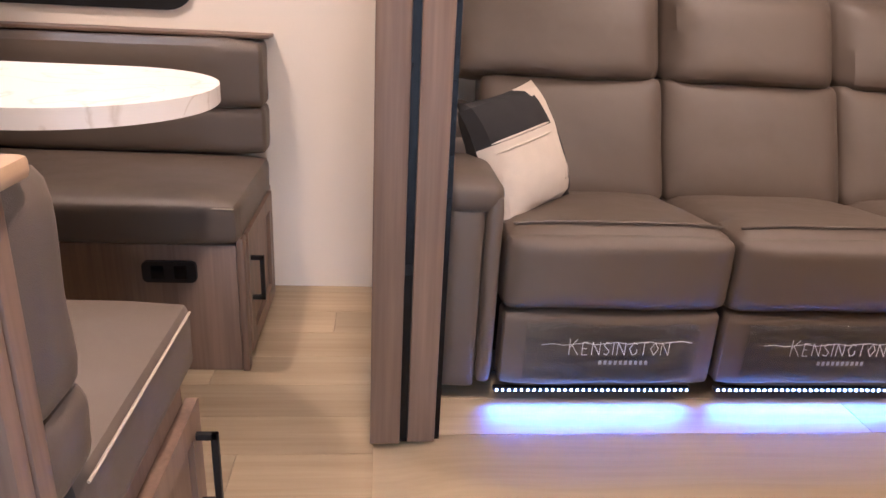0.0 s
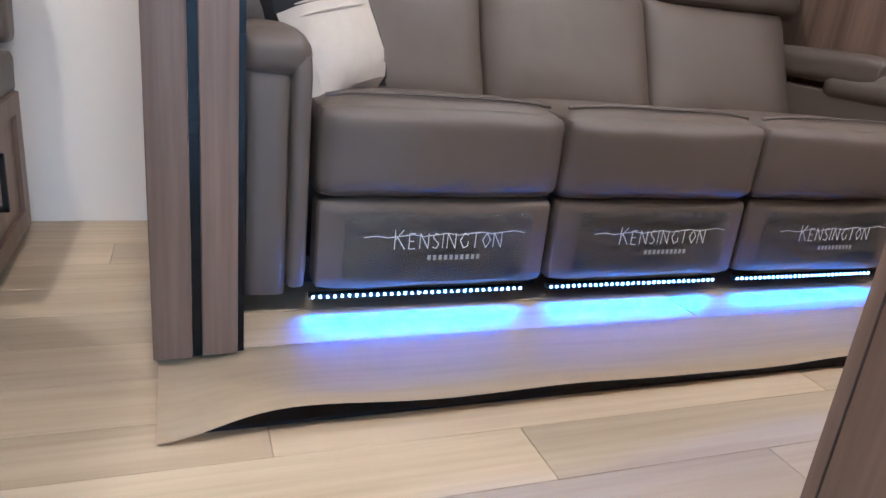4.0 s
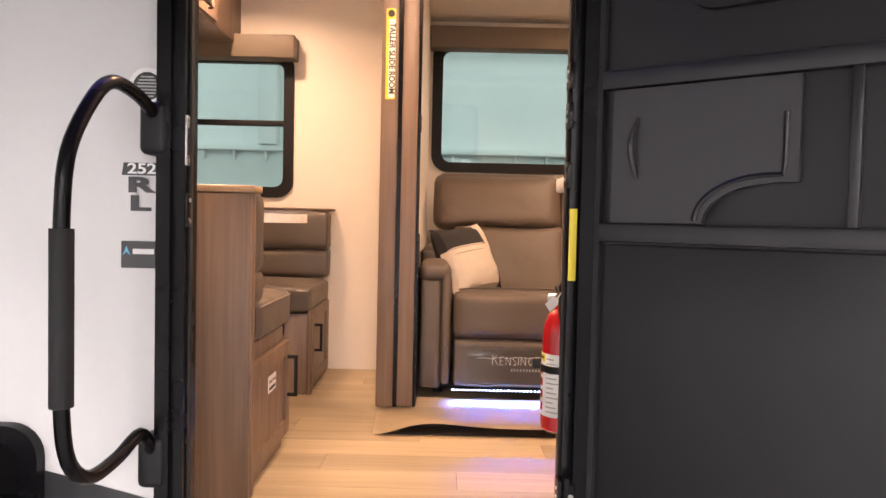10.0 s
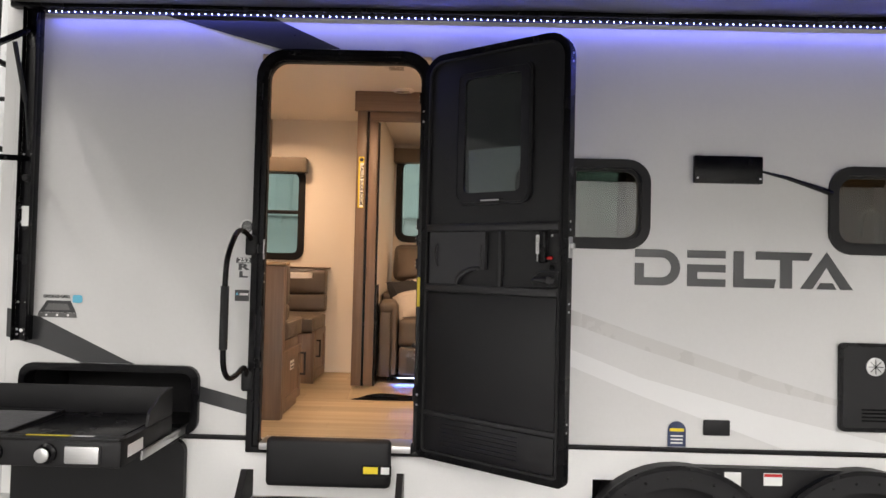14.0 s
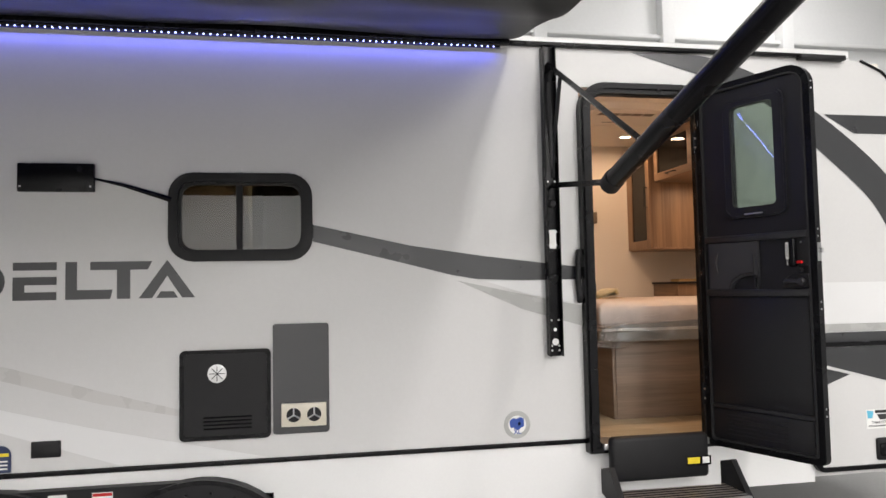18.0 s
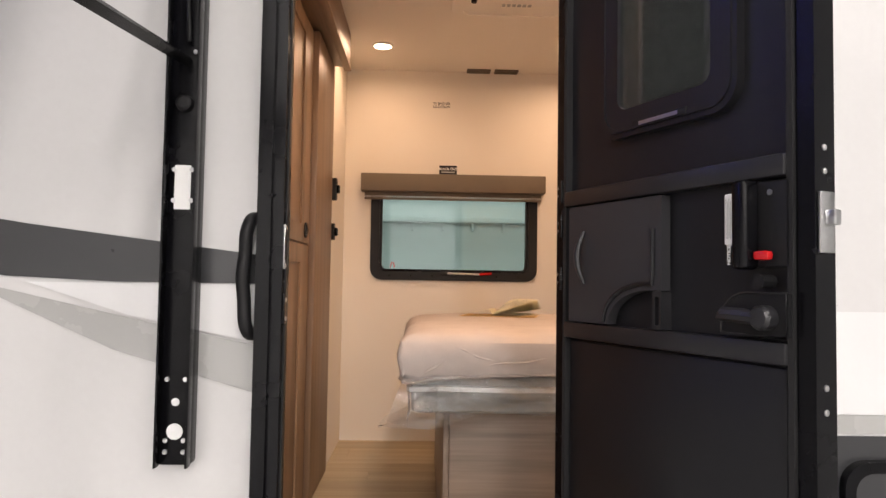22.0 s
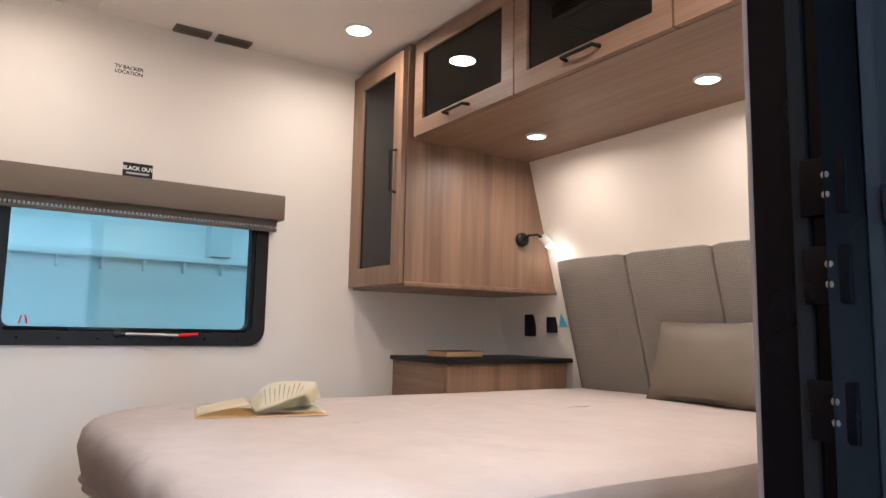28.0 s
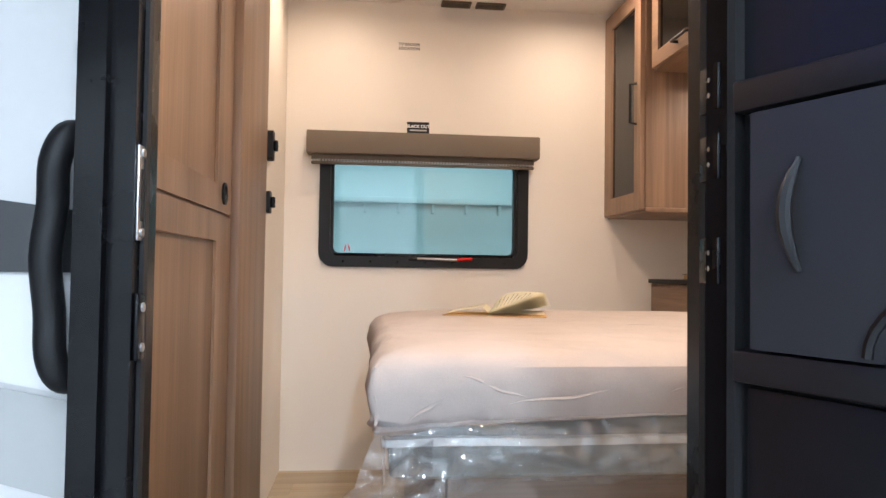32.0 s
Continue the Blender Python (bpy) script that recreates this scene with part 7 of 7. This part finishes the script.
# storage compartment at the front
sd = thing("storage_door", (6.43, Y0, 0.46), "white storage compartment door with black trim and stripe", "storage door")
part("frame", ring(bmesh.new(), rrect(5.985, 6.87, 0.455, 1.185, 0.06), rrect(6.01, 6.845, 0.48, 1.16, 0.045), Y0 - 0.03, Y0 - 0.0005), BLACKGLOSS, sd)
part("panel", slab(bmesh.new(), rrect(6.011, 6.844, 0.481, 1.159, 0.044), Y0 - 0.02, Y0 - 0.0006), GELCOAT, sd)
part("stripe", slab(bmesh.new(), [(6.012, 1.075), (6.012, 1.125), (6.04, 1.158), (6.8, 1.158), (6.843, 1.13), (6.843, 0.86)], Y0 - 0.022, Y0 - 0.0205), DARKVINYL, sd)
part("stripe", slab(bmesh.new(), [(6.012, 0.92), (6.24, 1.0), (6.012, 1.055)], Y0 - 0.022, Y0 - 0.0205), DARKVINYL, sd)
lk = part("latch", box(6.385, 6.465, Y0 - 0.035, Y0 - 0.0205, 0.505, 0.63, 0.012, 3), BLACKMATT, sd)
part("paddle", box(6.4, 6.45, Y0 - 0.042, Y0 - 0.0352, 0.53, 0.6, 0.008), BLACKGLOSS, lk)
sk = part("sticker", box(6.33, 6.5, Y0 - 0.0222, Y0 - 0.021, 0.682, 0.792), LABELWHITE, sd)
part("print", slab(bmesh.new(), [(6.39, 0.787), (6.5, 0.787), (6.5, 0.77), (6.39, 0.77)], Y0 - 0.023, Y0 - 0.0224), TEXTINK, sk)
part("print", slab(bmesh.new(), [(6.4, 0.764), (6.5, 0.764), (6.47, 0.732), (6.42, 0.732)], Y0 - 0.023, Y0 - 0.0224), DARKVINYL, sk)
part("print", slab(bmesh.new(), [(6.335, 0.787), (6.38, 0.782), (6.37, 0.742), (6.34, 0.742)], Y0 - 0.023, Y0 - 0.0224), TEAL, sk)
lettering("TABLE STABLE", 0.02, pose(6.43, Y0 - 0.0228, 0.717, 90, 0, 0), TEXTINK, "text", sk, 0.0003, 0.0004)
lettering("STORAGE COMPARTMENT", 0.0125, pose(6.42, Y0 - 0.0228, 0.697, 90, 0, 0), TEXTINK, "text", sk, 0.0003, 0.0003)
solo("cable_inlet", lathe(bmesh.new(), [(0.03, Y0 - 0.0025), (0.03, Y0 - 0.015), (0.02, Y0 - 0.03), (0.012, Y0 - 0.03)], (6.6, 0, 1.86), 20, "y"), BLACKMATT, "round black cable inlet on the stripe", "inlet")

# wheel arch and wheels
fd = thing("double_fender", (2.2, 0.0, 0.3), "black plastic double wheel arch", "fender")
for c in (1.76, 2.66):
    pts = [(c + 0.47 * math.cos(a), 0.22 + 0.43 * math.sin(a)) for a in [3.1416 * k / 20 for k in range(21)]] + [(c - 0.36 * math.cos(a), 0.22 + 0.33 * math.sin(a)) for a in [3.1416 * k / 20 for k in range(21)]]
    ar = part("arch", slab(bmesh.new(), pts, Y0 - 0.09, Y0 + 0.003), BLACKMATT, fd)
    lip = [(c + 0.475 * math.cos(a), 0.22 + 0.437 * math.sin(a)) for a in [0.5 + 2.14 * k / 20 for k in range(21)]] + [(c - 0.45 * math.cos(a), 0.22 + 0.415 * math.sin(a)) for a in [0.5 + 2.14 * k / 20 for k in range(21)]]
    part("arch_lip", slab(bmesh.new(), lip, Y0 - 0.1, Y0 - 0.0905), BLACKGLOSS, ar)
    for k in range(8):
        a = 0.62 + 1.9 * k / 7
        part("screw", lathe(bmesh.new(), [(0.007, Y0 - 0.0905), (0.007, Y0 - 0.094), (0.003, Y0 - 0.096)], (c + 0.415 * math.cos(a), 0, 0.22 + 0.375 * math.sin(a)), 8, "y"), BLACKGLOSS, ar)
part("bridge", slab(bmesh.new(), [(1.8, 0.64), (2.62, 0.64), (2.4, 0.42), (2.21, 0.28), (2.02, 0.42)], Y0 - 0.05, Y0 + 0.0035), BLACKMATT, fd)
part("label", box(1.99, 2.07, Y0 - 0.0515, Y0 - 0.0502, 0.53, 0.62), LABELWHITE, fd)
lb = part("label", box(2.18, 2.27, Y0 - 0.0515, Y0 - 0.0502, 0.56, 0.62), LABELWHITE, fd)
part("print", box(2.182, 2.268, Y0 - 0.0522, Y0 - 0.0516, 0.602, 0.617), RED, lb)
part("recess", box(1.35, 3.05, Y0 + 0.36, Y0 + 0.38, 0.1, 0.6), BLACKMATT, fd)


def wheel(x):
    w = thing("wheel", (x, 0.2, 0.0), "black trailer tyre on a white steel rim", "wheel", "trailer wheels")
    part("tyre", lathe(bmesh.new(), [(0.21, 0.1), (0.27, 0.085), (0.325, 0.1), (0.34, 0.13), (0.34, 0.27), (0.325, 0.3), (0.21, 0.3)], (x, 0, 0.34), 40, "y"), RUBBER, w)
    part("rim", lathe(bmesh.new(), [(0.208, 0.11), (0.2, 0.105), (0.19, 0.14), (0.06, 0.12), (0.05, 0.09), (0.02, 0.09)], (x, 0, 0.34), 32, "y"), WHITECOAT, w)


wheel(1.76)
wheel(2.66)
solo("chassis", box(-1.55, 7.0, 0.5, 2.1, 0.38, 0.6, 0.01), BLACKMATT, "black steel chassis under the trailer", "chassis")
for x in (-1.4, 4.2):
    solo("stabiliser_jack", lathe(bmesh.new(), [(0.1, 0.0), (0.1, 0.01), (0.03, 0.02), (0.03, 0.38)], (x, 0.7, 0), 16), BLACKMATT, "black steel stabiliser jack", "jack", "stabiliser jacks")


def steps(x0, x1):
    s = thing("folding_steps", ((x0 + x1) / 2, -0.3, 0), "black folding entry steps with aluminium treads", "steps", "entry steps")
    xm = (x0 + x1) / 2
    part("cover", box(x0 + 0.06, x1 - 0.055, Y0 - 0.13, Y0 - 0.068, 0.51, 0.744, 0.025, 3), BLACKMATT, s)
    lb = part("label", box(x1 - 0.19, x1 - 0.05, Y0 - 0.1315, Y0 - 0.1303, 0.575, 0.625), BLACKGLOSS, s)
    part("print", box(x1 - 0.185, x1 - 0.115, Y0 - 0.1322, Y0 - 0.1316, 0.585, 0.618), LABELYELLOW, lb)
    part("print", box(x1 - 0.1, x1 - 0.06, Y0 - 0.1322, Y0 - 0.1316, 0.585, 0.618), LABELWHITE, lb)
    for i in range(3):
        y, z = -0.16 - 0.24 * i, 0.5 - 0.2 * i
        t = part("tread", box(x0 + 0.03, x1 - 0.03, y - 0.24, y, z - 0.03, z, 0.005), ALU, s)
        for k in range(6):
            part("grip", box(x0 + 0.04, x1 - 0.04, y - 0.22 + 0.036 * k, y - 0.212 + 0.036 * k, z, z + 0.003), BLACKMATT, t)
    for x in (x0, x1):
        for i in range(3):
            y, z = -0.1 - 0.24 * i, 0.6 - 0.2 * i
            part("side_plate", slab(bmesh.new(), [(y, z), (y - 0.1, z + 0.03), (y - 0.3, z - 0.2), (y - 0.3, z - 0.28), (y - 0.16, z - 0.16), (y, z - 0.12)], x - 0.015, x + 0.015, "yz"), BLACKMATT, s)
    part("leg", box(x0 - 0.012, x0 + 0.012, -0.86, -0.82, 0.0, 0.14, 0.003), BLACKMATT, s)
    part("leg", box(x1 - 0.012, x1 + 0.012, -0.86, -0.82, 0.0, 0.14, 0.003), BLACKMATT, s)


steps(-0.3, 0.42)
steps(4.66, 5.33)

# outdoor griddle on its slide
go = tagged(new("griddle_hatch"), "black lined outdoor kitchen opening", "hatch", kind="structure")
ORIGIN[go.name] = Vector((0, 0, 0))
part("frame", ring(bmesh.new(), rrect(GR[0] - 0.025, GR[1] + 0.03, GR[2] - 0.03, GR[3] + 0.03, 0.07), rrect(GR[0] + 0.005, GR[1] - 0.005, GR[2] + 0.005, GR[3] - 0.005, 0.05), Y0 - 0.03, YI + 0.01), BLACKGLOSS, go)
part("liner", box(GR[0], GR[1], 0.45, 0.46, GR[2] - 0.01, GR[3] + 0.01), BLACKMATT, go)
part("liner", box(GR[0], GR[1], YI + 0.01, 0.45, GR[3] + 0.005, GR[3] + 0.015), BLACKMATT, go)
part("liner", box(GR[0], GR[1], YI + 0.01, 0.45, GR[2] - 0.015, GR[2] - 0.005), BLACKMATT, go)
part("liner", box(GR[1], GR[1] + 0.01, YI + 0.01, 0.45, GR[2], GR[3]), BLACKMATT, go)
part("liner", box(GR[0] - 0.01, GR[0], YI + 0.01, 0.45, GR[2], GR[3]), BLACKMATT, go)
gg = thing("griddle", (-1.1, -0.35, 0.72), "black outdoor gas griddle pulled out on drawer slides", "griddle")
gx0, gx1, gy0, gy1, gz0, gz1 = -1.62, -0.68, -0.62, -0.1, 0.74, 0.85
part("body", box(gx0, gx1, gy0, gy1, gz0, gz1, 0.008), BLACKMATT, gg)
part("rim", box(gx0, gx1, gy0 - 0.012, gy0 + 0.05, gz1, gz1 + 0.012, 0.004), BLACKMATT, gg)
part("splash_back", box(gx0, gx1 - 0.002, gy1 - 0.012, gy1, gz1 + 0.001, gz1 + 0.13, 0.003), BLACKMATT, gg)
part("splash_side", slab(bmesh.new(), [(gy1 - 0.013, gz1 + 0.001), (gy1 - 0.013, gz1 + 0.13), (gy1 - 0.14, gz1 + 0.115), (gy1 - 0.25, gz1 + 0.06), (gy1 - 0.27, gz1 + 0.001)], gx1 - 0.014, gx1 - 0.002, "yz"), BLACKMATT, gg)
part("plate", box(-1.16, gx1 - 0.03, gy0 + 0.06, gy1 - 0.03, gz1, gz1 + 0.006, 0.002), BLACKGLOSS, gg)
# matt black plate added so the gaps between grate bars read as shade
part("grate_shade_plate", box(gx0 + 0.02, -1.18, gy0 + 0.06, gy1 - 0.03, gz1, gz1 + 0.002), RUBBER, gg)
gt = part("grate", ring(bmesh.new(), rrect(gx0 + 0.02, -1.18, gy0 + 0.06, gy1 - 0.03, 0.01, 2), rrect(gx0 + 0.03, -1.19, gy0 + 0.07, gy1 - 0.04, 0.008, 2), gz1 + 0.004, gz1 + 0.016, "xy"), BLACKMATT, gg)
for k in range(14):
    y = gy0 + 0.085 + 0.026 * k
    part("grate_bar", tube(bmesh.new(), [(gx0 + 0.03, y, gz1 + 0.014), (-1.19, y, gz1 + 0.014)], 0.0065, 6), IRON, gt)
part("warning_label", box(-1.08, -0.9, gy0 + 0.012, gy0 + 0.03, gz1 + 0.0122, gz1 + 0.0128), LABELYELLOW, gg)
part("warning_label", box(-0.895, -0.8, gy0 + 0.012, gy0 + 0.03, gz1 + 0.0122, gz1 + 0.0128), LABELWHITE, gg)
for x in (-1.45, -1.2, -0.98):
    kn = part("knob", lathe(bmesh.new(), [(0.042, gy0 - 0.0005), (0.042, gy0 - 0.012), (0.03, gy0 - 0.02), (0.03, gy0 - 0.035)], (x, 0, gz0 + 0.055), 24, "y"), BLACKGLOSS, gg)
    part("knob_face", lathe(bmesh.new(), [(0.029, gy0 - 0.0355), (0.029, gy0 - 0.042), (0.024, gy0 - 0.045)], (x, 0, gz0 + 0.055), 24, "y"), STEEL, kn)
part("drip_tray", box(-0.9, -0.76, gy0 - 0.02, gy0 - 0.0005, gz0 + 0.02, gz0 + 0.09, 0.004), ALU, gg, "brushed steel drip tray front")
part("side_label", box(gx1 + 0.0005, gx1 + 0.0015, gy0 + 0.06, gy0 + 0.2, gz0 + 0.03, gz0 + 0.08), LABELWHITE, gg)
for x in (gx0 - 0.014, gx1 + 0.004):
    sr = part("slide_rail", box(x, x + 0.01, -0.45, YI + 0.2, gz0 - 0.012, gz0 + 0.028, 0.003), STEEL, gg, "zinc ball-bearing slide rail")
    part("rail_channel", box(x - 0.004, x + 0.014, -0.15, YI + 0.25, gz0 - 0.02, gz0 - 0.0125, 0.002), BLACKMATT, sr)
lo = solo("lower_hatch", slab(bmesh.new(), rrect(-1.52, -0.66, 0.3, 0.7, 0.06), Y0 - 0.05, Y0 - 0.013), BLACKMATT, "black rounded lower hatch panel", "hatch")
ss = thing("griddle_sticker", (-1.33, Y0, 1.3), "printed griddle grill picture sticker", "sticker", "side stickers")
part("backing", slab(bmesh.new(), [(-1.44, 1.31), (-1.4, 1.37), (-1.28, 1.37), (-1.25, 1.31)], Y0 - 0.004, Y0 - 0.003), DARKVINYL, ss)
part("front", slab(bmesh.new(), [(-1.445, 1.285), (-1.44, 1.309), (-1.25, 1.309), (-1.245, 1.285)], Y0 - 0.004, Y0 - 0.003), MIDPRINT, ss)
part("top", slab(bmesh.new(), [(-1.41, 1.322), (-1.39, 1.355), (-1.295, 1.355), (-1.28, 1.322)], Y0 - 0.0048, Y0 - 0.0041), MIDPRINT, ss)
for k in range(3):
    part("knob_print", lathe(bmesh.new(), [(0.006, Y0 - 0.0041), (0.006, Y0 - 0.0046)], (-1.4 + 0.055 * k, 0, 1.297), 10, "y"), LABELWHITE, ss)
lettering("GRIDDLE GRILL", 0.022, pose(-1.35, Y0 - 0.0035, 1.39, 90, 0, 0), TEXTINK, "text", ss, 0.0004, 0.0006, 0.9)
part("print", slab(bmesh.new(), rrect(-1.27, -1.22, 1.36, 1.4, 0.012), Y0 - 0.0048, Y0 - 0.0041), TEAL, ss)

# ---- planks, last ----
def planks(parent, x0, x1, y0, y1, z, pw=0.152, pl_=1.22):
    cache = {}
    n = 0
    y = y0
    row = 0
    while y < y1 - 0.01:
        w = min(pw, y1 - y)
        x = x0 - pl_ * ((row * 0.37) % 1)
        while x < x1 - 0.01:
            a, b = max(x, x0), min(x + pl_, x1)
            if b - a > 0.02:
                key = (round(b - a, 3), round(w, 3))
                if key not in cache:
                    cache[key] = mesh_of(box(0.0006, key[0] - 0.0006, 0.0006, key[1] - 0.0006, -0.005, 0, 0.0008, 1), PLANK, False)
                p = new("plank", cache[key])
                p.parent = parent
                p.location = Vector((a, y, z)) - ORIGIN[parent.name]
            x += pl_
        y += w
        row += 1


planks(floor, -1.58, 2.9, YI + 0.006, 1.31, F)
planks(floor, -1.58, -0.03, 1.31, FARI, F)
planks(floor, 4.4, 7.05, YI + 0.006, FARI, F)
planks(bpy.data.objects["floor_2"], -0.02, SX1, 1.45, SY, SF)
